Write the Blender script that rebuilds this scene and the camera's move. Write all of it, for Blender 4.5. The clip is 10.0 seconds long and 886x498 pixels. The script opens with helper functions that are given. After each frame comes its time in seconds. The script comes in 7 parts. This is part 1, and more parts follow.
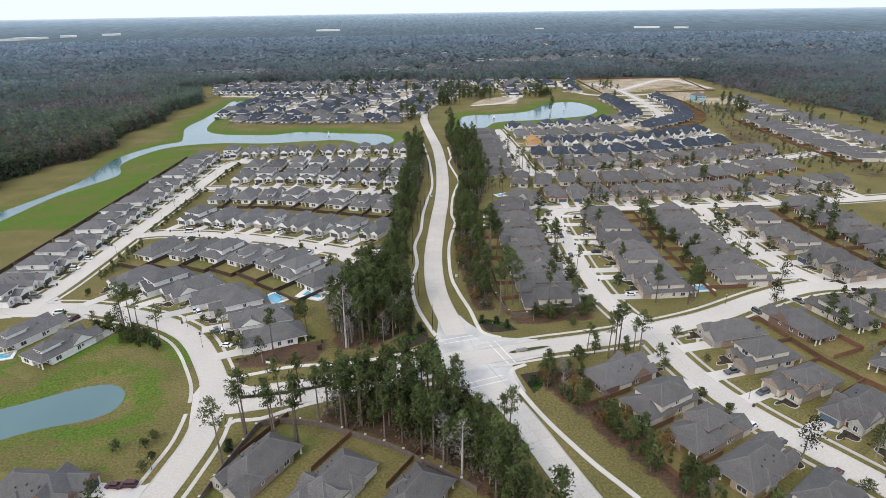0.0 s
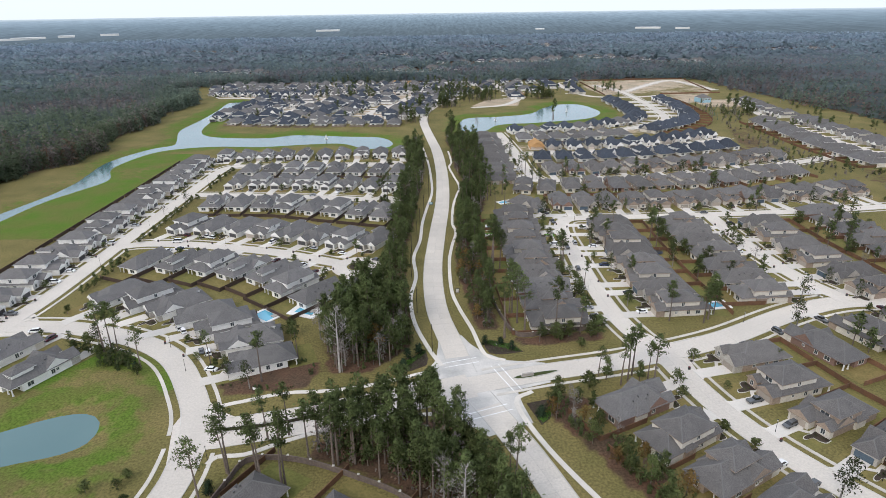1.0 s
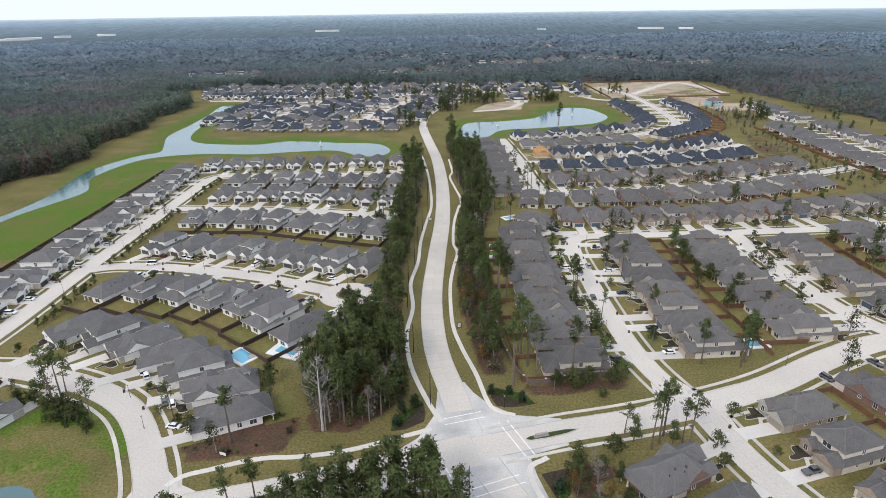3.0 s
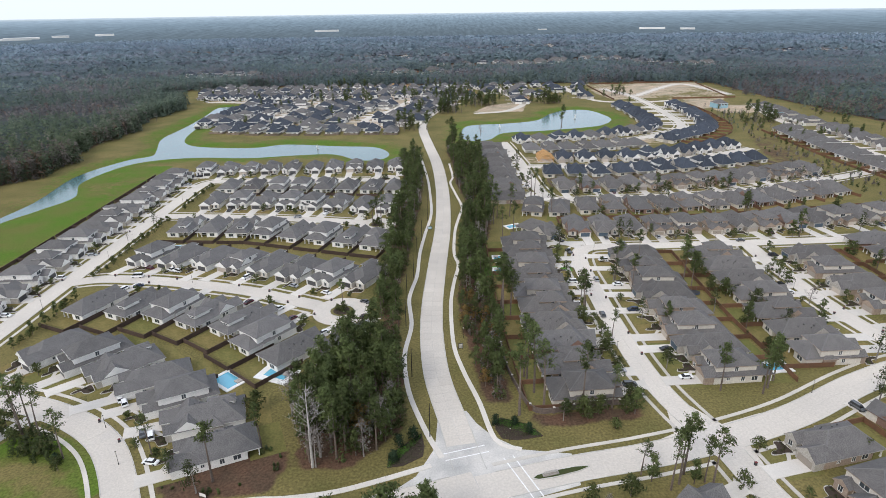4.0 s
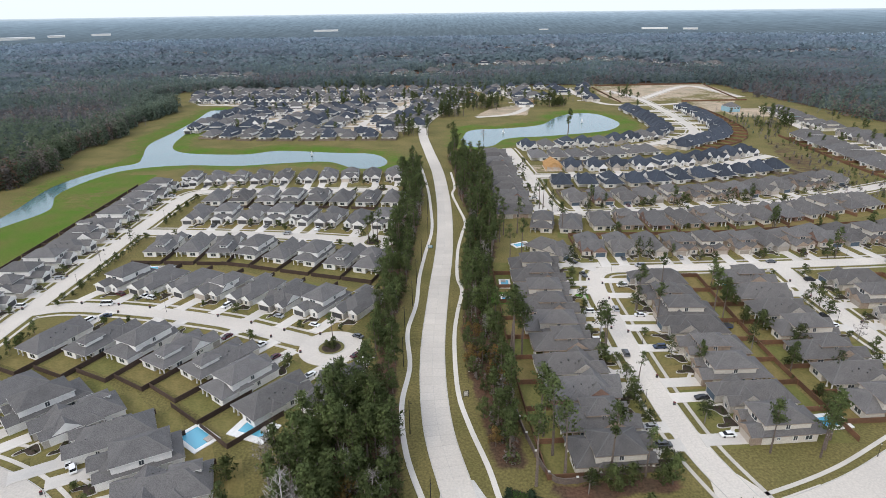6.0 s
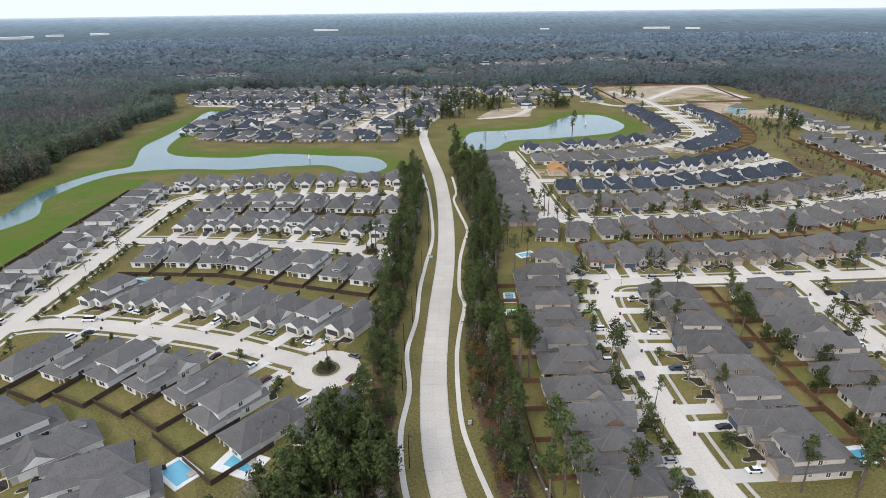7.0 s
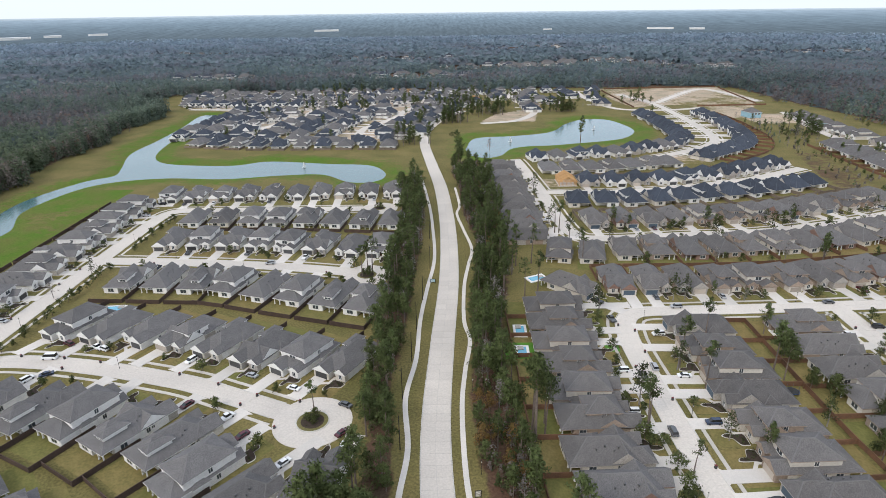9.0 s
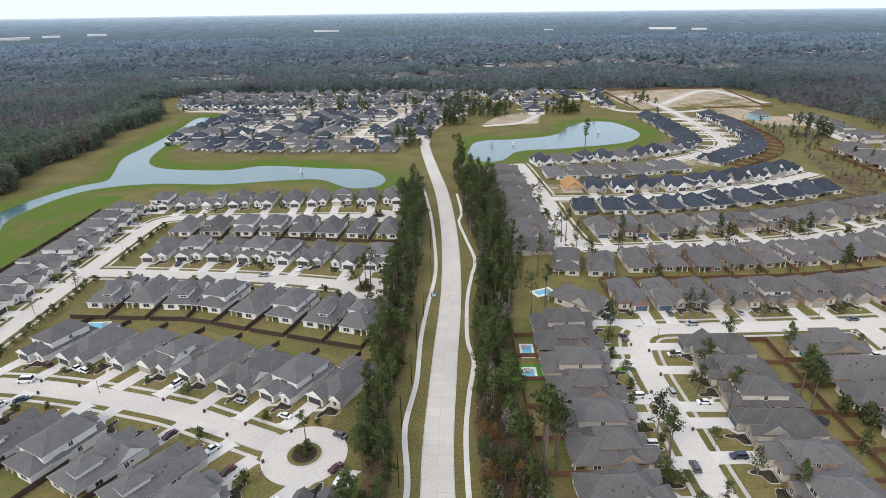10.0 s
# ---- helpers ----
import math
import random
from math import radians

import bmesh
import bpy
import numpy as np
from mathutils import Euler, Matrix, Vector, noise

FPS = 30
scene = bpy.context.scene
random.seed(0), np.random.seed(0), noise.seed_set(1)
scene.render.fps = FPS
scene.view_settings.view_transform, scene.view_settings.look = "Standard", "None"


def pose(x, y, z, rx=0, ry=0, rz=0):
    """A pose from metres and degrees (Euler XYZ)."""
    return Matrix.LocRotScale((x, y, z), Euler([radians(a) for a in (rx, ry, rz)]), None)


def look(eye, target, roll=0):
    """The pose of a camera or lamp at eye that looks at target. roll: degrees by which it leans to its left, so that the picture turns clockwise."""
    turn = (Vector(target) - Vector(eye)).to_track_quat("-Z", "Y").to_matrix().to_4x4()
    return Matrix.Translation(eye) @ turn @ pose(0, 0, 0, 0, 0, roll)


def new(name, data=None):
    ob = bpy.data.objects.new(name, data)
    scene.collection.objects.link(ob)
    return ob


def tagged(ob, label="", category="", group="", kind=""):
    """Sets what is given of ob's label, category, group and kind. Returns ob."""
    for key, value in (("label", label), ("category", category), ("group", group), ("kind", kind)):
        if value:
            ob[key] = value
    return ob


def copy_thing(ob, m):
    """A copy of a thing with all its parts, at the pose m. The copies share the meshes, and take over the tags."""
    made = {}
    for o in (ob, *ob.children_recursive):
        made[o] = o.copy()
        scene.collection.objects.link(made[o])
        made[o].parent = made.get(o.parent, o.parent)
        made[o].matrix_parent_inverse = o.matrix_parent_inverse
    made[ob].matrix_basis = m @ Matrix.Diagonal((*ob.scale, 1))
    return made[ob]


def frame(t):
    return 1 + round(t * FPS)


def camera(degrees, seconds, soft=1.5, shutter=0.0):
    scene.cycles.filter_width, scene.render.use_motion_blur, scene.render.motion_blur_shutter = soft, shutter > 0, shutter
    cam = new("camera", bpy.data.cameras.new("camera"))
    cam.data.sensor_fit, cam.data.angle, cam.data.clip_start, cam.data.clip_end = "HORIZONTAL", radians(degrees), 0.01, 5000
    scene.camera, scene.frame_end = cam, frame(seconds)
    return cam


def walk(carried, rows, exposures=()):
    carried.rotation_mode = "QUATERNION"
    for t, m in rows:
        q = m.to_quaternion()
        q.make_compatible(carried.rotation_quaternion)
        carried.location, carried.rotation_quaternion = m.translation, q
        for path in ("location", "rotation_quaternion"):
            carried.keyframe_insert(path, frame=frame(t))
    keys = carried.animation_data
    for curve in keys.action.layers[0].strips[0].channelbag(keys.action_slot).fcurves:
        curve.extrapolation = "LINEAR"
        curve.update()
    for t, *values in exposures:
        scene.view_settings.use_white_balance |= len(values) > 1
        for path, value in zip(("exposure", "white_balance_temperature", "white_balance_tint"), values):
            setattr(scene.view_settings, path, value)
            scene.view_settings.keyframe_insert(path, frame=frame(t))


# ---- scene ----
cam = camera(73.7, 10.0, soft=0.8)
METRES, EYE, PITCH, EXPOSURE = 151.0, 118.0, 1.0, 0.235
ROWS = [
    (0.0, 0.0, 0.0, 0.0, -0.34, -23.09, 0.79),
    (0.5, -0.0001, 0.0523, -0.0001, -0.33, -23.08, 0.77),
    (1.0, -0.0004, 0.1066, -0.0004, -0.33, -23.07, 0.76),
    (1.5, 0.0002, 0.159, -0.0008, -0.31, -23.07, 0.74),
    (2.0, 0.0013, 0.2114, -0.0016, -0.3, -23.06, 0.76),
    (2.5, 0.0018, 0.2635, -0.002, -0.29, -23.06, 0.76),
    (4.0, 0.0013, 0.4178, -0.0021, -0.26, -23.06, 0.72),
    (4.5, 0.0006, 0.4701, -0.0027, -0.26, -23.08, 0.72),
    (5.0, -0.0009, 0.5199, -0.0032, -0.25, -23.07, 0.7),
    (5.5, -0.0023, 0.5685, -0.0043, -0.25, -23.06, 0.69),
    (7.0, -0.007, 0.7145, -0.0049, -0.2, -23.13, 0.67),
    (7.5, -0.0076, 0.7612, -0.005, -0.15, -23.13, 0.67),
    (8.0, -0.0079, 0.8087, -0.0047, -0.13, -23.12, 0.67),
    (8.5, -0.009, 0.8556, -0.005, -0.11, -23.1, 0.69),
    (9.0, -0.0109, 0.9025, -0.0045, -0.08, -23.11, 0.69),
    (9.5, -0.0131, 0.9519, -0.0054, -0.05, -23.09, 0.68),
    (10.0, -0.0144, 0.9997, -0.0053, -0.02, -23.09, 0.69),
]
walk(cam, [(t, pose(METRES * x, METRES * y, EYE + METRES * z, 90 + pitch + PITCH, roll, yaw)) for t, x, y, z, yaw, pitch, roll in ROWS],
     [(0, EXPOSURE), (10, EXPOSURE)])

# ---- light ----
world = bpy.data.worlds.new("overcast_sky")
scene.world = world
world.use_nodes = True
wn = world.node_tree
wn.nodes.clear()
w_out = wn.nodes.new("ShaderNodeOutputWorld")
w_bg = wn.nodes.new("ShaderNodeBackground")
w_sky = wn.nodes.new("ShaderNodeTexSky")
w_mix = wn.nodes.new("ShaderNodeMix")
w_sky.sky_type, w_sky.sun_disc = "NISHITA", False
w_sky.sun_elevation, w_sky.sun_rotation = radians(42), radians(215)
w_sky.dust_density, w_sky.air_density, w_sky.ozone_density = 4.0, 1.0, 1.0
w_mix.data_type = "RGBA"
w_mix.inputs["Factor"].default_value = 0.72          # closed cloud deck over the clear sky
w_mix.inputs["B"].default_value = (8.5, 9.3, 10.8, 1)
wn.links.new(w_sky.outputs[0], w_mix.inputs["A"])
wn.links.new(w_mix.outputs["Result"], w_bg.inputs[0])
w_bg.inputs[1].default_value = 0.125
wn.links.new(w_bg.outputs[0], w_out.inputs[0])

sun_data = bpy.data.lights.new("sun", "SUN")
sun_data.energy, sun_data.angle, sun_data.color = 1.1, radians(14), (1.0, 0.96, 0.90)
sun = new("sun", sun_data)
sun.matrix_world = look((0, 0, 300), (0.57 * 100, 0.82 * 100, 300 - 90))


# ---- materials ----
def mat(name, col, col2=None, scale=1.0, rough=0.85, bump=0.0, fine=0.0, spec=0.3, metal=0.0, vary=0.0, tint="", island=0.0, mid=0.5, grain=0.16):
    """A surface of two mottled colours with a coarse and a fine grain, object-to-object variation and relief."""
    m = bpy.data.materials.new(name)
    m.use_nodes = True
    n, l = m.node_tree.nodes, m.node_tree.links
    b = n["Principled BSDF"]
    b.inputs["Roughness"].default_value = rough
    b.inputs["Specular IOR Level"].default_value = spec
    b.inputs["Metallic"].default_value = metal
    co = n.new("ShaderNodeTexCoord")
    no = n.new("ShaderNodeTexNoise")
    no.inputs["Scale"].default_value, no.inputs["Detail"].default_value = scale, 5
    l.new(co.outputs["Object"], no.inputs["Vector"])
    ramp = n.new("ShaderNodeMapRange")
    ramp.inputs["From Min"].default_value, ramp.inputs["From Max"].default_value = mid - 0.18, mid + 0.18
    l.new(no.outputs["Fac"], ramp.inputs["Value"])
    mix = n.new("ShaderNodeMix")
    mix.data_type = "RGBA"
    c2 = col2 or tuple(c * 0.8 for c in col)
    mix.inputs["A"].default_value, mix.inputs["B"].default_value = (*col, 1), (*c2, 1)
    l.new(ramp.outputs[0], mix.inputs["Factor"])
    out = mix.outputs["Result"]
    factors = []
    if fine:
        f = n.new("ShaderNodeTexNoise")
        f.inputs["Scale"].default_value, f.inputs["Detail"].default_value = fine, 3
        l.new(co.outputs["Object"], f.inputs["Vector"])
        factors.append((f.outputs["Fac"], 0.3, 0.7, 1 - grain, 1 + grain))
    if vary:
        o = n.new("ShaderNodeObjectInfo")
        factors.append((o.outputs["Random"], 0, 1, 1 - vary, 1 + vary))
    if island:
        g = n.new("ShaderNodeNewGeometry")
        factors.append((g.outputs["Random Per Island"], 0, 1, 1 - island, 1 + island))
    if tint:
        t = n.new("ShaderNodeAttribute")
        t.attribute_name = tint
        mm = n.new("ShaderNodeMix")
        mm.data_type, mm.blend_type = "RGBA", "MULTIPLY"
        mm.inputs["Factor"].default_value = 1
        l.new(out, mm.inputs["A"])
        l.new(t.outputs["Color"], mm.inputs["B"])
        out = mm.outputs["Result"]
    for sock, lo, hi, a, c in factors:
        r = n.new("ShaderNodeMapRange")
        for key, v in zip(("From Min", "From Max", "To Min", "To Max"), (lo, hi, a, c)):
            r.inputs[key].default_value = v
        l.new(sock, r.inputs["Value"])
        mm = n.new("ShaderNodeVectorMath")
        mm.operation = "SCALE"
        l.new(out, mm.inputs[0])
        l.new(r.outputs[0], mm.inputs["Scale"])
        out = mm.outputs["Vector"]
    l.new(out, b.inputs["Base Color"])
    if bump:
        bp = n.new("ShaderNodeBump")
        bp.inputs["Strength"].default_value, bp.inputs["Distance"].default_value = bump, 0.05
        l.new((f if fine else no).outputs["Fac"], bp.inputs["Height"])
        l.new(bp.outputs[0], b.inputs["Normal"])
    return m


CONCRETE = mat("road_concrete", (0.575, 0.523, 0.460), (0.49, 0.448, 0.400), 0.028, 0.9, 0.03, 1.6, vary=0.045, grain=0.09)
WALKWAY = mat("pavement_concrete", (0.62, 0.575, 0.52), (0.52, 0.485, 0.44), 0.06, 0.9, 0.03, 3.0, vary=0.08, grain=0.06)
SIDEWALK = mat("weathered_sidewalk_concrete", (0.53, 0.49, 0.435), (0.43, 0.40, 0.355), 0.12, 0.9, 0.03, 3.0, vary=0.08, grain=0.07)
STAINED = mat("tyre_stained_concrete", (0.58, 0.55, 0.51), (0.36, 0.35, 0.335), 0.09, 0.85, 0.03, 2.2, vary=0.05, grain=0.10)
KERB = mat("kerb_concrete", (0.55, 0.53, 0.49), (0.42, 0.40, 0.36), 0.2, 0.9)
JOINT = mat("joint_filler", (0.42, 0.40, 0.37), (0.35, 0.33, 0.31), 0.5)
ROOF_GREY = mat("weathered_grey_shingle", (0.130, 0.124, 0.121), (0.104, 0.099, 0.097), 0.35, 0.9, 0.4, 3.5, vary=0.16, grain=0.28)
ROOF_TAUPE = mat("taupe_shingle", (0.122, 0.114, 0.109), (0.096, 0.090, 0.087), 0.35, 0.9, 0.4, 3.5, vary=0.18, grain=0.28)
ROOF_DARK = mat("charcoal_shingle", (0.044, 0.053, 0.070), (0.034, 0.041, 0.055), 0.35, 0.85, 0.3, 2.2, vary=0.2)
RIDGE = mat("ridge_shingle", (0.155, 0.148, 0.145), (0.125, 0.12, 0.117), 0.8, 0.9, vary=0.12)
RIDGE_DARK = mat("charcoal_ridge_shingle", (0.075, 0.085, 0.10), (0.06, 0.07, 0.085), 0.8, 0.9, vary=0.12)
WHITE_WALL = mat("white_painted_brick", (0.74, 0.725, 0.695), (0.66, 0.645, 0.615), 0.6, 0.85, 0.1, 6.0, vary=0.06)
CREAM_WALL = mat("cream_stucco", (0.60, 0.56, 0.49), (0.53, 0.49, 0.43), 0.6, 0.85, 0.1, 6.0, vary=0.08)
TAN_BRICK = mat("tan_brick", (0.34, 0.27, 0.21), (0.25, 0.19, 0.15), 1.5, 0.9, 0.2, 6.0, vary=0.14)
RED_BRICK = mat("brown_brick", (0.24, 0.15, 0.115), (0.17, 0.11, 0.09), 1.5, 0.9, 0.2, 6.0, vary=0.14)
STONE_WALL = mat("grey_stone", (0.42, 0.39, 0.35), (0.30, 0.28, 0.25), 2.0, 0.9, 0.3, 5.0, vary=0.1)
TRIM = mat("white_trim", (0.72, 0.71, 0.68), (0.64, 0.63, 0.6), 0.8, 0.6)
TRIM_GREY = mat("grey_trim", (0.32, 0.31, 0.29), (0.27, 0.26, 0.25), 0.8, 0.6)
GARAGE_DARK = mat("dark_garage_paint", (0.06, 0.06, 0.062), (0.05, 0.05, 0.05), 0.8, 0.5, vary=0.4)
GARAGE_TAN = mat("tan_garage_paint", (0.42, 0.37, 0.31), (0.38, 0.33, 0.28), 0.8, 0.5, vary=0.3)
GARAGE_BLUE = mat("slate_blue_garage_paint", (0.07, 0.10, 0.13), (0.06, 0.085, 0.11), 0.8, 0.5, vary=0.2)
DOOR_WOOD = mat("stained_door_wood", (0.10, 0.055, 0.03), (0.07, 0.04, 0.025), 3.0, 0.5)
GLASS = mat("window_glass", (0.045, 0.055, 0.062), (0.06, 0.07, 0.078), 0.5, 0.08, spec=0.8)
METAL_DARK = mat("dark_bronze_metal", (0.03, 0.028, 0.026), (0.025, 0.024, 0.022), 2.0, 0.4, metal=0.6)
VENT_GREY = mat("vent_metal", (0.13, 0.13, 0.13), (0.10, 0.10, 0.10), 2.0, 0.5, metal=0.5)
FENCE_BROWN = mat("dark_stained_fence", (0.075, 0.05, 0.038), (0.055, 0.038, 0.03), 0.4, 0.9, 0.3, 4.0, vary=0.2)
FENCE_CEDAR = mat("cedar_fence", (0.17, 0.088, 0.048), (0.12, 0.068, 0.042), 0.4, 0.9, 0.3, 4.0, vary=0.25)
FENCE_TAN = mat("weathered_fence", (0.20, 0.16, 0.12), (0.14, 0.11, 0.085), 0.4, 0.9, 0.3, 4.0, vary=0.2)
MULCH = mat("dark_mulch", (0.045, 0.032, 0.025), (0.06, 0.045, 0.032), 1.2, 1.0, 0.5, 5.0)
BARK = mat("pine_bark", (0.17, 0.135, 0.11), (0.115, 0.09, 0.075), 1.5, 1.0, 0.5, 5.0, vary=0.2)
BARE_BARK = mat("bare_grey_bark", (0.26, 0.24, 0.215), (0.19, 0.17, 0.155), 1.5, 1.0, 0.3, 5.0, vary=0.2)
PINE = mat("pine_needles", (0.122, 0.150, 0.056), (0.088, 0.116, 0.046), 0.12, 0.9, vary=0.26, island=0.30, spec=0.08)
OAK = mat("broad_leaves", (0.108, 0.126, 0.046), (0.080, 0.100, 0.040), 0.12, 0.9, vary=0.3, island=0.32, spec=0.08)
RUST = mat("rusty_autumn_leaves", (0.24, 0.14, 0.05), (0.15, 0.12, 0.045), 0.25, 0.9, vary=0.3, island=0.35, spec=0.08)
TWIG = mat("bare_twigs", (0.24, 0.215, 0.19), (0.18, 0.16, 0.145), 0.3, 1.0, vary=0.2, island=0.3)
PALE_BARK = mat("bleached_bark", (0.44, 0.42, 0.39), (0.33, 0.31, 0.285), 1.5, 1.0, 0.3, 5.0, vary=0.1)
CONIFER = mat("conifer_leaves", (0.034, 0.056, 0.030), (0.026, 0.044, 0.024), 0.6, 0.9, vary=0.2, island=0.3, spec=0.08)
SHRUB = mat("shrub_leaves", (0.050, 0.074, 0.026), (0.070, 0.074, 0.032), 0.8, 0.9, vary=0.35, island=0.35, spec=0.08)
WOODS = mat("woodland_crowns", (1, 1, 1), (0.74, 0.74, 0.75), 0.012, 1.0, tint="tint", island=0.07, spec=0.05)


def let_light_through(m, share):
    """Thin leaves pass a part of the light on."""
    n, l = m.node_tree.nodes, m.node_tree.links
    b = n["Principled BSDF"]
    thin, mix = n.new("ShaderNodeBsdfTranslucent"), n.new("ShaderNodeMixShader")
    mix.inputs[0].default_value = share
    l.new(b.inputs["Base Color"].links[0].from_socket, thin.inputs["Color"])
    l.new(b.outputs[0], mix.inputs[1])
    l.new(thin.outputs[0], mix.inputs[2])
    l.new(mix.outputs[0], n["Material Output"].inputs["Surface"])


let_light_through(WOODS, 0.42)
for leaf in (PINE, OAK, RUST, SHRUB):
    let_light_through(leaf, 0.28)
TURF = mat("artificial_turf", (0.08, 0.22, 0.02), (0.07, 0.19, 0.02), 0.5, 0.9)
TIMBER = mat("new_framing_timber", (0.55, 0.34, 0.16), (0.47, 0.28, 0.12), 1.0, 0.8, vary=0.1)
WRAP = mat("blue_house_wrap", (0.30, 0.48, 0.55), (0.26, 0.42, 0.5), 0.5, 0.6)
TYRE = mat("tyre_rubber", (0.02, 0.02, 0.02), (0.025, 0.025, 0.025), 3, 0.9)
CAR_GLASS = mat("car_glass", (0.015, 0.017, 0.02), (0.02, 0.022, 0.025), 1, 0.06, spec=0.7)
BIN_RED = mat("dark_red_plastic", (0.14, 0.02, 0.02), (0.1, 0.015, 0.015), 1, 0.5)
LAMP_GLASS = mat("frosted_lamp_glass", (0.7, 0.68, 0.6), (0.6, 0.58, 0.5), 2, 0.3)
PAINT = [(k, mat(k + "_car_paint", c, tuple(v * 0.93 for v in c), 1.0, 0.25, spec=0.6)) for k, c in
         (("white", (0.75, 0.75, 0.74)), ("black", (0.012, 0.012, 0.014)), ("silver", (0.36, 0.37, 0.38)), ("grey", (0.09, 0.095, 0.10)),
          ("dark_red", (0.075, 0.01, 0.018)), ("dark_blue", (0.02, 0.035, 0.07)))]


def water_mat(name, col, col2, rough, wave):
    m = mat(name, col, col2, 0.02, rough, spec=0.75)
    n, l = m.node_tree.nodes, m.node_tree.links
    co, no, bp = n.new("ShaderNodeTexCoord"), n.new("ShaderNodeTexNoise"), n.new("ShaderNodeBump")
    no.inputs["Scale"].default_value, no.inputs["Detail"].default_value = 0.9, 4
    bp.inputs["Strength"].default_value, bp.inputs["Distance"].default_value = wave, 0.04
    l.new(co.outputs["Object"], no.inputs["Vector"])
    l.new(no.outputs["Fac"], bp.inputs["Height"])
    l.new(bp.outputs[0], n["Principled BSDF"].inputs["Normal"])
    return m


POND = water_mat("pond_water", (0.055, 0.125, 0.13), (0.075, 0.15, 0.15), 0.13, 0.06)
POOL = water_mat("pool_water", (0.10, 0.36, 0.50), (0.13, 0.42, 0.55), 0.08, 0.2)


def ground_mat():
    """Dormant lawn, lush grass, needle litter and bare soil, laid out by the zone masks of the sheet."""
    m = mat("ground_cover", (0.172, 0.140, 0.056), (0.116, 0.106, 0.038), 0.045, 1.0, spec=0.1)
    n, l = m.node_tree.nodes, m.node_tree.links
    b = n["Principled BSDF"]
    out = b.inputs["Base Color"].links[0].from_socket
    co, zone, sep = n.new("ShaderNodeTexCoord"), n.new("ShaderNodeAttribute"), n.new("ShaderNodeSeparateColor")
    zone.attribute_name = "zone"
    l.new(zone.outputs["Color"], sep.inputs[0])
    ragged = n.new("ShaderNodeTexNoise")
    ragged.inputs["Scale"].default_value, ragged.inputs["Detail"].default_value = 0.22, 6
    l.new(co.outputs["Object"], ragged.inputs["Vector"])

    def layer(out, mask, a, c, scale):
        no = n.new("ShaderNodeTexNoise")
        no.inputs["Scale"].default_value, no.inputs["Detail"].default_value = scale, 6
        l.new(co.outputs["Object"], no.inputs["Vector"])
        r = n.new("ShaderNodeMapRange")
        r.inputs["From Min"].default_value, r.inputs["From Max"].default_value = 0.36, 0.64
        l.new(no.outputs["Fac"], r.inputs["Value"])
        two = n.new("ShaderNodeMix")
        two.data_type = "RGBA"
        two.inputs["A"].default_value, two.inputs["B"].default_value = (*a, 1), (*c, 1)
        l.new(r.outputs[0], two.inputs["Factor"])
        add = n.new("ShaderNodeMath")
        add.operation = "ADD"
        l.new(mask, add.inputs[0])
        l.new(ragged.outputs["Fac"], add.inputs[1])
        edge = n.new("ShaderNodeMapRange")
        edge.interpolation_type = "SMOOTHSTEP"
        edge.inputs["From Min"].default_value, edge.inputs["From Max"].default_value = 0.82, 1.18
        l.new(add.outputs[0], edge.inputs["Value"])
        mix = n.new("ShaderNodeMix")
        mix.data_type = "RGBA"
        l.new(edge.outputs[0], mix.inputs["Factor"])
        l.new(out, mix.inputs["A"])
        l.new(two.outputs["Result"], mix.inputs["B"])
        return mix.outputs["Result"]

    out = layer(out, sep.outputs[0], (0.078, 0.136, 0.018), (0.112, 0.122, 0.032), 0.05)
    out = layer(out, sep.outputs[1], (0.112, 0.064, 0.042), (0.078, 0.054, 0.036), 0.12)
    out = layer(out, sep.outputs[2], (0.44, 0.34, 0.25), (0.30, 0.255, 0.18), 0.05)
    fine = n.new("ShaderNodeTexNoise")
    fine.inputs["Scale"].default_value, fine.inputs["Detail"].default_value = 1.3, 4
    l.new(co.outputs["Object"], fine.inputs["Vector"])
    r = n.new("ShaderNodeMapRange")
    for key, v in zip(("From Min", "From Max", "To Min", "To Max"), (0.3, 0.7, 0.68, 1.32)):
        r.inputs[key].default_value = v
    l.new(fine.outputs["Fac"], r.inputs["Value"])
    mm = n.new("ShaderNodeVectorMath")
    mm.operation = "SCALE"
    l.new(out, mm.inputs[0])
    l.new(r.outputs[0], mm.inputs["Scale"])
    l.new(mm.outputs["Vector"], b.inputs["Base Color"])
    return m


# ---- small mesh tools ----
def mesh_of(name, verts, faces, mats, index=None):
    me = bpy.data.meshes.new(name)
    me.from_pydata([tuple(v) for v in verts], [], faces)
    for m in mats if isinstance(mats, (list, tuple)) else [mats]:
        me.materials.append(m)
    if index:
        me.polygons.foreach_set("material_index", index)
    me.update()
    return me


LEAF_NORMALS = {}


def leaf_mesh(name, v, f, mats, nrm):
    """Leaf blades shaded as one soft crown: every corner takes the direction in which its clump bulges."""
    v, f, nrm = np.asarray(v, float), np.asarray(f), np.asarray(nrm, float)
    a, b, c = v[f[:, 0]], v[f[:, 1]], v[f[:, 2]]
    back = (np.cross(b - a, c - a) * nrm[f[:, 0]]).sum(1) < 0
    f = np.where(back[:, None], f[:, ::-1], f)
    me = mesh_of(name, v.tolist(), f.tolist(), mats)
    me.shade_smooth()
    me.normals_split_custom_set_from_vertices(nrm.tolist())
    LEAF_NORMALS[me.name] = nrm
    return me


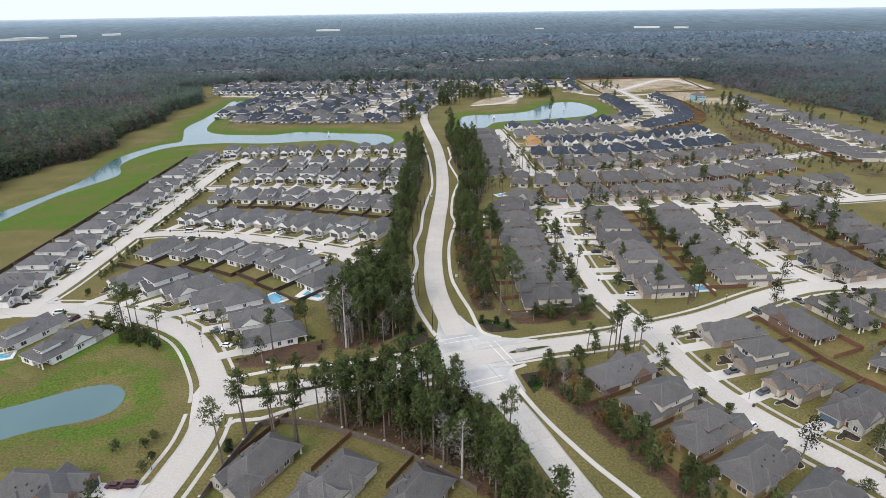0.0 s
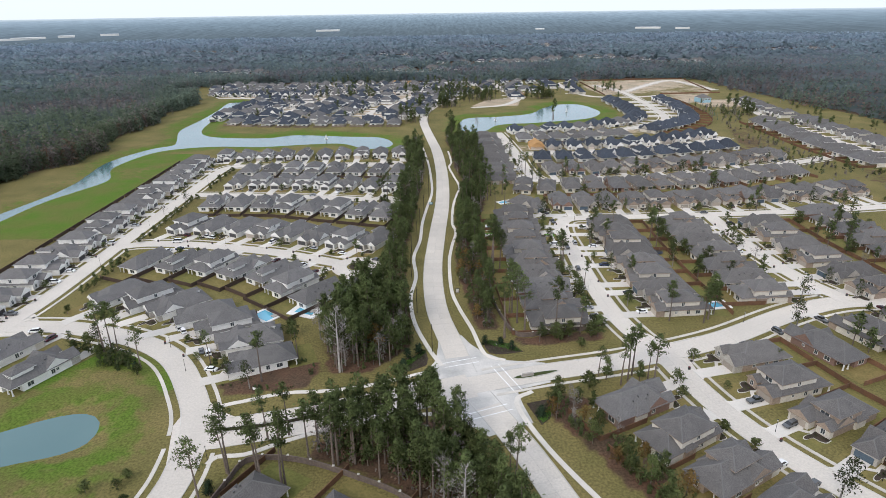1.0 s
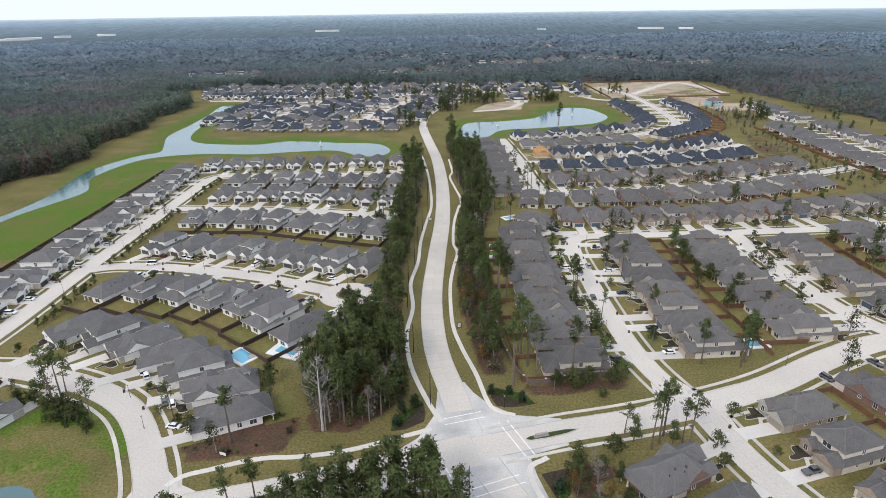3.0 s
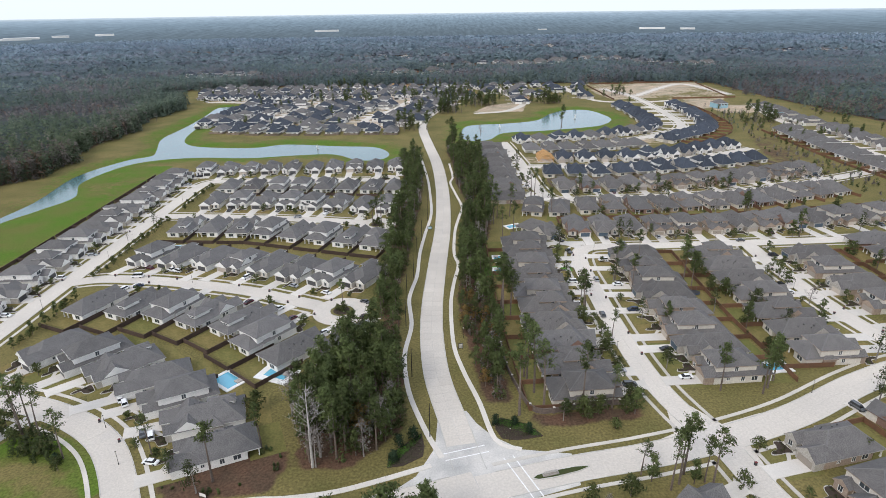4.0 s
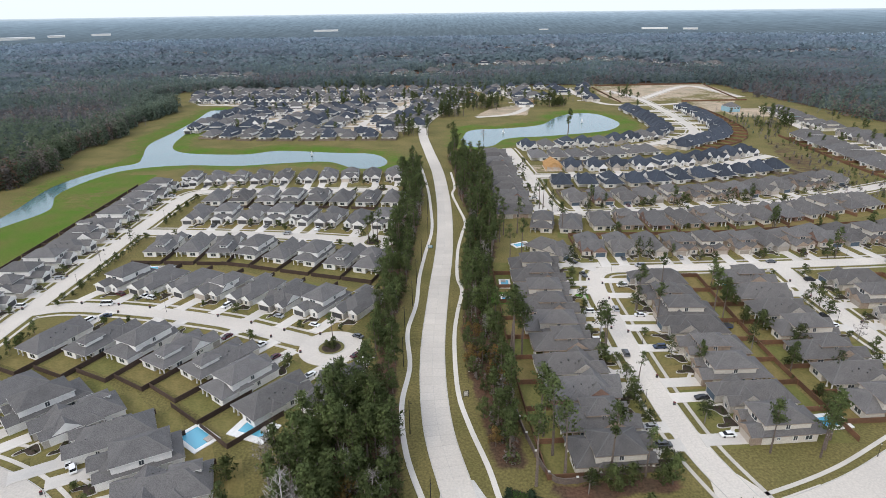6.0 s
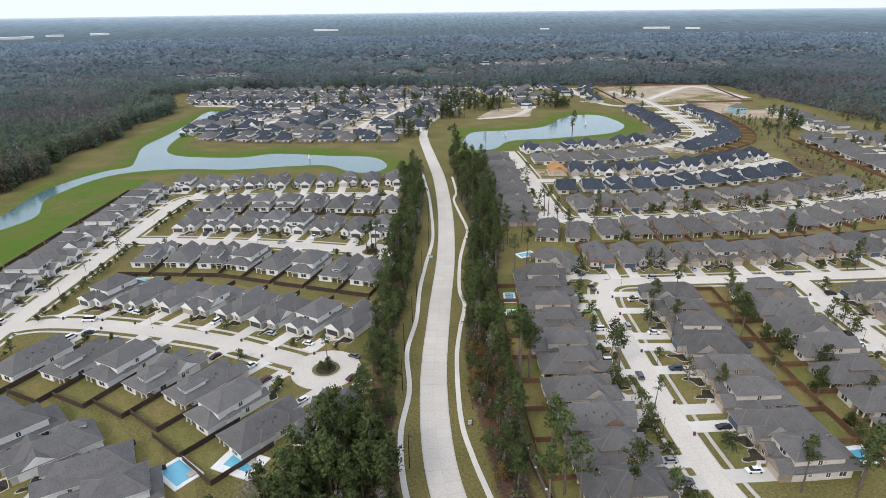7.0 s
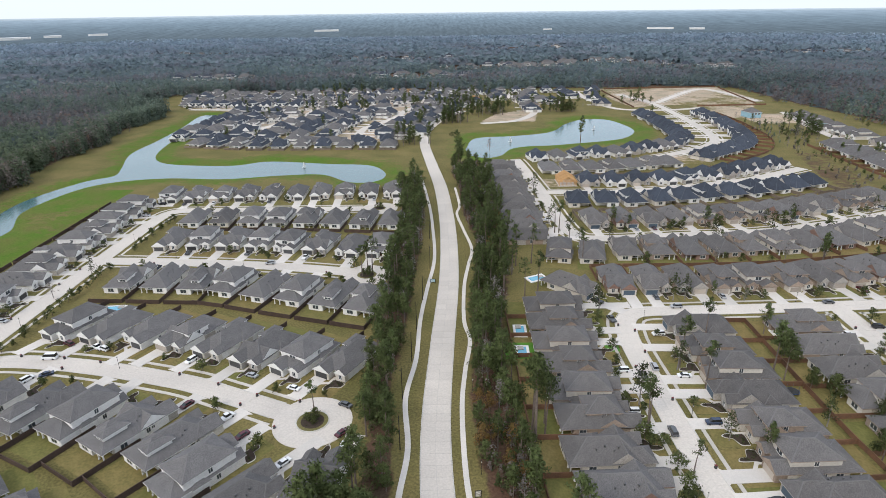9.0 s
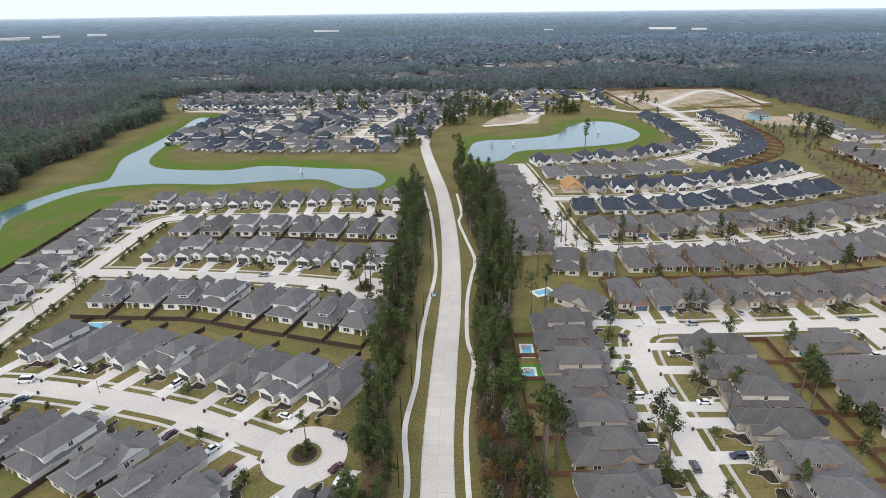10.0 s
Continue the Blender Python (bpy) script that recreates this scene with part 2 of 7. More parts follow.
class Build:
    """Gathers boxes, prisms and slabs into one mesh."""

    def __init__(self):
        self.v, self.f, self.i = [], [], []

    def poly(self, pts, faces, slot=0):
        o = len(self.v)
        self.v += [tuple(p) for p in pts]
        for f in faces:
            self.f.append([o + k for k in f])
            self.i.append(slot)

    def box(self, x0, x1, y0, y1, z0, z1, slot=0, inset=0.0):
        a = inset
        self.poly([(x0, y0, z0), (x1, y0, z0), (x1, y1, z0), (x0, y1, z0),
                   (x0 + a, y0 + a, z1), (x1 - a, y0 + a, z1), (x1 - a, y1 - a, z1), (x0 + a, y1 - a, z1)],
                  [(0, 3, 2, 1), (4, 5, 6, 7), (0, 1, 5, 4), (1, 2, 6, 5), (2, 3, 7, 6), (3, 0, 4, 7)], slot)

    def tube(self, x, y, z0, z1, r0, r1, n=6, slot=0, dx=0.0, dy=0.0):
        ring = [(math.cos(6.2832 * k / n), math.sin(6.2832 * k / n)) for k in range(n)]
        self.poly([(x + r0 * c, y + r0 * s, z0) for c, s in ring] + [(x + dx + r1 * c, y + dy + r1 * s, z1) for c, s in ring],
                  [(k, (k + 1) % n, n + (k + 1) % n, n + k) for k in range(n)] + [tuple(range(n, 2 * n))], slot)

    def roof(self, x0, x1, y0, y1, z, pitch, low=False, high=False, caps=False):
        """A hipped roof with its soffit and fascia; low and high turn the ends of the ridge into gables."""
        turn = (x1 - x0) > (y1 - y0)
        if turn:
            x0, x1, y0, y1 = y0, y1, x0, x1
        half = (x1 - x0) / 2
        top, xm = z + half * pitch, (x0 + x1) / 2
        r0, r1 = y0 + (0 if low else half * 0.98), y1 - (0 if high else half * 0.98)
        p = [(x0, y0, z - 0.22), (x1, y0, z - 0.22), (x1, y1, z - 0.22), (x0, y1, z - 0.22),
             (x0, y0, z), (x1, y0, z), (x1, y1, z), (x0, y1, z), (xm, r0, top), (xm, r1, top)]
        if turn:
            p = [(b, a, c) for a, b, c in p]
        if caps:
            for a, b in ((8, 9),) + (() if low else ((4, 8), (5, 8))) + (() if high else ((7, 9), (6, 9))):
                a, b = Vector(p[a]), Vector(p[b])
                if (b - a).length < 0.5:
                    continue
                n = (b - a).cross(Vector((0, 0, 1))).normalized() * 0.17
                up, dn = Vector((0, 0, 0.09)), Vector((0, 0, -0.06))
                q = [a - n + dn, b - n + dn, b + up, a + up, a + n + dn, b + n + dn]
                self.poly(q, [(1, 0, 3, 2), (3, 4, 5, 2)], 2)
        flip = (lambda f: tuple(reversed(f))) if turn else (lambda f: f)
        self.poly(p, [flip((4, 8, 9, 7)), flip((5, 6, 9, 8))], 0)
        self.poly(p, [flip((4, 5, 8))], 1 if low else 0)
        self.poly(p, [flip((6, 7, 9))], 1 if high else 0)
        self.poly(p, [flip(f) for f in ((0, 3, 2, 1), (0, 1, 5, 4), (1, 2, 6, 5), (2, 3, 7, 6), (3, 0, 4, 7))], 1)

    def mesh(self, name, mats):
        return mesh_of(name, self.v, self.f, mats, self.i)


def part(name, me, parent, m=None, label=""):
    """Links a mesh as one object under a thing or under a part."""
    ob = new(name, me)
    ob.parent = parent
    if m is not None:
        ob.matrix_basis = m
    return tagged(ob, label)


def thing(name, label, category, group="", kind=""):
    return tagged(new(name), label, category, group, kind)


def setting(name, me, label, category):
    return tagged(new(name, me), label, category, "", "structure")


def smooth_line(pts, step):
    """A Catmull-Rom line through pts, sampled about every step metres."""
    p = [np.array(q, float) for q in pts]
    p = [2 * p[0] - p[1]] + p + [2 * p[-1] - p[-2]]
    out = []
    for a, b, c, d in zip(p, p[1:], p[2:], p[3:]):
        n = max(1, int(round(np.linalg.norm(c - b) / step)))
        for k in range(n):
            u = k / n
            out.append(0.5 * (2 * b + (c - a) * u + (2 * a - 5 * b + 4 * c - d) * u * u + (3 * b - a - 3 * c + d) * u ** 3))
    return np.array(out + [p[-2]])


def normals(line):
    d = np.gradient(line, axis=0)
    d /= np.linalg.norm(d, axis=1)[:, None] + 1e-9
    return np.stack([-d[:, 1], d[:, 0]], 1)


def inside(poly, x, y):
    """Which of the points lie in the polygon."""
    hit = np.zeros(x.shape, bool)
    for (ax, ay), (bx, by) in zip(poly, poly[1:] + poly[:1]):
        cross = ((ay > y) != (by > y)) & (x < (bx - ax) * (y - ay) / (by - ay + 1e-12) + ax)
        hit ^= cross
    return hit


def far_from(line, x, y, closed=False):
    """Distance of the points from a line."""
    best = np.full(np.shape(x), 1e9)
    for a, b in zip(line, list(line[1:]) + ([line[0]] if closed else [])):
        ex, ey = b[0] - a[0], b[1] - a[1]
        u = np.clip(((x - a[0]) * ex + (y - a[1]) * ey) / (ex * ex + ey * ey + 1e-9), 0, 1)
        best = np.minimum(best, np.hypot(x - a[0] - u * ex, y - a[1] - u * ey))
    return best

LAWN = mat("clipped_lawn", (0.17, 0.14, 0.056), (0.125, 0.118, 0.042), 0.3, 1.0, 0.2, 2.0)

# ---- plan: streets, ponds, zones ----
STREETS = {  # name: (line, width)
    "main_road": ([(112, -120), (88, -40), (66, 30), (50, 82), (35, 119), (23, 152), (9, 184), (3, 210), (-3, 240), (-5, 280), (-3, 330), (0, 385), (0.5, 440), (-1, 490),
                   (-4.5, 545), (-11.5, 608), (-19, 680), (-20, 735), (-14, 779), (0, 830), (24, 880)], 8.7),
    "boulevard": ([(-76, 159.5), (-60, 163.2), (-47, 166.3), (-32, 170.8), (-16, 176), (9, 184)], 13.4),
    "cross_road": ([(9, 184), (35, 191), (58, 196), (83, 203), (109, 213), (139, 229), (164, 239),
                    (186, 241), (230, 243)], 9.5),
    "pond_street": ([(-235, 219), (-188, 228), (-158, 228.5), (-137, 223.5), (-122, 217.8), (-108.5, 210.2), (-98, 201), (-88, 187), (-78, 168), (-74, 146), (-75, 130), (-79, 105), (-86, 60), (-98, -20), (-104, -120)], 8.8),
    "west_street": ([(-181, 226), (-178, 256), (-178, 311), (-178, 373), (-178, 440), (-177, 482), (-170, 494), (-150, 495), (-112, 495), (-42, 495)], 8.6),
    "second_street": ([(-178, 414), (-158, 413), (-125, 410), (-87, 405), (-57, 399), (-38, 394)], 8.4),
    "third_street": ([(-178, 316), (-167, 320), (-157, 320.7), (-140, 318.7), (-121, 314.8), (-103, 310), (-88, 305.4), (-74, 299.2), (-57, 291.5), (-43, 285)], 7.9),
    "east_street": ([(78, 202), (71, 229), (68.4, 262), (67.9, 300), (68.6, 336), (76, 352), (100, 354), (131, 355), (172, 357), (240, 362), (320, 374)], 7.8),
    "second_east_street": ([(174, 241), (166, 261), (162, 291), (161, 327), (162, 357)], 8.4),
    "south_east_street": ([(80, 203), (85, 177), (92, 157), (101, 141), (110, 128), (124, 107), (146, 70), (176, 10), (206, -90)], 8.6),
    "third_east_street": ([(58, 622), (60, 601), (65, 526), (67, 468), (73, 441), (92, 438), (138, 442), (180, 446), (246, 465), (330, 500)], 8.4),
    "fourth_east_street": ([(66, 526), (117, 526), (155, 532), (193, 543), (226, 555), (275, 582)], 8.4),
    "crescent": ([(172, 622), (203, 640), (239, 668), (257, 700), (265, 760), (270, 830), (270, 933), (250, 1010)], 8.6),
    "north_street": ([(-330, 915), (-240, 905), (-160, 900), (-100, 905), (-30, 930)], 8.4),
    "north_lane": ([(-208, 728), (-200, 770), (-175, 830), (-165, 900), (-175, 1000)], 8.4),
    "second_north_lane": ([(-88, 725), (-85, 770), (-60, 830), (-45, 905)], 8.4),
    "far_lane": ([(92, 1040), (96, 960), (112, 880), (84, 810), (40, 790)], 8.4),
    "second_far_lane": ([(196, 1050), (198, 960), (214, 880), (270, 866), (320, 880)], 8.4),
    "site_road": ([(277, 924), (359, 1032), (391, 1055), (403, 1026), (408, 974), (412, 926)], 8.4),
    "far_east_lane": ([(372, 440), (368, 520), (366, 620), (372, 720), (398, 840)], 8.4),
}
LINES = {k: smooth_line(v[0], 4.6) for k, v in STREETS.items()}
CIRCLES = [(-43, 285, 12.2, 5.2), (-39, 393, 11.5, 5.0), (-43, 495, 11.5, 4.4)]      # turning circles: centre, radius, island
NW_POND = [(-302, 320), (-283, 399), (-279, 450), (-289, 519), (-276, 570), (-261, 588), (-267, 612), (-285, 665), (-287, 725), (-291, 794), (-299, 872),
           (-272, 862), (-274, 782), (-271, 724), (-262, 668), (-248, 637), (-224, 622), (-177, 617), (-150, 630), (-97, 619), (-62, 612), (-47, 585),
           (-52, 564), (-72, 562), (-97, 585), (-131, 583), (-170, 575), (-215, 579), (-250, 570), (-268, 548), (-274, 500), (-258, 462), (-265, 432), (-274, 400),
           (-280, 320)]
NE_POND = [(18, 668), (30, 716), (70, 726), (108, 744), (132, 788), (156, 814), (182, 812), (193, 780), (194, 743), (175, 710), (150, 696), (124, 688),
           (98, 680), (78, 678), (60, 668), (48, 642), (34, 634), (22, 644)]
SW_POND = [(-190, 128), (-175, 150), (-146, 160), (-128, 170), (-117, 173.5), (-109, 169), (-107, 160), (-113, 154), (-128, 149), (-142, 140), (-160, 124)]
PONDS = {"north_west_pond": NW_POND, "north_east_pond": NE_POND, "south_west_pond": SW_POND}
PONDS = {k: [tuple(q) for q in smooth_line(v + [v[0]], 5.0)[:-1]] for k, v in PONDS.items()}
WEST_STRIP = [(-12, 210), (-15, 240), (-20, 300), (-17, 360), (-15, 420), (-14, 480), (-18, 545), (-24, 560), (-30, 520), (-26, 430), (-28, 400), (-27, 330), (-28, 300),
              (-24, 262), (-38, 238), (-47, 224), (-43.5, 204), (-40, 192), (-28, 192), (-20, 199)]
EAST_STRIP = [(13.5, 221), (11.5, 236), (9.5, 255), (7.5, 268), (6.5, 300), (9.5, 335), (9, 362), (14, 400), (15, 440), (10, 480), (9, 540), (4, 585), (10, 610), (32, 585), (32, 500), (32, 430), (27, 380),
              (21.5, 352), (20, 320), (20.5, 290), (21.5, 277), (20.5, 255), (21, 235), (22, 221)]
SOUTH_WOOD = [(-40, 150), (-38, 157), (-24, 161), (-4, 166), (1, 158), (9, 151), (12, 142), (15.5, 131), (19, 125), (34, 88), (20, 96), (8, 123), (0, 129), (-5, 132), (-14, 139), (-24, 144), (-33, 148)]
SOUTH_EAST_STRIP = [(31, 172), (38, 178), (46, 176), (49, 164), (56, 150), (66, 134), (84, 104), (96, 84), (80, 80), (52, 132), (38, 158)]
DEVELOPED = [(-240, -240), (-280, 200), (-336, 300), (-333, 380), (-330, 440), (-311, 520), (-325, 648), (-337, 779), (-345, 904), (-420, 960), (-400, 1050),
             (-300, 1075), (-60, 1080), (60, 1070), (240, 1085), (434, 1080), (440, 900), (455, 780), (470, 650), (480, 480), (420, 330), (420, -240)]
SITE = [(236, 890), (228, 960), (232, 1072), (275, 1090), (422, 1080), (420, 950), (350, 820), (318, 800), (312, 900), (290, 905)]
BED = [(-80.2, 189.4), (-79.5, 200.8), (-70.7, 204.9), (-58.5, 200.2), (-50.3, 203.4), (-43.7, 197.2), (-46.5, 184.0), (-58.5, 182.4), (-68.0, 180.2), (-74.4, 181.0)]
EAST_BED = [(25, 217), (28.7, 210.8), (33.7, 208.7), (42, 209.6), (50.9, 211.9), (57.5, 211.3), (63, 213.3), (62.3, 217), (45, 217.5), (32, 214.5)]
CORRIDOR = [(262, 450), (275, 560), (300, 640), (312, 740), (345, 790), (350, 720), (318, 640), (312, 540), (318, 470), (345, 440), (420, 425), (420, 405), (330, 410)]


def ground_sheet():
    xs = np.unique(np.concatenate([np.arange(-350, 450.1, 3.6), -350 - np.geomspace(3, 4600, 36), 450 + np.geomspace(3, 4500, 36)]))
    ys = np.unique(np.concatenate([np.arange(60, 700, 3.2), np.arange(700, 1000.1, 5.0), np.arange(-250, 60, 10.0), -250 - np.geomspace(10, 2200, 22), 1000 + np.geomspace(3, 3900, 40)]))
    x, y = np.meshgrid(xs, ys)
    n, shape = x.size, x.shape
    x, y = x.ravel(), y.ravel()
    z = np.zeros(n)
    rough = np.sin(x * 0.11 + np.sin(y * 0.07) * 2) * np.sin(y * 0.09 + 1.3) * 0.5 + np.sin(x * 0.023 - y * 0.031) * 0.5
    lush, litter, soil = np.zeros(n), np.zeros(n), np.zeros(n)
    for k, poly in PONDS.items():
        d = far_from(poly, x, y, True) * np.where(inside(poly, x, y), -1, 1)
        bank = 10.0 if k != "south_west_pond" else 9.0
        z = np.minimum(z, np.clip(-1.2 + d * (1.2 / bank), -3.0, 0.0))
        reach = 30 if k == "south_west_pond" else 34
        lush = np.maximum(lush, np.clip(1.0 - np.maximum(d - 2, 0) / reach, 0, 1) * (0.92 + 0.34 * rough))
        soil = np.maximum(soil, np.clip(1 - np.abs(d - 0.3) / 1.6, 0, 1) * 0.35)
    west_bank = (x > -262) & (x < -222) & (y > 330) & (y < 545)
    lush = np.where(west_bank, np.maximum(lush, 0.8 + 0.38 * rough), lush)
    lush = np.where((x < -276) & (y < 640), lush * 0.6, lush)
    park = (x > -165) & (x < -92) & (y > 128) & (y < 208)
    d = far_from(PONDS["south_west_pond"], x, y, True)
    wave = d + 3.5 * np.sin(x * 0.09 + y * 0.05) + 1.5 * np.sin(y * 0.31)
    bands = np.exp(-((wave - 7) / 4.5) ** 2) + np.exp(-((wave - 27) / 5.5) ** 2) * (y > 150)
    lush = np.where(park, np.clip(0.40 + 0.85 * bands * (0.85 + 0.4 * rough) + 0.14 * rough, 0, 1), lush)
    for poly in (WEST_STRIP, EAST_STRIP, SOUTH_WOOD, SOUTH_EAST_STRIP, BED, EAST_BED):
        d = far_from(poly, x, y, True) * np.where(inside(poly, x, y), -1, 1)
        litter = np.maximum(litter, np.clip(0.5 - d / 4.0, 0, 1))
    d = far_from(DEVELOPED, x, y, True) * np.where(inside(DEVELOPED, x, y), -1, 1)
    litter = np.maximum(litter, np.clip((d - 5) / 10.0, 0, 1))
    d = far_from(CORRIDOR, x, y, True) * np.where(inside(CORRIDOR, x, y), -1, 1)
    litter = np.maximum(litter, np.clip(0.40 - d / 8.0, 0, 0.34 + 0.3 * rough))
    for poly in (SITE, [(70, 540), (92, 540), (92, 560), (70, 560)], [(178, 600), (215, 600), (215, 635), (178, 635)],
                 [(40, 800), (100, 800), (120, 900), (60, 850)], [(335, 770), (420, 770), (420, 830), (335, 830)]):
        d = far_from(poly, x, y, True) * np.where(inside(poly, x, y), -1, 1)
        soil = np.maximum(soil, np.clip(0.5 - d / 6.0, 0, 0.62 + 0.35 * rough))
    lots = [(-240, 702), (-62, 700), (-30, 740), (40, 1060), (-380, 1060), (-330, 930), (-250, 880)]
    d = far_from(lots, x, y, True) * np.where(inside(lots, x, y), -1, 1)
    soil = np.maximum(soil, np.clip(0.55 - d / 8.0, 0, 0.62 + 0.3 * rough))
    litter = np.where(soil > 0.5, litter * 0.3, litter)
    i = np.arange(n).reshape(shape)
    quads = np.stack([i[:-1, :-1], i[:-1, 1:], i[1:, 1:], i[1:, :-1]], -1).reshape(-1, 4)
    me = mesh_of("ground", np.stack([x, y, z], 1).tolist(), quads.tolist(), ground_mat())
    zone = me.color_attributes.new("zone", "FLOAT_COLOR", "POINT")
    zone.data.foreach_set("color", np.stack([lush, litter, soil, np.ones(n)], 1).astype(np.float32).ravel())
    return setting("ground", me, "flat ground of dormant lawns, green pond banks and brown needle litter", "ground")


ground_sheet()


def flat_poly(name, pts, z, mats, depth=0.0):
    n = len(pts)
    v = [(x, y, z) for x, y in pts]
    f = [tuple(range(n))]
    area = sum(a[0] * b[1] - b[0] * a[1] for a, b in zip(pts, list(pts[1:]) + [pts[0]]))
    if area < 0:
        f = [tuple(reversed(f[0]))]
    if depth:
        v += [(x, y, z - depth) for x, y in pts]
        f += [(k, (k + 1) % n, n + (k + 1) % n, n + k) for k in range(n)]
    return mesh_of(name, v, f, mats)


for k, poly in PONDS.items():
    setting(k, flat_poly(k, poly and [(x, y) for x, y in poly], -1.2, POND), "still blue-green retention pond water between grass banks", "pond")


# ---- roads ----
def other_roads(name, x, y, slack):
    """True where a point lies on another road or a turning circle."""
    hit = np.zeros(np.shape(x), bool)
    for k, line in LINES.items():
        if k != name:
            hit |= far_from(line[::2], x, y) < STREETS[k][1] / 2 + slack
    for cx, cy, r, _ in CIRCLES:
        hit |= np.hypot(x - cx, y - cy) < r + slack
    return hit


def strip(b, line, nrm, o0, o1, z0, z1, keep=None, gap=0.0, lanes=1):
    """Slabs between two offsets of a line."""
    for k in range(len(line) - 1):
        if keep is not None and not (keep[k] and keep[k + 1]):
            continue
        for j in range(lanes):
            a, c = o0 + (o1 - o0) * j / lanes + gap / 2, o0 + (o1 - o0) * (j + 1) / lanes - gap / 2
            d = line[k + 1] - line[k]
            u = d / (np.linalg.norm(d) + 1e-9) * gap / 2
            p = [line[k] + nrm[k] * c + u, line[k] + nrm[k] * a + u, line[k + 1] + nrm[k + 1] * a - u, line[k + 1] + nrm[k + 1] * c - u]
            v = [(q[0], q[1], z0) for q in p] + [(q[0], q[1], z1) for q in p]
            b.poly(v, [(4, 5, 6, 7), (0, 1, 5, 4), (1, 2, 6, 5), (2, 3, 7, 6), (3, 0, 4, 7)])


def make_roads():
    for number, (name, (pts, width)) in enumerate(STREETS.items()):
        line, z = LINES[name], 0.06 + 0.005 * number
        nrm = normals(line)
        base = Build()
        strip(base, line, nrm, -width / 2, width / 2, 0.0, z - 0.03)
        label = {"main_road": "long pale concrete road curving between pine strips"}.get(name, "pale concrete residential street with jointed slabs")
        road = setting(name, base.mesh(name, JOINT), label, "road")
        keep = np.ones(len(line), bool) if name in ("main_road", "west_street", "east_street", "third_east_street") else None
        if name == "main_road":
            for k in range(len(line) - 1):
                if 25 < k < 145:
                    for o0, o1 in ((-width / 2, 0), (0, width / 2)):
                        b = Build()
                        strip(b, line[k:k + 2], nrm[k:k + 2], o0, o1, z - 0.04, z, gap=0.07)
                        part("slab", b.mesh("slab", STAINED if 172 < line[k][1] < 199 else CONCRETE), road)
            ends = Build()
            strip(ends, line[:27], nrm[:27], -width / 2, width / 2, z - 0.04, z, gap=0.07, lanes=2)
            strip(ends, line[145:], nrm[145:], -width / 2, width / 2, z - 0.04, z, gap=0.07, lanes=2)
            part("slab", ends.mesh("slab", CONCRETE), road)
        else:
            b = Build()
            strip(b, line, nrm, -width / 2, width / 2, z - 0.04, z, gap=0.03, lanes=2)
            tagged(part("paving", b.mesh("paving", CONCRETE), road), kind="stuff")
        far = name in ("north_street", "north_lane", "second_north_lane", "far_lane", "second_far_lane", "far_east_lane")
        fine = smooth_line(pts, 2.0)
        fn = normals(fine)
        kerb, walkway = Build(), Build()
        for side in (-1, 1):
            o = side * (width / 2 + 0.12)
            q = fine + fn * o
            ok = ~other_roads(name, q[:, 0], q[:, 1], 0.2)
            strip(kerb, fine, fn, *sorted((o - 0.1, o + 0.1)), 0.0, 0.17, ok)
            if name in ("main_road", "boulevard") or far:
                continue
            o = side * (width / 2 + 2.9)
            q = fine + fn * o
            ok = ~other_roads(name, q[:, 0], q[:, 1], 0.6)
            strip(walkway, fine, fn, *sorted((o - 0.6, o + 0.6)), 0.0, 0.13, ok)
        setting("kerb", kerb.mesh("kerb", KERB), "low concrete kerb along the street", "kerb")
        if walkway.v:
            setting("pavement", walkway.mesh("pavement", SIDEWALK), "narrow pale concrete pavement beside the street", "pavement")
    for name, pts, w in (("pavement", [(-1, 196), (-6, 208), (-12, 228), (-14.5, 250), (-13, 272), (-15, 296), (-12.5, 320), (-12, 348), (-10, 376), (-7, 412), (-8.5, 457), (-11, 496), (-16, 545), (-20, 575)], 1.7),
                         ("pavement", [(22, 199), (15, 203), (11, 222), (6.5, 240), (3.6, 258), (3.2, 290), (5, 312), (7.5, 332), (5.8, 348), (7, 380), (10, 405), (12.5, 425), (9, 455), (6, 482), (8, 500), (6, 540)], 1.6),
                         ("pavement", [(75, 70), (58, 102), (49, 118), (40, 132), (29, 154), (23, 174), (29, 180)], 1.7),
                         ("pavement", [(-67.3, 148), (-65.5, 151), (-58, 151.7), (-49.8, 156), (-43.7, 159), (-36.6, 161.6), (-24, 165), (-12, 168), (2, 169.5)], 1.7),
                         ("pavement", [(-75, 171), (-72, 174.6), (-65.4, 177), (-57.2, 180), (-49.9, 181.4), (-42.3, 181.6), (-30, 183.5), (-18, 187.5), (-4, 193)], 1.8)):
        line = smooth_line(pts, 2.2)
        b = Build()
        strip(b, line, normals(line), -w / 2, w / 2, 0.0, 0.15, gap=0.04)
        setting(name, b.mesh(name, WALKWAY), "winding pale concrete footpath beside the main road", "pavement")
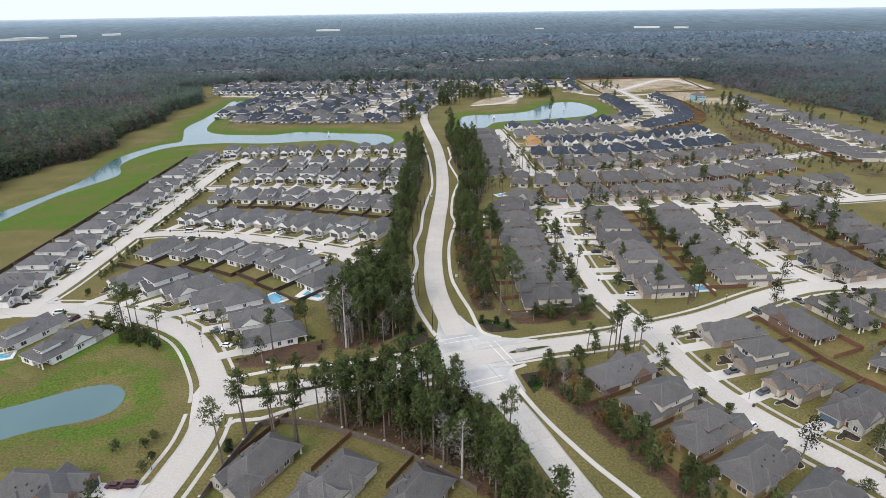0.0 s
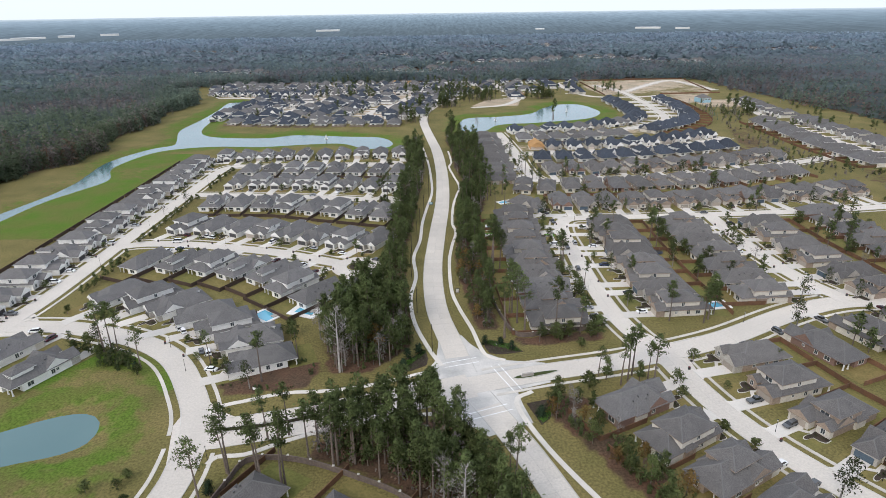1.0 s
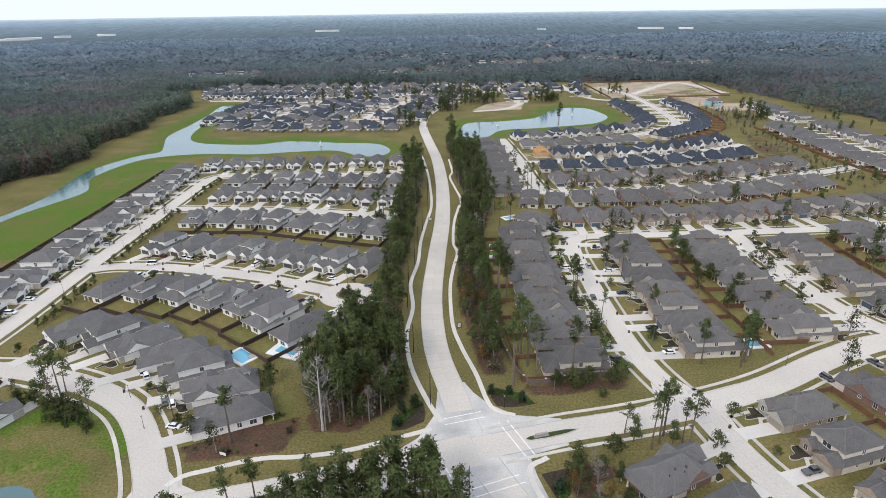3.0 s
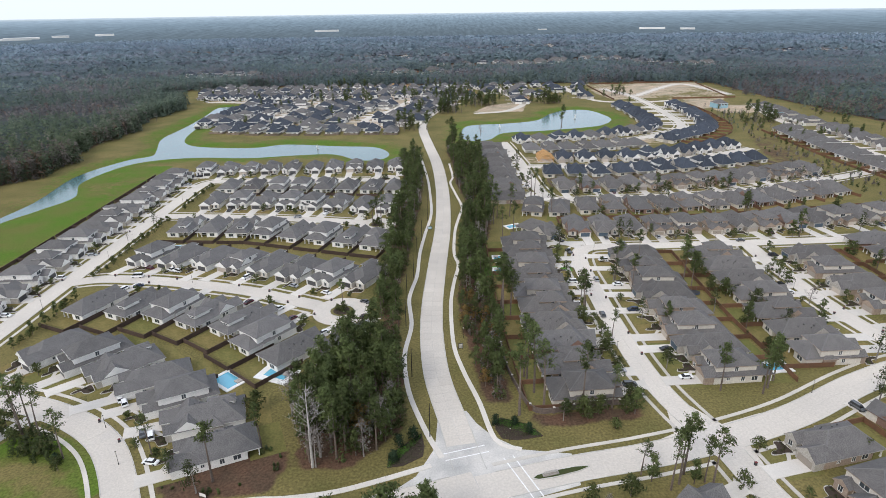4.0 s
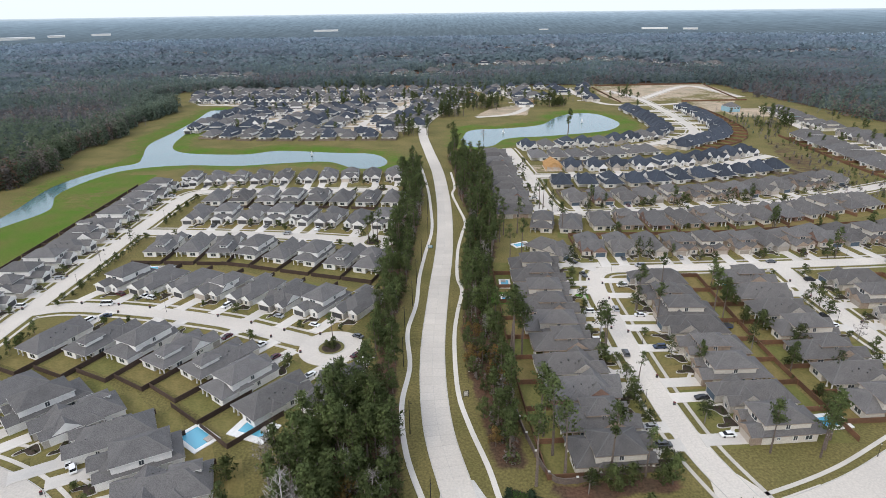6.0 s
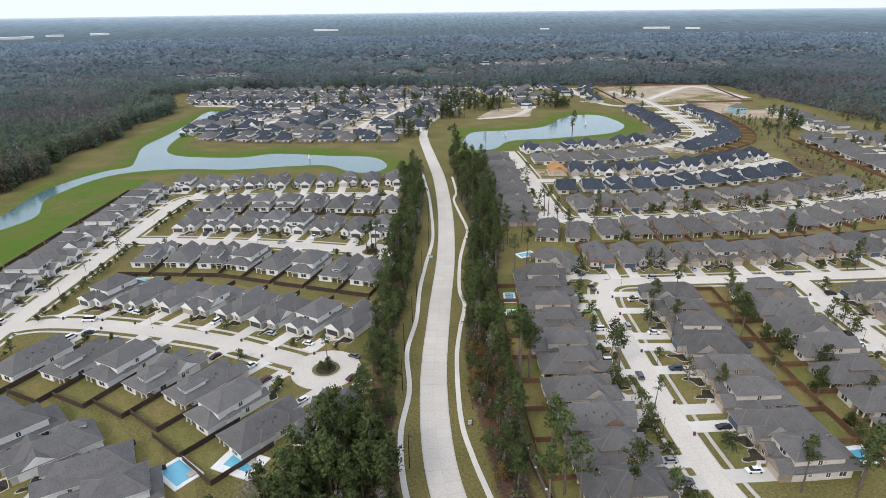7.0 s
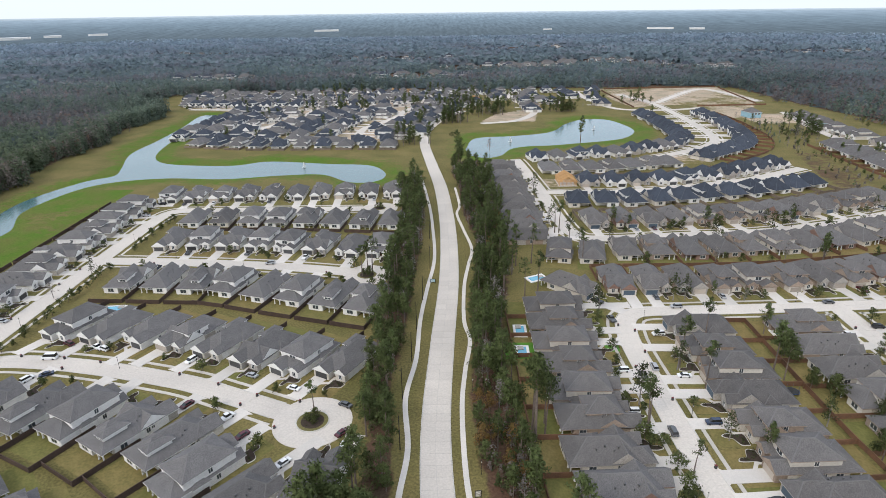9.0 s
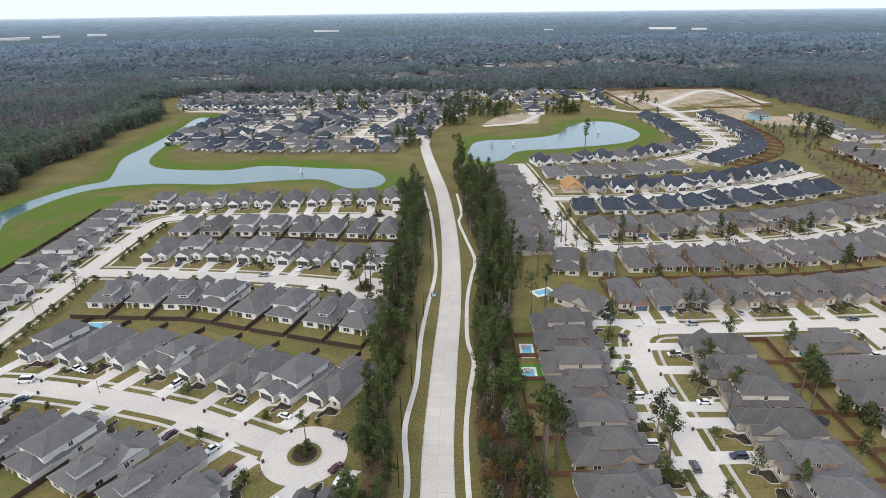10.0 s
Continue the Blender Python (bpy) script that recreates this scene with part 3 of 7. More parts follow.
    for number, (cx, cy, r, island) in enumerate(CIRCLES):
        ring = [(cx + r * math.cos(a), cy + r * math.sin(a)) for a in np.linspace(0, 6.2832, 41)[:-1]]
        setting("turning_circle", flat_poly("turning_circle", ring, 0.17 + 0.004 * number, CONCRETE, 0.17), "round concrete turning circle at the street's end", "road")
        rim, bed = Build(), []
        for k in range(28):
            a, c = 6.2832 * k / 28, 6.2832 * (k + 1) / 28
            p = [(cx + q * math.cos(t), cy + q * math.sin(t)) for q, t in ((island, a), (island, c), (island - 0.35, c), (island - 0.35, a))]
            rim.poly([(*q, 0.15) for q in p] + [(*q, 0.36) for q in p], [(7, 6, 5, 4), (0, 1, 5, 4), (2, 3, 7, 6)])
            bed.append((cx + (island - 0.35) * math.cos(a), cy + (island - 0.35) * math.sin(a)))
        isle = thing("planted_island", "round kerbed traffic island with dark mulch", "island", "islands in the turning circles", "structure")
        part("kerb_ring", rim.mesh("kerb_ring", KERB), isle)
        part("grass_ring", flat_poly("grass_ring", bed, 0.30, LAWN), isle)
        part("mulch_bed", flat_poly("mulch_bed", [(cx + (x - cx) * 0.74, cy + (y - cy) * 0.74) for x, y in bed], 0.36, MULCH, 0.1), isle)
    # flared corners of the main crossing and the kerbed median
    flare = [(-7, 172), (-1, 178), (2, 168), (13, 158), (27, 164), (25, 173), (24, 181), (36, 185), (36, 197), (22, 199), (14, 205), (9.6, 211), (6.8, 217), (-2, 217), (-3, 200), (-8, 189), (-18, 180), (-17, 168)]
    setting("crossing", flat_poly("crossing", flare, 0.055, STAINED, 0.055), "wide concrete crossing with flared corners", "road")
    flare = [(62, 193), (76, 196), (81, 188), (88, 190), (88, 201), (100, 206), (98, 214), (84, 209), (78, 218), (70, 217), (68, 205), (60, 201)]
    setting("crossing", flat_poly("crossing", flare, 0.05, CONCRETE, 0.05), "wide concrete crossing with flared corners", "road")
    flare = [(-84, 165), (-82, 182), (-72, 172), (-62, 167), (-62, 157), (-70, 155), (-70, 145), (-78, 145)]
    setting("crossing", flat_poly("crossing", flare, 0.05, CONCRETE, 0.05), "wide concrete crossing with flared corners", "road")
    flare = [(-190, 221), (-185, 240), (-174, 240), (-166, 231), (-160, 223)]
    setting("crossing", flat_poly("crossing", flare, 0.05, CONCRETE, 0.05), "wide concrete crossing with flared corners", "road")


make_roads()


# ---- houses ----
def window_mesh(w, h, frame_mat):
    """One window: a raised frame with a middle bar, and panes set back in it."""
    xs, zs = [-w / 2 - 0.12, -w / 2, -0.04, 0.04, w / 2, w / 2 + 0.12], [-0.12, 0, h, h + 0.12]
    v = [(x, -0.09, z) for z in zs for x in xs]
    f, slot = [], []
    for r in range(3):
        for c in range(5):
            q = (6 * r + c, 6 * r + c + 1, 6 * r + c + 7, 6 * r + c + 6)
            if r == 1 and c in (1, 3):
                o = len(v)
                v += [(v[k][0], -0.03, v[k][2]) for k in q]
                for k in range(4):
                    f.append((q[k], q[(k + 1) % 4], o + (k + 1) % 4, o + k))
                    slot.append(0)
                f.append((o, o + 1, o + 2, o + 3))
                slot.append(1)
            else:
                f.append(q)
                slot.append(0)
    rim = [0, 1, 2, 3, 4, 5, 11, 17, 23, 22, 21, 20, 19, 18, 12, 6]
    o = len(v)
    v += [(v[k][0], 0.03, v[k][2]) for k in rim]
    for k in range(16):
        f.append((rim[(k + 1) % 16], rim[k], o + k, o + (k + 1) % 16))
        slot.append(0)
    return mesh_of("window", v, f, [frame_mat, GLASS], slot)


WINDOW_WIDE, WINDOW_TALL, WINDOW_SMALL = window_mesh(2.6, 1.6, TRIM), window_mesh(1.2, 1.7, TRIM), window_mesh(0.9, 0.9, TRIM)
WINDOW_LOW = window_mesh(2.6, 0.85, TRIM)
WINDOW_PAIR = window_mesh(2.0, 1.5, TRIM)
VENT = Build()
for vx, vy, vz, vr in ((0, 0, 0, 0.24), (-0.7, 2.6, -0.43, 0.16), (-1.2, -2.2, -0.74, 0.14), (-0.4, -3.6, -0.25, 0.2)):
    VENT.tube(vx, vy, vz - 0.6, vz + 0.4, vr, vr, 6)
    VENT.tube(vx, vy, vz + 0.4, vz + 0.55, vr * 1.5, vr * 1.1, 6)
VENT = VENT.mesh("roof_vents", VENT_GREY)
POST = Build()
POST.box(-0.16, 0.16, -0.16, 0.16, 0, 2.85, 0)
POST.box(-0.24, 0.24, -0.24, 0.24, 0, 0.5, 0)
POST.box(-0.22, 0.22, -0.22, 0.22, 2.65, 2.85, 0)
POST = POST.mesh("porch_post", TRIM)
HOUSES = {}


def house(key, label, roof_mat, wall_mat, accent, garage, W=12.2, D=23.5, m=1, two=None, dormer=False, porch=True, pitch=0.62, entry="gable", side_gable=False, simple=False, cross=False):
    """A family house facing -y: body, garage wing, hipped and gabled roofs, covered rear porch."""
    ho = thing("house", label, "house")
    H, ov, f, r = 3.0, 0.45, -D / 2, D / 2
    s = lambda a, c: (min(m * a, m * c), max(m * a, m * c))
    g0, g1 = s(W / 2 - 6.4, W / 2)                         # garage wing
    e0, e1 = s(-W / 2, -W / 2 + 4.0)                       # entry wing
    wall = Build()
    wall.box(-W / 2, W / 2, f + 3.2, r - 3.4, 0, H)
    wall.box(g0, g1, f, f + 3.3, 0, H, 1)
    wall.box(e0, e1, f + 1.5, f + 3.3, 0, H, 1)
    p0, p1 = s(-W / 2, 0.4)                                # rear wing; the porch opens beside it
    wall.box(p0, p1, r - 3.5, r, 0, H)
    if not porch:
        q0, q1 = s(0.35, W / 2)
        wall.box(q0, q1, r - 3.5, r - 0.6, 0, H)
    b0, b1 = s(-W / 2 - 0.6, -W / 2 + 0.3)
    wall.box(b0, b1, 1.0, 5.6, 0, H, 1)
    roof = Build()
    c0, c1 = s(-W / 2 - 1.0, -W / 2 + 6.0)
    roof.roof(c0, c1, 0.6, 6.0, H + 0.012, pitch * 1.1, caps=True)
    roof.roof(-W / 2 - ov, W / 2 + ov, f + 2.6, r + ov, H, pitch, False, False, caps=True)
    roof.roof(g0 - ov, g1 + ov, f - ov, f + 9.0, H + 0.004, pitch * 1.04, not side_gable, False, caps=True)
    roof.roof(e0 - ov, e1 + ov, f + 1.1, f + 8.0, H + 0.008, pitch * 1.25, entry == "gable", False, caps=True)
    if cross:
        roof.roof(-W / 2 - 0.2, W / 2 + 0.2, f + 4.2, f + 12.2, H + 0.25, pitch * 1.12, True, True, caps=True)
    if two:
        x0, x1, y0, y1 = two
        x0, x1 = s(x0, x1)
        wall.box(x0, x1, y0, y1, H - 0.2, 6.0)
        roof.roof(x0 - ov, x1 + ov, y0 - ov, y1 + ov, 6.0, pitch * 0.95, side_gable, False, caps=True)
    if dormer:
        dx = m * W * 0.16
        roof.roof(dx - 2.3, dx + 2.3, r - 10.5, r - 1.9, H + 3.0, 0.4, False, False, caps=True)
        wall.box(dx - 1.9, dx + 1.9, r - 9.5, r - 2.3, H + 0.2, H + 2.95)
    part("wall", wall.mesh("wall", [wall_mat, accent]), ho)
    part("roof", roof.mesh("roof", [roof_mat, TRIM if wall_mat is WHITE_WALL else wall_mat if accent is CREAM_WALL else accent, RIDGE_DARK if roof_mat is ROOF_DARK else RIDGE]), ho)
    gc = (g0 + g1) / 2
    prof = [(0.02, 0.0)]
    for k in range(4):
        prof += [(-0.05, 0.575 * k), (-0.10, 0.575 * k + 0.05), (-0.10, 0.575 * k + 0.525), (-0.05, 0.575 * k + 0.575)]
    prof.append((0.02, 2.3))
    np_ = len(prof)
    door = Build()
    door.poly([(-2.45, y, z) for y, z in prof] + [(2.45, y, z) for y, z in prof], [(k, np_ + k, np_ + k + 1, k + 1) for k in range(np_ - 1)])
    part("garage_door", door.mesh("garage_door", garage), ho, pose(gc, f, 0))
    if simple:
        spots = [(WINDOW_TALL, (e0 + e1) / 2, f + 1.5, 0.8, 0), (WINDOW_WIDE, (p0 + p1) / 2, r, 0.8, 180)]
    else:
        spots = [(WINDOW_TALL, (e0 + e1) / 2, f + 1.5, 0.8, 0), (WINDOW_WIDE, (p0 + p1) / 2, r, 0.8, 180), (WINDOW_WIDE, m * W * 0.27, r - 3.4 if porch else r - 0.6, 0.5, 180),
                 (WINDOW_TALL, W / 2, 1.5, 0.9, 90), (WINDOW_TALL, -W / 2, -2.0, 0.9, -90), (WINDOW_PAIR, m * W / 2, r - 6.2, 0.9, m * 90), (WINDOW_SMALL, m * W / 2, -3.6, 1.4, m * 90)]
        entrance = Build()
        entrance.box(-0.55, 0.55, -0.05, 0.05, 0, 2.3, 0)
        entrance.box(-0.35, 0.35, -0.08, 0.0, 1.2, 2.1, 1)
        part("front_door", entrance.mesh("front_door", [DOOR_WOOD, GLASS]), ho, pose((g0 + g1) / 2 - m * 4.2, f + 3.2, 0))
        if porch:
            part("porch_post", POST, ho, pose(m * (W / 2 - 0.3), r - 0.2, 0))
            part("porch_post", POST, ho, pose(m * (W / 4 + 0.3), r - 0.2, 0))
        tagged(part("roof_vents", VENT, ho, pose(-W * 0.2, 1.5, H + pitch * (W * 0.3 + 0.45))), kind="stuff")
    if two:
        spots += [(WINDOW_WIDE, (x0 + x1) / 2, y0, 4.0, 0), (WINDOW_WIDE, (x0 + x1) / 2, y1, 4.0, 180)]
        if not simple:
            spots += [(WINDOW_TALL, x1, (y0 + y1) / 2, 4.0, 90), (WINDOW_TALL, x0, (y0 + y1) / 2, 4.0, -90)]
    if dormer:
        spots.append((WINDOW_LOW, dx, r - 2.3, H + 1.85, 180))
    for me, x, y, z, turn in spots:
        part("window", me, ho, pose(x, y, z, 0, 0, turn))
    HOUSES[key] = ho
    return ho


WL = "white brick house with weathered grey hipped roof"
house("w0", WL + " and dark garage door", ROOF_GREY, WHITE_WALL, WHITE_WALL, GARAGE_DARK, m=1)
house("w1", WL + " and covered rear porch", ROOF_GREY, WHITE_WALL, STONE_WALL, GARAGE_DARK, dormer=True, m=-1, W=12.4, D=24, cross=True)
house("w2", "two-storey white brick house with grey shingle roof", ROOF_GREY, WHITE_WALL, WHITE_WALL, GARAGE_DARK, m=1, two=(-5.7, 5.2, -8.0, 7.5), pitch=0.52)
house("w6", "large two-storey white brick house with grey hipped roof", ROOF_GREY, WHITE_WALL, WHITE_WALL, GARAGE_DARK, m=-1, two=(-5.5, 5.6, -6.0, 9.0), pitch=0.5)
house("w3", WL + " and rear dormer", ROOF_GREY, WHITE_WALL, CREAM_WALL, GARAGE_DARK, m=-1, dormer=True, D=24)
house("w4", "two-storey white house with gabled grey roof", ROOF_GREY, WHITE_WALL, STONE_WALL, GARAGE_TAN, m=-1, two=(-5.8, 2.5, -5.5, 3.5), pitch=0.66, cross=True)
house("w5", WL + " and small dormer window", ROOF_TAUPE, CREAM_WALL, WHITE_WALL, GARAGE_DARK, m=1, dormer=True, W=11.8, D=24)
house("t0", "tan brick house with taupe hipped shingle roof", ROOF_TAUPE, TAN_BRICK, STONE_WALL, GARAGE_TAN, m=1, W=12.0, D=23, pitch=0.72)
house("t1", "two-storey brick house with taupe shingle roof", ROOF_TAUPE, TAN_BRICK, CREAM_WALL, GARAGE_TAN, m=-1, two=(-5.6, 3.0, -6.5, 4.0), W=12.0, cross=True)
house("t2", "brown brick house with grey hipped shingle roof", ROOF_GREY, RED_BRICK, CREAM_WALL, GARAGE_BLUE, m=1, W=11.8, D=24, cross=True, pitch=0.72)
house("t3", "cream house with stone gables and taupe roof", ROOF_TAUPE, CREAM_WALL, STONE_WALL, GARAGE_BLUE, m=-1, W=12.0, D=23.5, side_gable=True, cross=True, pitch=0.72)
house("t4", "two-storey cream house with taupe shingle roof", ROOF_TAUPE, CREAM_WALL, TAN_BRICK, GARAGE_TAN, m=1, two=(-5.7, 4.8, -7.5, 6.5), pitch=0.55, W=12.2)
house("d0", "white house with charcoal shingle roof", ROOF_DARK, WHITE_WALL, WHITE_WALL, GARAGE_DARK, m=1, W=13.4, D=20.5, simple=True, pitch=0.84, cross=True)
house("d1", "two-storey white house with charcoal shingle roof", ROOF_DARK, WHITE_WALL, STONE_WALL, GARAGE_DARK, m=-1, W=13.4, D=20.5, two=(-5.8, 4.6, -6.4, 5.0), simple=True, pitch=0.74)
house("d2", "cream house with charcoal hipped roof", ROOF_DARK, CREAM_WALL, STONE_WALL, GARAGE_TAN, m=-1, W=13.4, D=20.5, simple=True, pitch=0.86, cross=True)
house("f0", "far white house with grey shingle roof", ROOF_GREY, WHITE_WALL, STONE_WALL, GARAGE_DARK, m=1, W=14, simple=True)
house("f2", "far two-storey white house with grey shingle roof", ROOF_GREY, WHITE_WALL, WHITE_WALL, GARAGE_DARK, m=1, W=13, D=20, two=(-6.0, 5.6, -9.0, 5.0), simple=True)
house("f1", "far two-storey cream house with taupe roof", ROOF_TAUPE, CREAM_WALL, WHITE_WALL, GARAGE_TAN, m=-1, W=14, two=(-5.5, 3.0, -5.0, 5.0), simple=True)

DRIVES = {}


def drive_mesh(length):
    """A driveway that widens where it meets the street, and the branch to the front door."""
    if length not in DRIVES:
        b = Build()
        b.box(-2.5, 2.5, 1.0 - length, 0.4, 0.0, 0.185)
        b.poly([(-2.5, 1.0 - length, 0), (2.5, 1.0 - length, 0), (3.5, -length, 0), (-3.5, -length, 0),
                (-2.5, 1.0 - length, 0.185), (2.5, 1.0 - length, 0.185), (3.5, -length, 0.16), (-3.5, -length, 0.16)],
               [(7, 6, 5, 4), (2, 3, 7, 6), (3, 0, 4, 7), (1, 2, 6, 5)])
        DRIVES[length] = b.mesh("driveway", WALKWAY)
    return DRIVES[length]


PATHS = {}
for side in (1, -1):
    b = Build()
    b.poly([(x * side, y, z) for z in (0.0, 0.13) for x, y in ((-0.6, 0.5), (0.6, 0.5), (0.4, -3.0), (2.6, -4.6), (2.4, -5.8), (-0.7, -3.6))],
           [(6, 7, 8, 9, 10, 11), (0, 1, 7, 6), (1, 2, 8, 7), (2, 3, 9, 8), (3, 4, 10, 9), (4, 5, 11, 10), (5, 0, 6, 11)])
    PATHS[side] = b.mesh("garden_path", WALKWAY)


def fence_mesh(key, m, width, depth, rear, left):
    """Board fence with a cap rail, run along the side and the rear of a yard as one piece."""
    return board_run([(-width / 2, 2.0), (-width / 2, depth)] + ([(width / 2, depth)] if rear else []), m)


def board_run(path, m):
    """A board fence of even bays with a cap rail, in one piece along a line."""
    pts = []
    for (ax, ay), (bx, by) in zip(path, path[1:]):
        n = max(1, round(math.hypot(bx - ax, by - ay) / 2.4))
        pts += [(ax + (bx - ax) * k / n, ay + (by - ay) * k / n) for k in range(n)]
    pts.append(path[-1])
    b, prof = Build(), [(-0.04, 0.0), (-0.04, 1.8), (-0.10, 1.82), (-0.10, 1.92), (0.10, 1.92), (0.10, 1.82), (0.04, 1.8), (0.04, 0.0)]
    nrm = normals(np.array(pts, float))
    v = [(x + n[0] * o, y + n[1] * o, z + 0.03 * (k % 2)) for k, ((x, y), n) in enumerate(zip(pts, nrm)) for o, z in prof]
    f = [(8 * k + i, 8 * k + i + 1, 8 * k + i + 9, 8 * k + i + 8) for k in range(len(pts) - 1) for i in range(7)]
    b.poly(v, f)
    return b.mesh("fence", m)


FENCES = {}
HOUSE_SPOTS = []          # x, y, turn, kind, side, length of the driveway of every house
FAR = []                  # houses past the ones that can be told apart, joined later
FAR_DRIVES = Build()
DEPTH = {"w0": 23.5, "w1": 24, "w2": 23.5, "w3": 24, "w4": 23.5, "w6": 23.5, "w5": 24, "t0": 23, "t1": 23.5, "t2": 24, "t3": 23.5, "t4": 23.5}
FENCE_LABEL = {"dark_stained_fence": "dark stained board fence round a back yard", "cedar_fence": "reddish cedar board fence round a back yard"}


def street_reach(x, y, nx, ny):
    """How far ahead of a house its street's kerb lies."""
    d = np.arange(8, 40, 0.5)
    px, py = x + nx * d, y + ny * d
    on = np.zeros(len(d), bool)
    for k in LINES:
        near = LINES[k][np.hypot(LINES[k][:, 0] - x, LINES[k][:, 1] - y) < 60]
        if len(near) > 1:
            on |= far_from(near, px, py) < STREETS[k][1] / 2
    for cx, cy, r, _ in CIRCLES:
        on |= np.hypot(px - cx, py - cy) < r
    if on.any():
        return float(d[np.argmax(on)])
    return 18.0


def row(keys, pts, n, front, drive=True, fence=None, back=20.3, lot=15.2, rear=True, path=True, seed=1, far=False, pick=None, spin=False, axis=None):
    """n houses at even steps along a line, each with its front towards the given side."""
    rnd = random.Random(seed)
    line = smooth_line(pts, 1.0)
    acc = np.concatenate([[0], np.cumsum(np.linalg.norm(np.diff(line, axis=0), axis=1))])
    nrm = normals(line)
    want = {"S": (0, -1), "N": (0, 1), "E": (1, 0), "W": (-1, 0)}[front] if isinstance(front, str) else front
    last = None
    for k in range(n):
        d = acc[-1] * (k / (n - 1) if n > 1 else 0.5)
        i = min(int(np.searchsorted(acc, d)), len(line) - 1)
        x, y = line[i]
        nx, ny = nrm[i] if nrm[i] @ np.array(want) > 0 else -nrm[i]
        turn = math.degrees(math.atan2(nx, -ny)) + (rnd.choice((0, 90, 180, -90)) if spin else 0)
        if axis:
            u = k / max(1, n - 1) * (len(axis) - 1)
            j = min(int(u), len(axis) - 2)
            turn = axis[j] + (axis[j + 1] - axis[j]) * (u - j) + 90
            nx, ny = math.sin(radians(turn)), -math.cos(radians(turn))
        key = pick[k] if pick else rnd.choice([q for q in keys if q != last] or keys)
        last = key
        jig, twist = rnd.uniform(-0.8, 0.8), rnd.uniform(-1.2, 1.2)
        M = pose(x - nx * jig, y - ny * jig, 0, 0, 0, turn + twist)
        if far:
            FAR.append((key, M @ Matrix.Scale(rnd.uniform(1.0, 1.14), 4)))
        else:
            copy_thing(HOUSES[key], M)
        m = 1 if key in ("w0", "w2", "w5", "t0", "t2", "t4", "d0", "f0", "f2") else -1
        front_y = -DEPTH.get(key, 20.5 if key[0] == "d" else 20 if key == "f2" else 23.5) / 2
        reach = street_reach(x, y, nx, ny) if drive else 0
        if not far:
            HOUSE_SPOTS.append((x, y, turn, key, m, -front_y, reach if drive else 0))
        base = pose(x, y, 0, 0, 0, turn)
        length = round((reach + front_y + 0.2) * 2) / 2
        if drive and far:
            p = [base @ Vector((m * 2.9 + a, c, 0.15)) for a, c in ((-2.5, front_y), (2.5, front_y), (2.5, -reach), (-2.5, -reach))]
            FAR_DRIVES.poly(p, [(3, 2, 1, 0)])
        elif drive:
            dr = tagged(new("driveway", drive_mesh(length)), "pale concrete driveway in front of a garage", "driveway", "driveways", "structure")
            dr.matrix_basis = base @ pose(m * 3.1, front_y, rnd.uniform(0, 0.006))
            if path:
                pa = tagged(new("garden_path", PATHS[m]), "narrow concrete path to the front door", "path", "garden paths", "structure")
                pa.matrix_basis = base @ pose(-m * 1.4, front_y + 2.6, 0.006)
        if fence:
            fk = (fence.name, lot, back, rear)
            if fk not in FENCES:
                FENCES[fk] = fence_mesh("fence", fence, lot, back, rear, True)
            fe = tagged(new("fence", FENCES[fk]), FENCE_LABEL.get(fence.name, "weathered board fence round a back yard"), "fence", "back yard fences")
            fe.matrix_basis = base


def joined(name, label, category, items, thin=False):
    """Many far things of one kind as one mesh. items: source object and pose."""
    cache, mats, v, f, idx, corner = {}, [], [], [], [], []
    for src, M in items:
        for o in src.children_recursive or [src]:
            if o.data.name not in cache:
                cache[o.data.name] = ([p.co.copy() for p in o.data.vertices], [tuple(p.vertices) for p in o.data.polygons], [p.material_index for p in o.data.polygons], [tuple(p.normal) for p in o.data.polygons])
                if thin and o.name.startswith("crown"):
                    # a third of the blades, each larger
                    co, fs, mi, flat = cache[o.data.name]
                    blade = np.array(co).reshape(-1, 3, 3)[::3]
                    heart = blade.mean(1, keepdims=True)
                    co = [Vector(q) for q in (heart + (blade - heart) * 1.5).reshape(-1, 3)]
                    keep = np.arange(len(fs))[::3]
                    fs = [tuple(3 * j + (i % 3) for i in fs[k]) for j, k in enumerate(keep)]
                    cache[o.data.name] = (co, fs, mi[::3], flat[::3])
            co, fs, mi, flat = cache[o.data.name]
            T = M @ o.matrix_basis if o is not src else M
            if thin:
                R = np.array(T.to_3x3().normalized())
                soft = LEAF_NORMALS.get(o.data.name)
                flat = np.array([n for q, n in zip(fs, flat) for _ in q]) if soft is None else soft.reshape(-1, 3, 3)[::3].reshape(-1, 3)[np.array(fs).ravel()]
                corner.append(flat @ R.T)
            o0 = len(v)
            v += [tuple(T @ c) for c in co]
            f += [tuple(o0 + k for k in q) for q in fs]
            slots = []
            for mt in o.data.materials:
                if mt not in mats:
                    mats.append(mt)
                slots.append(mats.index(mt))
            idx += [slots[k] for k in mi]
    me = mesh_of(name, v, f, mats, idx)
    if thin:
        me.shade_smooth()
        me.normals_split_custom_set(np.concatenate(corner).tolist())
    return tagged(new(name, me), label, category, "", "stuff")


W_SET = ["w0", "w1", "w2", "w3", "w4", "w5", "w0", "w1", "w3", "w6"]
T_SET = ["t0", "t1", "t2", "t3", "t4", "t1", "t3", "t4"]
D_SET = ["d0", "d1", "d2"]
F_SET = ["d0", "d1", "f0", "d1", "f2", "d1"]


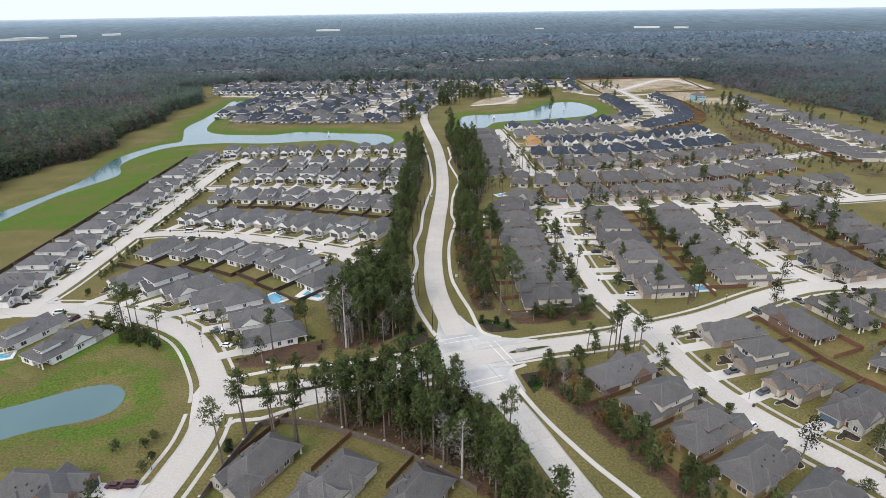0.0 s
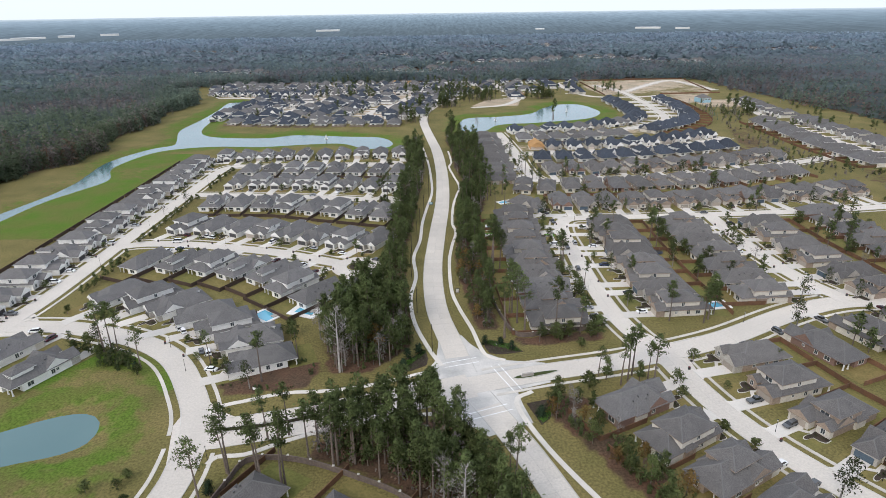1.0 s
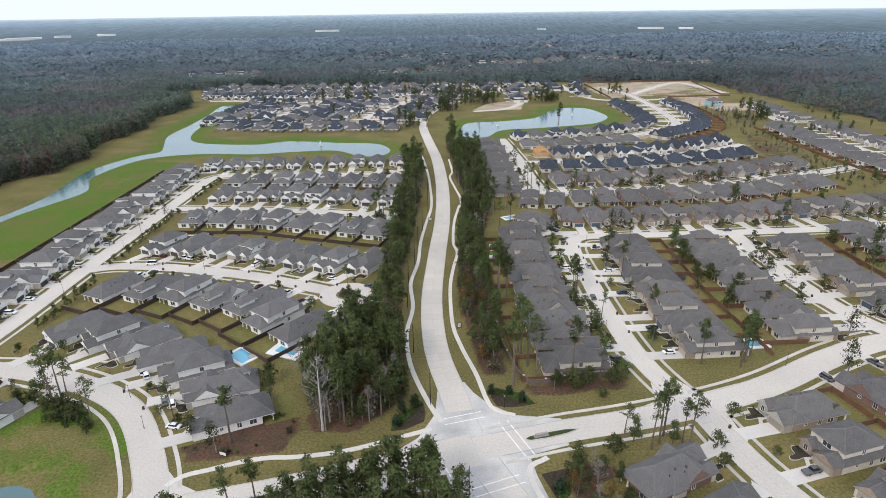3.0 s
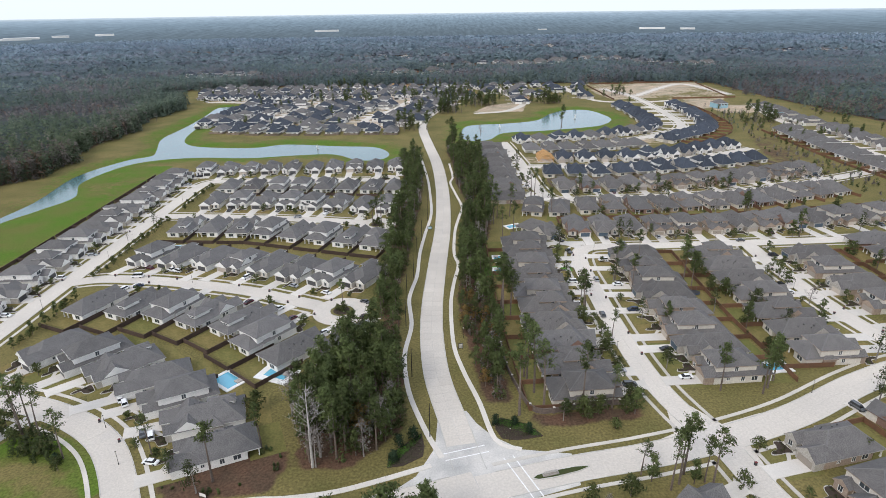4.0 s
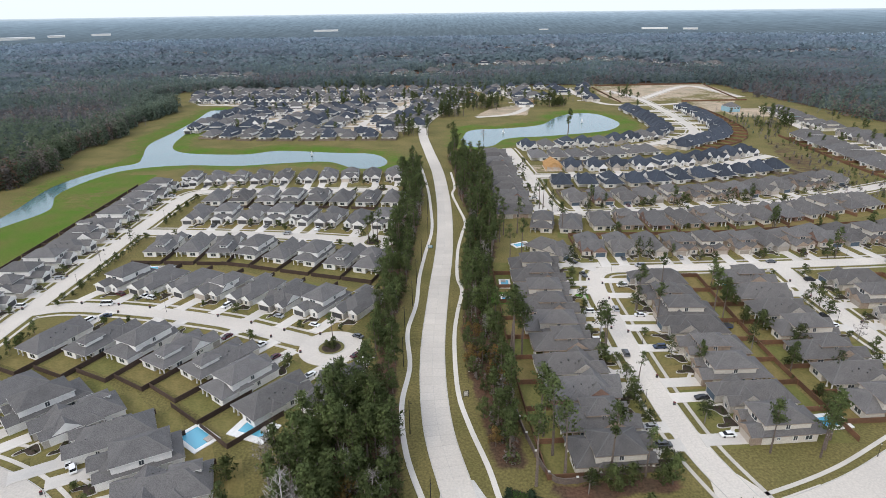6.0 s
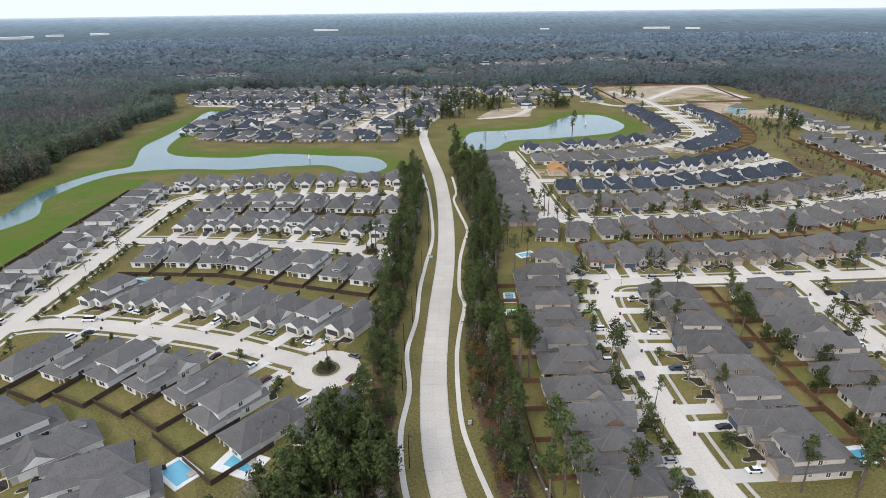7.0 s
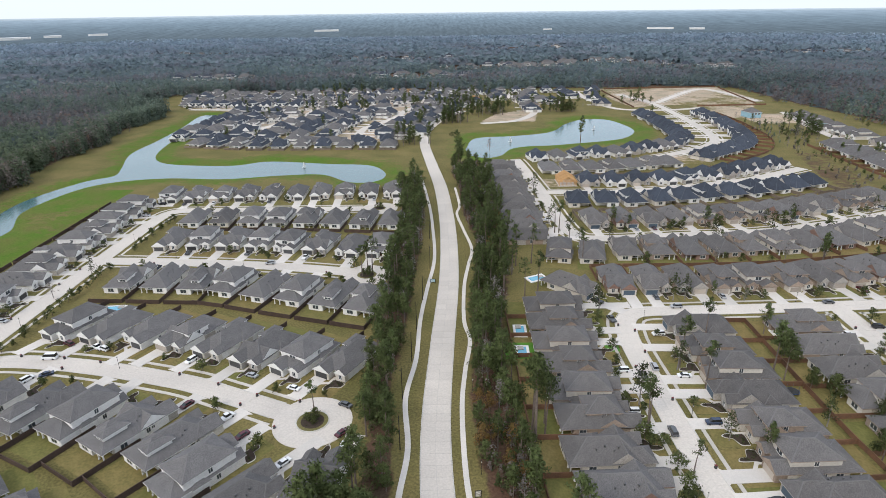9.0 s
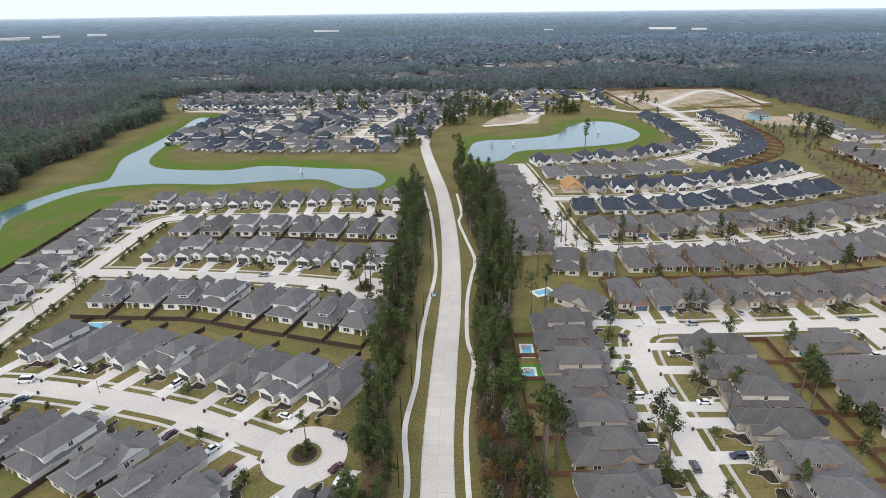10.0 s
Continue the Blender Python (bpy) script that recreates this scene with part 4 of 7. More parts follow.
def make_rows():
    B, C, T = FENCE_BROWN, FENCE_CEDAR, FENCE_TAN
    row(W_SET, [(-186, 522), (-151, 524), (-101, 526), (-37, 529)], 10, "S", seed=1, fence=T, rear=False, back=18)
    row(W_SET, [(-152, 474), (-99, 474), (-33, 467)], 8, "N", seed=2, fence=B, back=18)
    row(W_SET, [(-150, 438), (-116, 438), (-82, 433), (-53, 427), (-35, 425)], 8, "S", seed=3, fence=B, rear=False, back=18)
    row(["w0", "w1", "w2", "w3", "w5", "w4"], [(-149, 388), (-119, 386), (-101, 384), (-70, 374), (-35, 363)], 8, "N", seed=4, fence=B, back=21)
    row(W_SET, [(-149, 346), (-131, 343), (-115, 340), (-99, 336), (-83, 331), (-68, 325), (-53, 320), (-36.5, 317)], 8, "S", seed=5, fence=B, rear=False, back=19, axis=(246, 242, 240))
    row(["w3", "w1", "w5", "w2", "w0"], [(-149, 292), (-132, 290), (-115, 287.5), (-98, 282), (-82, 275), (-69, 263), (-55.5, 252)], 7, "N", seed=6, fence=B, back=22, axis=(66, 64, 54, 50))
    row(["w1"], [(-37, 257), (-36.9, 257)], 1, (-0.3, 1), seed=7, axis=(78, 78))
    row(["w0", "w2", "w1", "w3", "w6", "w0", "w5"], [(-145, 255), (-131, 251), (-116, 243), (-100, 235), (-87, 225), (-74, 213), (-66, 199)], 7, (-0.6, -1), seed=8, fence=B, rear=False, back=12.5, axis=(236, 228, 222, 209, 206, 200, 203),
        pick=["w0", "w2", "w1", "w0", "w6", "w1", "w0"])
    row(["w2", "w6", "w0", "w2", "w6", "w4", "w1"], [(-203, 503), (-202, 465), (-201, 400), (-200, 330), (-199, 236)], 17, "E", seed=9, fence=B, back=19, lot=16.2)
    row(["w3", "w1"], [(-164, 205), (-144, 195)], 2, (0.4, 1), seed=10, path=False)
    row(["t2"], [(-106, 120), (-105.9, 121)], 1, "E", seed=11)
    row(["t1", "t0", "t3"], [(-52, 129), (-31, 122), (-9, 115)], 3, "S", seed=12, fence=C, drive=False, axis=(240, 238), rear=False, back=22, lot=19)
    # east of the main road
    row(T_SET, [(43, 356), (43, 340), (43, 311), (43, 282), (44, 255), (46, 225)], 10, "E", seed=13, fence=C, back=20, lot=14.2)
    row(["t3"], [(54, 375), (54.5, 375.5)], 1, (0.8, -0.5), seed=14)
    row(T_SET, [(97, 337), (96, 300), (96, 270), (98, 236)], 8, "W", seed=15, fence=C, lot=14.4)
    row(T_SET, [(136, 337), (136, 300), (137, 270), (138, 246)], 7, "E", seed=16, fence=C, lot=14.4, rear=False)
    row(T_SET, [(183, 334), (184, 300), (188, 268), (192, 250)], 6, "W", seed=17, fence=C)
    row(T_SET, [(226, 352), (227, 320), (228, 275)], 6, "E", seed=18, fence=C, rear=False)
    row(T_SET, [(109, 197), (113, 181), (118, 166), (126, 151), (135, 137), (146, 122)], 6, (-1, -0.4), seed=19, fence=C)
    row(T_SET, [(139, 202), (160, 210), (181, 217), (205, 220)], 4, "N", seed=20, fence=C)
    row(T_SET, [(160, 176), (172, 160), (186, 146)], 3, (1, 0.4), seed=40)
    row(T_SET, [(60, 171), (67, 157), (75, 143), (83, 129), (93, 114), (104, 99)], 6, (1, 0.5), seed=21, fence=C)
    row(T_SET, [(76, 381), (120, 381), (152, 382), (184, 386), (230, 393), (275, 400)], 14, "S", seed=22, fence=C, back=18)
    row(T_SET, [(57, 417), (73, 414)], 2, (0.2, 1), seed=23)
    row(T_SET, [(91, 419), (123, 419), (170, 424), (201, 430), (262, 449)], 12, "N", seed=24, fence=C, rear=False, back=18)
    row(T_SET, [(86, 464), (132, 467), (163, 470), (197, 476), (235, 488), (275, 502)], 13, "S", seed=25, fence=T)
    row(D_SET, [(84, 503), (116, 502), (149, 507), (202, 519), (253, 537)], 11, "N", seed=26, fence=T, rear=False, path=False)
    row(D_SET, [(101, 547), (133, 548), (164, 551), (208, 566), (255, 588)], 10, "S", seed=27, fence=T, path=False)
    row(["f0", "f1"], [(80, 585), (113, 586), (153, 594), (176, 600)], 7, "N", seed=28, drive=False)
    row(["d0", "d1", "f0", "d2"], [(76, 622), (106, 627), (143, 636), (175, 650), (194, 660)], 8, "S", seed=29, drive=False)
    row(D_SET, [(228, 826), (229, 787), (228, 754), (227, 724), (222, 690), (205, 668)], 13, "E", seed=30, path=False)
    row(D_SET, [(294, 826), (294, 782), (290, 740), (284, 700), (268, 664), (243, 640), (212, 617)], 18, "W", seed=31, path=False, fence=C, back=24)
    row(["t0", "t3", "t2"], [(43, 592), (44, 550), (44, 500), (43, 436)], 11, "E", seed=32, path=False)
    row(["f0", "f1", "t0"], [(345, 652), (342, 596), (340, 530), (344, 470)], 13, "E", seed=33, path=False, fence=C, back=22, far=True)
    row(["f0", "f1", "t0"], [(392, 660), (391, 560), (394, 470)], 13, "W", seed=34, path=False, far=True)
    row(["f0", "d1", "f1"], [(396, 800), (388, 730), (390, 690)], 7, "W", seed=35, path=False, far=True)
    # north of the pond
    row(F_SET, [(-233, 695), (-188, 684), (-136, 680), (-97, 680), (-52, 678)], 10, "N", seed=36, drive=False, fence=T, back=14)
    row(F_SET, [(-238, 720), (-236, 760), (-228, 810), (-205, 860)], 9, "E", seed=37, path=False, far=True)
    row(F_SET, [(-176, 720), (-172, 752), (-156, 800), (-140, 870)], 9, "W", seed=38, path=False, far=True)
    row(F_SET, [(-118, 720), (-114, 760), (-96, 820), (-80, 880)], 9, "E", seed=39, path=False, far=True)
    row(F_SET, [(-147, 726), (-142, 760), (-127, 810), (-112, 870)], 9, "S", seed=50, drive=False, far=True, spin=True)
    row(F_SET, [(-207, 722), (-205, 750)], 2, "S", seed=51, drive=False, far=True)
    row(F_SET, [(-28, 735), (-22, 790), (0, 850)], 7, "S", seed=52, drive=False, far=True, spin=True)
    row(F_SET, [(-262, 722), (-262, 770), (-252, 830), (-235, 885)], 9, "S", seed=53, drive=False, far=True, spin=True)
    row(F_SET, [(-330, 985), (-200, 985), (-30, 990)], 17, "S", seed=54, drive=False, far=True)
    row(F_SET, [(-20, 1030), (10, 960), (40, 930)], 7, "S", seed=55, drive=False, far=True, spin=True)
    row(F_SET, [(-58, 722), (-54, 765), (-34, 825), (-14, 880)], 9, "W", seed=41, path=False, far=True)
    row(F_SET, [(-330, 937), (-240, 928), (-150, 924), (-60, 930)], 15, "S", seed=42, path=False, far=True)
    row(["f0", "f1"], [(-350, 975), (-240, 962), (-140, 965), (-50, 968)], 17, "N", seed=43, drive=False, far=True)
    row(["f0", "f1"], [(-355, 1040), (-240, 1030), (-140, 1050), (-45, 1046)], 18, "S", seed=44, drive=False, far=True)
    row(["f0", "f1"], [(-330, 1005), (-200, 1000), (-40, 1010)], 15, "S", seed=45, drive=False, far=True)
    row(["d0", "f1"], [(72, 1010), (74, 970)], 3, "E", seed=46, path=False, far=True)
    row(["d1", "f0"], [(120, 1015), (128, 960), (140, 930)], 4, "W", seed=47, path=False, far=True)
    row(["d0", "d1"], [(172, 1035), (175, 980)], 3, "E", seed=48, path=False, far=True)
    row(["d0", "d2"], [(222, 1046), (204, 975), (202, 910)], 4, "W", seed=49, path=False, far=True)
    row(["d1", "f0"], [(106, 868), (108, 920), (107, 972)], 4, "W", seed=56, path=False, far=True)
    row(["d0", "d1", "f1"], [(60, 1030), (104, 1040), (152, 1044)], 5, "S", seed=57, drive=False, far=True)
    rnd = random.Random(99)
    for cx, cy, ax, ay, n in ((-420, 1262, 75, 40, 9), (-60, 1285, 110, 50, 22), (120, 1440, 140, 60, 26), (360, 1520, 130, 70, 26), (520, 1380, 100, 50, 16), (-700, 1920, 190, 60, 14), (250, 2040, 240, 90, 24),
                             (900, 1730, 220, 80, 26), (-110, 1680, 170, 60, 18)):
        for _ in range(n):
            FAR.append((rnd.choice(["f0", "f1", "t0", "d1"]), pose(cx + rnd.uniform(-ax, ax), cy + rnd.uniform(-ay, ay), 0, 0, 0, rnd.choice((0, 90, 180, 270)) + rnd.uniform(-10, 10)) @ Matrix.Scale(1.2, 4)))
    # houses that close the blocks north of the pond
    north = [(-255, 700), (-60, 690), (-38, 720), (30, 900), (52, 1062), (-385, 1062), (-345, 925), (-262, 890)]
    taken = [(M.translation.x, M.translation.y) for _, M in FAR] + [(q[0], q[1]) for q in HOUSE_SPOTS]
    for gy in range(40):
        for gx in range(36):
            x, y = -395 + 12.5 * gx + rnd.uniform(-3, 3), 696 + 9.5 * gy + rnd.uniform(-3, 3)
            p = (np.array([x]), np.array([y]))
            if not inside(north, *p)[0] or any((x - a) ** 2 + (y - c) ** 2 < 16.5 ** 2 for a, c in taken):
                continue
            if any(far_from(LINES[k][::3], *p)[0] < 13 for k in ("north_street", "north_lane", "second_north_lane", "far_lane", "main_road")) or far_from(PONDS["north_west_pond"], *p, True)[0] < 24:
                continue
            taken.append((x, y))
            FAR.append((rnd.choice(["d1", "f0", "d1", "f2", "d0", "f2"]), pose(x, y, 0, 0, 0, rnd.choice((0, 90, 180, 270)) + rnd.uniform(-8, 8)) @ Matrix.Scale(rnd.uniform(0.86, 1.0), 4)))
    joined("distant_houses", "far rows of white and cream houses with grey and charcoal roofs", "houses", [(HOUSES[k], M) for k, M in FAR])
    tagged(new("distant_driveways", FAR_DRIVES.mesh("distant_driveways", WALKWAY)), "pale concrete driveways of the far houses", "driveway", "", "stuff")
    for src in HOUSES.values():
        for o in (*src.children_recursive, src):
            bpy.data.objects.remove(o)


make_rows()


# ---- trees ----
def tufts(rnd, centres, per, spread, size, flat=0.6):
    """Small crossed leaf blades scattered round the given centres, as arrays of vertices and faces."""
    c = np.repeat(np.array(centres), per, 0)
    n = len(c)
    off = rnd.normal(0, 1, (n, 3)) * np.array([spread, spread, spread * flat])
    p = c + off
    a = rnd.normal(0, 1, (n, 3))
    a /= np.linalg.norm(a, axis=1)[:, None]
    b = np.cross(a, rnd.normal(0, 1, (n, 3)))
    b /= np.linalg.norm(b, axis=1)[:, None]
    s = size * rnd.uniform(0.6, 1.35, (n, 1))
    v = np.stack([p - a * s, p + b * s * 0.85, p + a * s], 1).reshape(-1, 3)
    heart = np.array(centres).mean(0) - np.array([0, 0, spread])
    wide = np.abs(np.array(centres) - heart).max(0) + spread
    out = (p - heart) / wide * 0.9 + off / spread * 0.35 + np.array([0, 0, 0.25]) + rnd.normal(0, 0.22, (n, 3))
    out /= np.linalg.norm(out, axis=1)[:, None] + 1e-9
    return v, np.arange(3 * n).reshape(-1, 3), np.repeat(out, 3, 0)


def limb(b, x0, y0, z0, x1, y1, z1, r0, r1, n=5):
    b.tube(x0, y0, z0, z1, r0, r1, n, 0, x1 - x0, y1 - y0)


TREES = {}


def tree(key, name, label, height, crown_r, base, bark, leaf, seed, count=26, per=16, size=0.55, lean=0.3, twigs=False, cone=False):
    """A tapered trunk with limbs, and a crown of many loose tufts with gaps between them."""
    rnd = np.random.RandomState(seed)
    ob = thing(name, label, "tree")
    b = Build()
    top = (rnd.uniform(-lean, lean) * 2, rnd.uniform(-lean, lean) * 2)
    r = 0.016 * height + 0.05
    at = lambda z: (top[0] * (z / height) ** 2, top[1] * (z / height) ** 2)
    for k in range(4):
        z0, z1 = height * k / 4 * 0.97, height * (k + 1) / 4 * 0.97
        limb(b, *at(z0), z0, *at(z1), z1, r * (1 - 0.22 * k), r * (0.78 - 0.22 * k), 6)
    ends = []
    for k in range(count):
        u = (k + rnd.uniform(0, 1)) / count
        z = height * (base + (1 - base) * u)
        reach = crown_r * math.sin(math.pi * min(1, 0.22 + 0.78 * u) ** 0.8) * rnd.uniform(0.35, 1.1) + 0.3
        reach = crown_r * (1.02 - u) * rnd.uniform(0.6, 1.0) if cone else reach
        a = rnd.uniform(0, 6.2832)
        x, y = at(z)
        ex, ey, ez = x + reach * math.cos(a), y + reach * math.sin(a), z + reach * rnd.uniform(0.0, 0.5)
        limb(b, x, y, max(0.5, z - 0.3 * reach), ex, ey, ez, 0.07 * r + 0.03, 0.02, 3)
        ends.append((ex, ey, ez))
        ends.append(((x + ex) / 2, (y + ey) / 2, (z + ez) / 2))
        if twigs:
            for _ in range(4):
                limb(b, ex, ey, ez, ex + rnd.uniform(-1.4, 1.4), ey + rnd.uniform(-1.4, 1.4), ez + rnd.uniform(0.4, 1.8), 0.035, 0.015, 3)
    part("trunk", b.mesh("trunk", bark), ob)
    v, f, nrm = tufts(rnd, ends, per, crown_r * 0.15 + 0.14, size)
    v[:, 2] = np.maximum(v[:, 2], 0.05)
    part("crown", leaf_mesh("crown", v, f, leaf, nrm), ob)
    TREES[key] = ob


for k, (h, cr, ba, s) in enumerate(((22, 3.5, 0.52, 1), (24, 3.4, 0.58, 2), (19, 3.3, 0.44, 3), (13, 3.0, 0.20, 4))):
    tree("pine%d" % k, "pine_tree", "tall loblolly pine with a thin trunk and dark green needles", h, cr, ba, BARK, PINE, s, 22, 21, 0.46)
for k, (h, cr, ba, s) in enumerate(((11, 3.4, 0.2, 5), (8.5, 2.9, 0.18, 6))):
    tree("oak%d" % k, "broadleaf_tree", "dense evergreen broadleaf tree with a rounded crown", h, cr, ba, BARK, OAK, s, 24, 19, 0.42)
tree("rust0", "broadleaf_tree", "broadleaf tree with thinning rusty autumn leaves", 10, 2.8, 0.25, BARK, RUST, 7, 22, 14, 0.42)
for k, (h, cr, s) in enumerate(((14, 3.6, 8), (11, 3.2, 9))):
    tree("bare%d" % k, "bare_tree", "leafless winter tree with pale grey limbs", h, cr, 0.25, BARE_BARK, TWIG, s, 26, 3, 0.35, twigs=True)
for k, (h, cr, s) in enumerate(((4.2, 1.5, 10), (3.2, 1.1, 11))):
    tree("young%d" % k, "young_tree", "young staked yard tree with a small green crown", h, cr, 0.25, BARK, OAK, s, 16, 11, 0.3, 0.1)
tree("tallyard0", "pine_tree", "lone tall pine with a bare trunk and a high crown", 23, 2.7, 0.66, BARK, PINE, 12, 16, 22, 0.40)
tree("tallyard1", "pine_tree", "lone tall pine with a bare leaning trunk and a loose crown", 23, 3.0, 0.60, BARK, PINE, 19, 15, 20, 0.40, 0.7)
for k, (h, s) in enumerate(((3.4, 31), (2.6, 32))):
    tree("conifer%d" % k, "conifer", "small dense dark green conifer in a planted bed", h, 1.15, 0.05, BARK, CONIFER, s, 30, 18, 0.17, 0.05, cone=True)
tree("white0", "bare_tree", "dead leafless tree with pale grey-white limbs", 21, 4.2, 0.3, PALE_BARK, TWIG, 33, 34, 2, 0.3, twigs=True)
tree("sparse0", "yard_tree", "slender yard tree with a sparse grey-green crown", 12, 2.8, 0.3, BARE_BARK, SHRUB, 13, 24, 9, 0.36)

TREE_SPOTS = []


FAR_TREES = []


def plant(key, x, y, scale=1.0, rnd=random, group=""):
    if y > 352 or x > 140:
        FAR_TREES.append((TREES[key], pose(x, y, 0, 0, 0, rnd.uniform(0, 360)) @ Matrix.Scale(scale, 4)))
        return None
    m = pose(x, y, 0, 0, 0, rnd.uniform(0, 360))
    src = TREES[key]
    src.scale = (scale * rnd.uniform(0.93, 1.07), scale * rnd.uniform(0.93, 1.07), scale)
    t = copy_thing(src, m)
    t.matrix_basis = m @ Matrix.Diagonal((*src.scale, 1))
    src.scale = (1, 1, 1)
    if group:
        t["group"] = group
    TREE_SPOTS.append((x, y))
    return t


def wood(poly, n, keys, seed, group, apart=2.6, low=0.75, high=1.1, clear=11):
    """Trees scattered over a patch, kept apart from one another and off the paved lines."""
    rnd = random.Random(seed)
    xs, ys = [p[0] for p in poly], [p[1] for p in poly]
    got, tries = [], 0
    while len(got) < n and tries < 60 * n:
        tries += 1
        x, y = rnd.uniform(min(xs), max(xs)), rnd.uniform(min(ys), max(ys))
        if not inside(poly, np.array([x]), np.array([y]))[0]:
            continue
        if any((x - a) ** 2 + (y - c) ** 2 < apart * apart for a, c in got):
            continue
        if any(abs(x - hx) < clear and abs(y - hy) < 11 for hx, hy, *_ in HOUSE_SPOTS):
            continue
        got.append((x, y))
        plant(rnd.choice(keys), x, y, rnd.uniform(low, high), rnd, group)


MIX = ["pine0", "pine1", "pine2", "pine3", "pine0", "pine2", "pine3", "oak0", "oak1", "pine3", "bare0"]
wood(WEST_STRIP, 206, MIX, 1, "trees along the main road", 2.9, 0.66, 1.02, 9)
wood(EAST_STRIP, 262, MIX + ["rust0", "bare1"], 2, "trees along the main road", 2.8, 0.62, 0.95)
wood([(-43, 200), (-40, 192), (-28, 192), (-20, 199), (-14, 212), (-17, 238), (-25, 241), (-39, 230)], 30, ["pine0", "pine1", "pine2", "pine1", "bare0", "pine0"], 3, "trees beside the crossing", 3.4, 0.84, 1.08)
wood(SOUTH_WOOD, 96, MIX + ["bare1", "oak0", "pine1"], 4, "trees beside the crossing", 2.8, 0.74, 1.0)
wood(SOUTH_EAST_STRIP, 44, ["pine3", "oak0", "oak1", "rust0", "pine3", "bare1"], 5, "trees beside the crossing", 3.2, 0.5, 0.85)
for k, (x, y, key, tall) in enumerate(((-59.9, 144.1, 0, 23), (-60.6, 144.6, 1, 19), (-62.4, 130.7, 1, 22.6), (-50.4, 141.7, 0, 20), (-51.1, 142.1, 1, 22), (-43.6, 138, 1, 25.6), (-43.0, 139, 0, 22), (-38.4, 147.8, 0, 22), (-53, 158.5, 1, 18),
                                       (-31.4, 146.3, 1, 23), (-26.2, 148, 0, 21.5), (-25.7, 160.2, 1, 22), (-16.3, 149.8, 0, 22), (-47, 160, 0, 19), (-4, 169.6, 0, 17), (-2, 169.4, 1, 12), (-33, 160, 1, 20), (-18, 163, 0, 19), (-11, 165, 1, 21),
                                       (18.3, 137.8, 1, 20), (17, 139, 0, 17), (23.2, 214.6, 0, 26), (29.5, 226.2, 1, 25.5), (31.4, 217.9, 1, 24), (43.3, 216.8, 0, 24.3), (28.2, 234.2, 1, 23), (27.4, 235.4, 0, 24), (53, 217.5, 1, 16),
                                       (24, 275.2, 0, 30), (23.2, 276.5, 1, 28), (27.4, 278.1, 1, 21), (57.2, 277.2, 1, 21), (58, 278.4, 0, 19), (64.6, 260.9, 1, 12), (79.8, 312.2, 0, 20.5), (64.5, 188.5, 0, 20), (70.8, 184.5, 1, 19), (69, 185.5, 0, 15), (59.1, 182.9, 1, 18), (62, 185, 0, 21), (53, 188.5, 1, 12), (33.1, 167.1, 0, 11), (34.3, 165.8, 1, 10), (-84.5, 199, 1, 14), (-63, 188, 0, 20), (-53, 200, 1, 17))):
    plant("tallyard%d" % key, x, y, tall / 23, random.Random(k), "lone tall pines")
for x, y, key, sc in ((-36.9, 193, "white0", 1.2), (-35.5, 197, "bare0", 1.3), (4.3, 126, "white0", 0.85), (-0.7, 128.6, "bare0", 1.3), (-25.3, 205.5, "rust0", 1.25), (1, 152, "rust0", 0.8), (7, 150, "sparse0", 1.0), (13, 137, "sparse0", 1.0), (20, 131, "sparse0", 0.9),
                      (36.4, 211.7, "sparse0", 0.7), (43, 214.6, "oak1", 0.75), (47.9, 214.6, "oak1", 0.85), (56.4, 214.2, "oak1", 0.8), (59.2, 214.4, "pine3", 0.75), (51.3, 207.4, "young1", 1.2), (38, 215, "oak1", 0.6)):
    plant(key, x, y, sc, random.Random(int(x * 7 + y)), "trees beside the crossing")
for k, (x, y) in enumerate(((4.1, 157.2), (-9.4, 204.3), (-13.4, 200.4), (-14.6, 194.6), (15.4, 209.6), (21.2, 210.0), (25.0, 206.0), (29.7, 166.6), (-62.3, 136.3), (-110, 196))):
    plant("conifer%d" % (k % 2), x, y, (1.25, 1.5, 1.35, 1.4, 1.2, 1.15, 1.1, 1.5, 1.4, 1.2)[k], random.Random(k), "conifers in the planted corners")


for cx, cy, n, k in ((54, 858, 30, 1), (142, 866, 26, 2), (262, 934, 8, 3), (8, 800, 30, 4), (-38, 690, 16, 5), (-117, 886, 14, 6), (20, 905, 16, 7), (-160, 862, 6, 8), (345, 705, 20, 9)):
    near = random.Random(60 + k)
    for j in range(n):
        plant(near.choice(("pine0", "pine2", "oak0", "bare0", "pine3")), near.gauss(cx, 11), near.gauss(cy, 6), near.uniform(0.7, 1.1), near)


